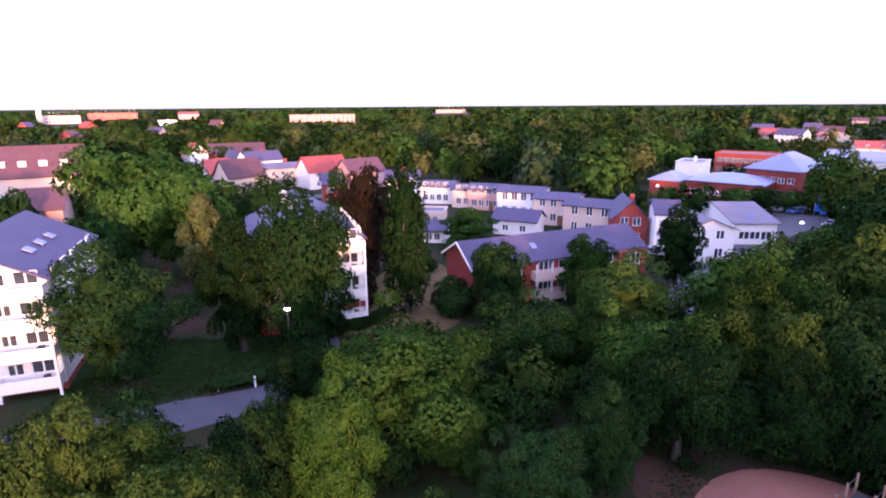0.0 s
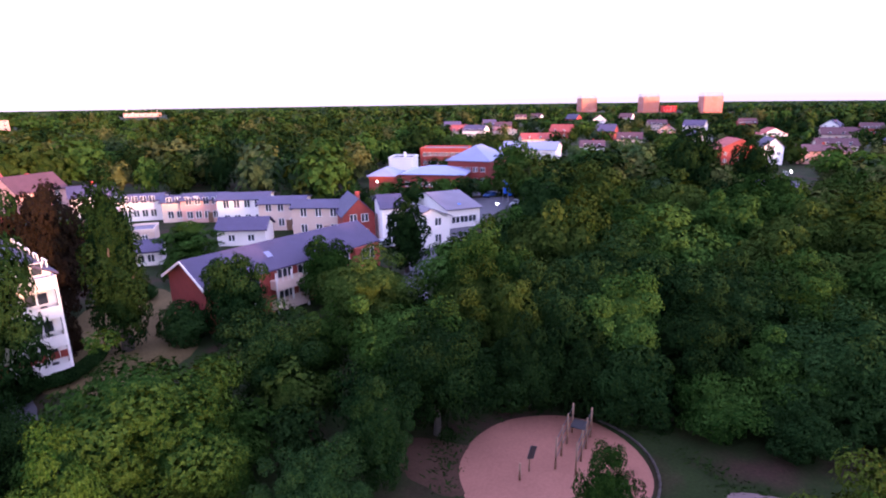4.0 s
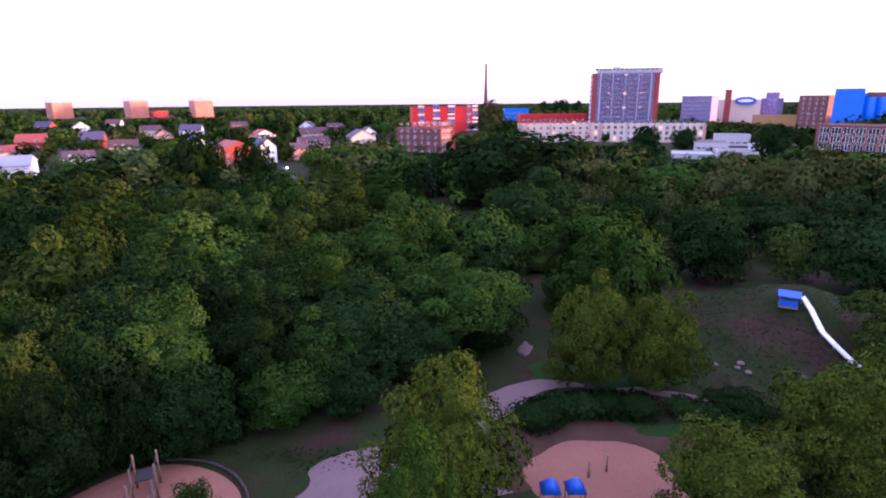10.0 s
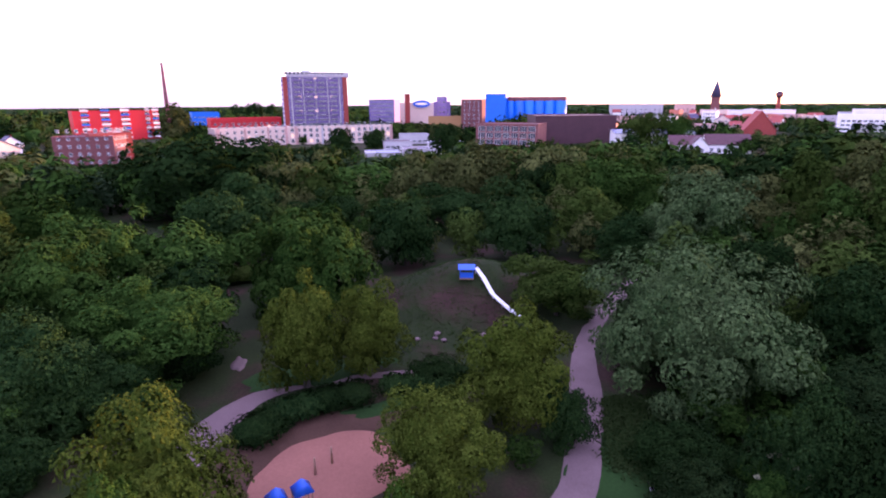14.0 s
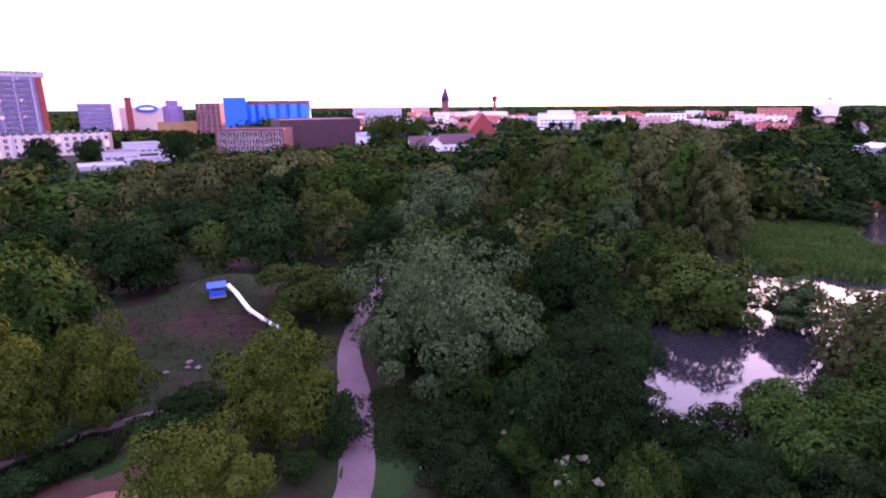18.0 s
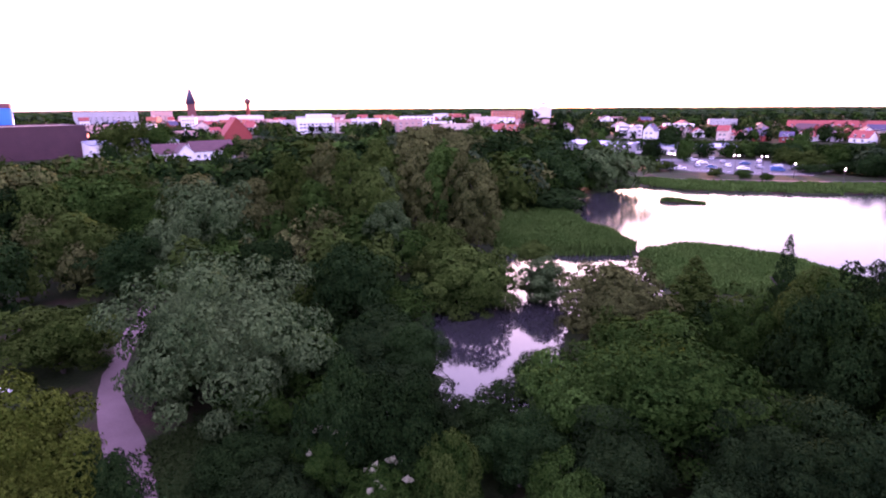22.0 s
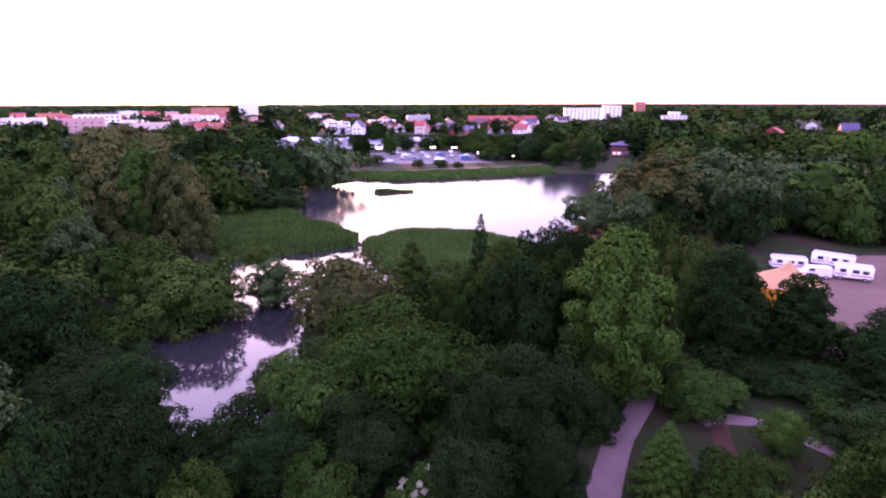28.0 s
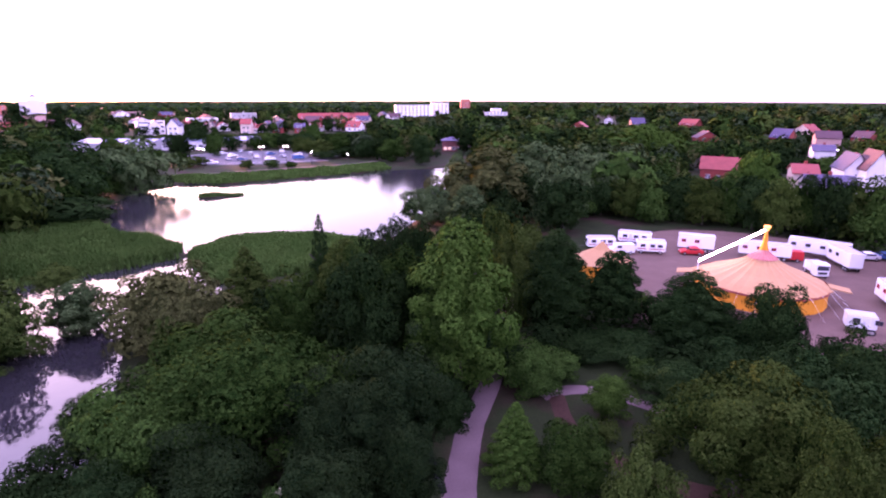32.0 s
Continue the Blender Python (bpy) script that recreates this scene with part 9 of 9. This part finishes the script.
def caravan(x, y, yaw, long, tall, label, paint=None, motor=False):
    """A caravan or camper: rounded body, windows, door, wheels, drawbar."""
    root = thing("motorhome" if motor else "caravan", x, y, at_ground(x, y) + 0.09, yaw, label, "motorhome" if motor else "caravan", "circus vehicles")
    root.scale = (0.8, 0.8, 0.8)
    pm = paint or white_paint
    body = part("body", box(long, 2.3, tall, pm, 0.22, 0.45), root)
    part("roof_edge", box(long - 0.3, 2.0, 0.08, grey_wall, 0.03, tall + 0.44), root)
    part("stripe", box(long - 0.5, 2.31, 0.22, canvas_pink, 0.0, 0.95), root)
    for k in (-0.28, 0.05, 0.3):
        for s in (0, 180):
            part("window", window_mesh(0.95, 0.6, 0, False, dark_metal), root, pose(0, 0, 0, 0, 0, s) @ Matrix.Translation((long * k, -1.15, 1.45)))
    part("front_window", window_mesh(1.5, 0.7, 0, False, dark_metal), root, pose(0, 0, 0, 0, 0, -90) @ Matrix.Translation((0, -long / 2, 1.4)))
    part("door", box(0.62, 0.05, 1.7, frame_white, 0.02, 0.6), root, Matrix.Translation((-long * 0.12, -1.17, 0)))
    for k in ((-0.32, 0.32) if motor else (-0.06, 0.1)):
        wheel(root, long * k, -1.0), wheel(root, long * k, 0.98)
    if not motor:
        part("drawbar", rod(0.06, 0.04, 1.4, dark_metal, 6), root, bar((-long / 2, 0, 0.5), (-long / 2 - 1.3, 0, 0.45)))
    return root


def car(x, y, yaw, paint, label, van=0.0, group="parked cars"):
    """A car or a van: body with cabin, glass, lamps and wheels."""
    long, tall = (4.9, 1.95) if van else (4.2, 1.42)
    root = thing("van" if van else "car", x, y, at_ground(x, y) + 0.1, yaw, label, "van" if van else "car", group)
    if van:
        side = [(-2.45, 0.35), (2.4, 0.35), (2.45, 1.85), (2.2, 1.95), (-1.0, 1.95), (-1.7, 1.15), (-2.4, 1.0)]
    else:
        side = [(-2.1, 0.32), (2.1, 0.32), (2.12, 0.85), (1.75, 0.95), (1.2, 1.36), (0.7, 1.42), (-0.2, 1.40), (-0.95, 0.95), (-2.0, 0.78)]
    if group == "circus vehicles":
        root.scale = (0.88, 0.88, 0.88)
    me = prism(side, 1.72, paint)
    bm = bmesh.new()
    bm.from_mesh(me)
    bmesh.ops.bevel(bm, geom=list(bm.edges), offset=0.06, segments=2, affect="EDGES")
    bm.to_mesh(me)
    bm.free()
    part("body", me, root)
    if van:
        part("windscreen", box(0.06, 1.5, 0.85, glass, 0.01), root, pose(-1.40, 0, 1.12, 0, 40, 0))
        part("side_window", box(0.9, 1.75, 0.5, glass, 0.02), root, Matrix.Translation((-0.65, 0, 1.25)))
    else:
        part("windscreen", box(0.05, 1.45, 0.62, glass, 0.01), root, pose(-0.92, 0, 0.94, 0, 58, 0))
        part("rear_window", box(0.05, 1.4, 0.58, glass, 0.01), root, pose(1.72, 0, 0.96, 0, -52, 0))
        part("side_window", box(1.7, 1.74, 0.34, glass, 0.04), root, Matrix.Translation((0.35, 0, 0.97)))
    for s in (-0.62, 0.62):
        part("headlight", box(0.08, 0.3, 0.14, frame_white, 0.02), root, Matrix.Translation((-long / 2 + 0.06, s, 0.62)))
        part("tail_light", box(0.08, 0.26, 0.16, red_paint, 0.02), root, Matrix.Translation((long / 2, s, 0.70)))
    for k in (-0.31, 0.31):
        wheel(root, long * k, -0.80, 0.31), wheel(root, long * k, 0.78, 0.31)
    return root


def trailer(x, y, yaw, long, tall, label, cab=False, red=False):
    """A circus trailer with panel ribs, windows and wheels, with a cab where it is a lorry."""
    root = thing("lorry" if cab else "show_trailer", x, y, at_ground(x, y) + 0.09, yaw, label, "lorry" if cab else "trailer", "circus vehicles")
    root.scale = (0.78, 0.78, 0.74)
    part("body", box(long, 2.5, tall, white_paint, 0.06, 0.95), root)
    part("roof", box(long - 0.1, 2.4, 0.06, grey_wall, 0.02, 0.95 + tall), root)
    part("chassis", box(long - 0.4, 1.6, 0.3, dark_metal, 0.02, 0.62), root)
    n = int(long / 1.4)
    for k in range(n):
        part("panel_rib", box(0.06, 2.54, tall - 0.2, frame_white, 0.0, 1.05), root, Matrix.Translation((-long / 2 + (k + 0.5) * long / n, 0, 0)))
    for k in range(max(2, n // 2)):
        part("window", window_mesh(0.9, 0.7, 1, False, red_paint if red else dark_metal), root, Matrix.Translation((-long / 2 + 1.1 + k * 2.6, -1.27, 0.95 + tall * 0.45)))
    for k in (0.28, 0.38):
        wheel(root, long * k, -1.1, 0.45), wheel(root, long * k, 1.0, 0.45)
    if cab:
        part("cab", box(2.0, 2.35, 2.5, white_paint, 0.14, 0.5), root, Matrix.Translation((-long / 2 - 1.2, 0, 0)))
        part("windscreen", box(0.06, 2.0, 0.9, glass, 0.02, 1.7), root, Matrix.Translation((-long / 2 - 2.21, 0, 0)))
        part("grille", box(0.06, 1.6, 0.5, dark_metal, 0.02, 0.9), root, Matrix.Translation((-long / 2 - 2.21, 0, 0)))
        wheel(root, -long / 2 - 1.2, -1.1, 0.45), wheel(root, -long / 2 - 1.2, 1.0, 0.45)
    return root


caravan(-60.2, -75.0, 142.3 + 12, 6.0, 2.1, "white caravan with a beige roof on the circus ground")
caravan(-67.8, -75.3, 139.2 - 4, 7.0, 2.2, "long white caravan on the circus ground")
car(-61.2, -70.8, 140.4 + 20, white_paint, "white delivery van beside the caravans", 1.0, "circus vehicles")
caravan(-66.0, -69.3, 137.7 + 6, 5.8, 2.3, "white motorhome on the circus ground", None, True)
trailer(-73.9, -67.3, 133.8 + 2, 7.2, 2.9, "tall white show trailer with a red door frame", False, True)
car(-71.6, -66.0, 134.2 + 15, red_paint, "red car parked before a show trailer", 0.0, "circus vehicles")
trailer(-81.1, -60.1, 128.3 + 3, 9.5, 2.6, "white show trailer behind the circus tent", False, True)
car(-83.5, -57.8, 126.5 + 10, red_paint, "red car behind the circus tent", 1.0, "circus vehicles")
trailer(-90.0, -57.3, 124.3 - 8, 11.0, 2.8, "long white box trailer beside the tree row")
trailer(-88.2, -52.0, 122.5 - 62, 8.0, 3.0, "white lorry with a long box body", False)
trailer(-80.8, -51.6, 124.6 + 115, 2.4, 1.6, "white tractor lorry with a dark windscreen", True)
car(-95.4, -53.1, 121.0 + 30, white_paint, "white car at the edge of the circus ground", 0.0, "circus vehicles")
car(-98.0, -52.0, 119.9 + 20, blue_paint, "dark car at the edge of the circus ground", 0.0, "circus vehicles")
trailer(-76.7, -38.5, 119.3 - 70, 8.0, 2.9, "white and pink box lorry close to the tent", False, True)
trailer(-64.9, -35.2, 121.5 + 10, 3.6, 1.9, "small white container near the tree line")

# ---- parked cars ----
car(34.4, 88.9, -23.1 + 5, silver_paint, "pale blue car parked by the red house")
car(77.9, 108.2, -36.7 + 60, silver_paint, "silver car on the parking lot")
car(79.2, 122.2, -33.9 + 60, blue_paint, "dark car on the parking lot")
for k, (gx, gy) in enumerate(((2, -231), (-4, -243), (-9, -240), (-15, -247), (-20, -238), (-26, -246), (-31, -236), (-33, -250), (-6, -256), (-14, -262), (-22, -258), (-28, -268), (-2, -268), (-10, -274))):
    car(gx, gy, (k * 47) % 30 + 80 * (k % 2), (white_paint, silver_paint, blue_paint, white_paint)[k % 4], ("white", "silver", "dark blue", "white")[k % 4] + " car on the lakeside car park", 1.0 if k == 6 else 0.0, "cars on the lakeside car park")
for k, (gx, gy) in enumerate(((216.0, -63.3), (225.1, -72.3), (213.0, -57.8), (242.1, -75.1))):
    car(gx, gy, 40 + 30 * k, (white_paint, silver_paint)[k % 2], ("white", "silver")[k % 2] + " car in the works yard", 0.0, "cars in the works yard")

# ---- playground ----
tower2 = thing("climbing_tower", 29.0, 2.0, 0.1, -91.2 + 15, "wooden climbing tower with two blue pyramid roofs and slide", "play tower")
for cx in (-0.95, 0.95):
    for sx in (-0.6, 0.6):
        for sy in (-0.6, 0.6):
            part("post", box(0.1, 0.1, 2.4, timber, 0.01), tower2, Matrix.Translation((cx + sx, sy, 0)))
    part("roof", rod(1.05, 0.05, 0.9, blue_plastic, 4), tower2, pose(cx, 0, 2.35, 0, 0, 45), "blue pyramid roof")
    part("deck", box(1.3, 1.3, 0.1, timber, 0.01), tower2, Matrix.Translation((cx, 0, 1.0)))
    part("side_panel", box(1.2, 0.05, 0.6, orange_paint, 0.01), tower2, Matrix.Translation((cx, -0.62, 1.1)), "orange panel")
part("bridge", box(0.7, 0.9, 0.08, timber, 0.01), tower2, Matrix.Translation((0, 0, 1.0)))
part("slide", box(2.6, 0.5, 0.08, frame_white, 0.02), tower2, pose(2.6, -0.2, 0.55, 0, 24, 0), "white slide chute")
tower2.scale = (0.8, 0.8, 0.85)
part("tube", rod(0.35, 0.35, 0.8, blue_plastic, 14), tower2, pose(0, -0.9, 1.2, 90, 0, 0))

frame_set = thing("rope_climber", 24.0, 27.4, 0.1, 35, "timber and rope climbing frame in the sand pit", "rope climber")
for k in range(4):
    for s in (-0.7, 0.7):
        part("post", rod(0.08, 0.07, 2.5, timber, 8), frame_set, Matrix.Translation((-2.4 + 1.6 * k, s, 0)))
for k in range(3):
    for s in (-0.7, 0.7):
        for z in (0.8, 1.6, 2.3):
            part("rope", rod(0.03, 0.03, 1.6, dark_metal, 5), frame_set, bar((-2.4 + 1.6 * k, s, z), (-0.8 + 1.6 * k, s, z)))
part("platform", box(1.2, 1.1, 0.1, dark_metal, 0.02), frame_set, Matrix.Translation((1.6, 0, 1.3)), "dark grey platform")
board = thing("play_board", 19.9, 27.3, 0.1, 20, "dark square play board on a post", "play board")
part("post", rod(0.06, 0.05, 1.7, timber, 8), board)
part("panel", box(0.9, 0.06, 0.9, dark_metal, 0.03), board, pose(0, -0.05, 1.0, 0, 30, 0))
for gx, gy in ((18.8, 26.9), (34.0, -0.9), (33.1, 0.3)):
    stump = thing("play_post", gx, gy, 0.1, 0, "short weathered timber post in the sand", "post", "playground posts")
    part("shaft", rod(0.09, 0.07, 1.3, timber, 8), stump)
edge = thing("sandpit_border", 21.6, 27.0, 0.0, 0, "curved dark timber border of the sand pit", "border")
for k in range(15):
    a = radians(-70 + 6 * k)
    part("log", rod(0.09, 0.09, 0.85, bark, 8), edge, bar((7.3 * math.cos(a), 7.0 * math.sin(a), 0.16), (7.3 * math.cos(a + 0.105), 7.0 * math.sin(a + 0.105), 0.16)))

HX, HY = 59.4, -19.8
hut = thing("slide_hut", HX, HY, at_ground(HX, HY) - 0.1, -109.2, "small blue play hut on top of the mound", "play hut")
hut.scale = (0.72, 0.72, 0.72)
part("floor", box(2.4, 2.0, 0.25, timber, 0.02), hut, Matrix.Translation((0, 0, 0.1)))
for sx in (-1.05, 1.05):
    for sy in (-0.85, 0.85):
        part("post", box(0.14, 0.14, 1.9, blue_plastic, 0.01), hut, Matrix.Translation((sx, sy, 0.2)))
part("side_panel", box(2.2, 0.08, 1.0, blue_plastic, 0.02), hut, Matrix.Translation((0, -0.9, 0.3)), "blue side panel")
part("roof", gable_roof(2.4, 2.2, 1.9, 0.5, "x", blue_plastic, 0.2, 0.1), hut, None, "blue roof")
ends = ((59.6, -21.0), (58.1, -21.4), (56.3, -21.5), (55.4, -21.6), (54.1, -22.2), (52.7, -22.9), (51.9, -23.4))
slide = thing("long_slide", HX, HY, 0, 0, "long white slide winding down the grassy mound", "slide")
zs = [at_ground(*p) + 0.5 for p in ends]
zs[0] += 0.3
for (p, q, za, zb) in zip(ends, ends[1:], zs, zs[1:]):
    va, vb = Vector((p[0] - HX, p[1] - HY, za)), Vector((q[0] - HX, q[1] - HY, zb))
    me = mesh_of("chute", [(x, z, y) for y in (0, 1) for x, z in ((-0.30, 0.20), (-0.26, 0.02), (0, -0.05), (0.26, 0.02), (0.30, 0.20), (0.36, 0.20), (0.31, -0.06), (0, -0.13), (-0.31, -0.06), (-0.36, 0.20))],
                 [(i, (i + 1) % 10, 10 + (i + 1) % 10, 10 + i) for i in range(10)], frame_white)
    turn = (vb - va).to_track_quat("Z", "Y").to_matrix().to_4x4()
    part("chute", me, slide, Matrix.Translation(va) @ turn @ Matrix.Diagonal((0.7, 0.7, (vb - va).length + 0.05, 1)))
    part("support", rod(0.06, 0.06, max(0.3, za - at_ground(*p)), steel, 6), slide, Matrix.Translation((va.x, va.y, at_ground(*p))))
for k, (gx, gy) in enumerate(((52.3, -11.8), (51.9, -13.6), (51.1, -14.4), (52.6, -14.1), (50.6, -18.7), (44.7, -9.9))):
    bm = bmesh.new()
    bmesh.ops.create_icosphere(bm, subdivisions=2, radius=0.34)
    for v in bm.verts:
        v.co *= 1 + 0.35 * noise.noise(v.co * 2.2 + Vector((k, 0, 0)))
        v.co.z *= 0.6
    me = bpy.data.meshes.new("boulder")
    bm.to_mesh(me)
    bm.free()
    me.materials.append(gravel_m)
    rock = new("boulder", me)
    rock.matrix_basis = pose(gx, gy, at_ground(gx, gy) + 0.12, 0, 0, 50 * k)
    tagged(rock, "pale boulder lying in the meadow", "boulder", "boulders in the meadow")

# ---- lamps, posts, signs ----


def street_lamp(x, y, tall, label, heads=1, lit=True, base=None):
    root = thing("street_lamp", x, y, at_ground(x, y) if base is None else base, 0, label, "street lamp", "street lamps")
    part("pole", rod(0.09, 0.05, tall, dark_metal, 8), root)
    for k in range(heads):
        off = 0.0 if heads == 1 else (k - 0.5) * 1.4
        if heads > 1:
            part("arm", rod(0.04, 0.04, 0.7, dark_metal, 6), root, bar((0, 0, tall - 0.1), (off, 0, tall)))
        bm = bmesh.new()
        bmesh.ops.create_uvsphere(bm, u_segments=12, v_segments=8, radius=0.22)
        bmesh.ops.scale(bm, vec=(1, 1, 0.7), verts=bm.verts)
        me = bpy.data.meshes.new("lantern")
        bm.to_mesh(me)
        bm.free()
        me.materials.append(lamp_glow if lit else frame_white)
        part("lantern", me, root, Matrix.Translation((off, 0, tall + 0.1)))
        part("cap", rod(0.26, 0.08, 0.12, dark_metal, 12), root, Matrix.Translation((off, 0, tall + 0.22)))


street_lamp(-15.5, 50.9, 5.4, "lit park lantern beside the lane")
for gx, gy in ((40.0, 138.8), (51.7, 132.5), (61.8, 123.3), (75.2, 102.0), (59.8, 90.0)):
    street_lamp(gx, gy, 5.0, "lit street lamp on the street behind the houses")
for gx, gy in ((5.1, -216.9), (-15.6, -217.5), (-24.0, -216.7)):
    street_lamp(gx, gy, 7.0, "lit double lamp on the lakeside car park", 2)
for gx, gy in ((-33.4, -216.1), (-44.3, -201.6), (47.3, -230.1)):
    street_lamp(gx, gy, 5.0, "lit lamp along the lake shore path")
for gx, gy in ((-221.2, -146.7), (-228.7, -146.4), (-188.5, -125.0)):
    street_lamp(gx, gy, 5.0, "warm lit lamp along the village street")
for gx, gy in ((164.9, 67.1), (154.0, 87.4), (161.9, 65.6)):
    street_lamp(gx, gy, 5.0, "lit lamp among the garden trees")
street_lamp(4.4, 63.6, 4.0, "unlit grey lamp before the brick house", 1, False)
for gx, gy, tall in ((-20.4, 44.6, 0.9), (-17.3, 45.4, 1.1)):
    post = thing("bollard", gx, gy, at_ground(gx, gy), 0, "white reflective bollard post at the lane", "bollard", "bollards at the lane")
    part("shaft", box(0.14, 0.14, tall, frame_white, 0.02), post)
    part("band", box(0.15, 0.15, 0.12, dark_metal, 0.01), post, Matrix.Translation((0, 0, tall * 0.7)))
for gx, gy in ((79.9, 116.9), (78.9, 113.4)):
    flag = thing("banner", gx, gy, 0, -35.3, "tall blue advertising banner on a pole", "banner", "advertising banners")
    part("pole", rod(0.06, 0.05, 5.0, steel, 8), flag)
    part("cloth", box(0.9, 0.04, 3.2, blue_plastic, 0.01), flag, Matrix.Translation((0.5, 0, 1.6)))
canopy = thing("entrance_canopy", 55.3, 97.3, 0, -31.0 + 28, "small blue pyramid canopy before the white hall", "canopy")
part("roof", rod(3.0, 0.1, 1.4, blue_panel, 4), canopy, pose(0, 0, 3.2, 0, 0, 45))
for sx in (-1.8, 1.8):
    for sy in (-1.8, 1.8):
        part("post", box(0.18, 0.18, 3.3, frame_white, 0.02), canopy, Matrix.Translation((sx, sy, 0)))
fallen = thing("fallen_trunk", 26.3, -78.3, 0.6, 0, "bleached fallen trunk leaning over the pond", "fallen trunk")
part("trunk", rod(0.22, 0.10, 7.5, grey_wall, 8), fallen, bar((-2.5, 2.5, 1.2), (1.5, -3.0, -0.4)))
stem = thing("tree", 18.9, -73.0, -0.3, 0, "small slender tree standing on a pond islet", "tree")
part("trunk", rod(0.16, 0.09, 6.0, bark, 8), stem)
part("crown", crown_mesh("round", 1, "mid", "olive"), stem, Matrix.LocRotScale((0, 0, 3.6), None, (0.55, 0.55, 0.38)))
patch("island", 18.8, -72.5, 1.6, 1.0, 0, dirt, "tiny earthy islet in the pond", "island", 0.95, 0.2, 20)
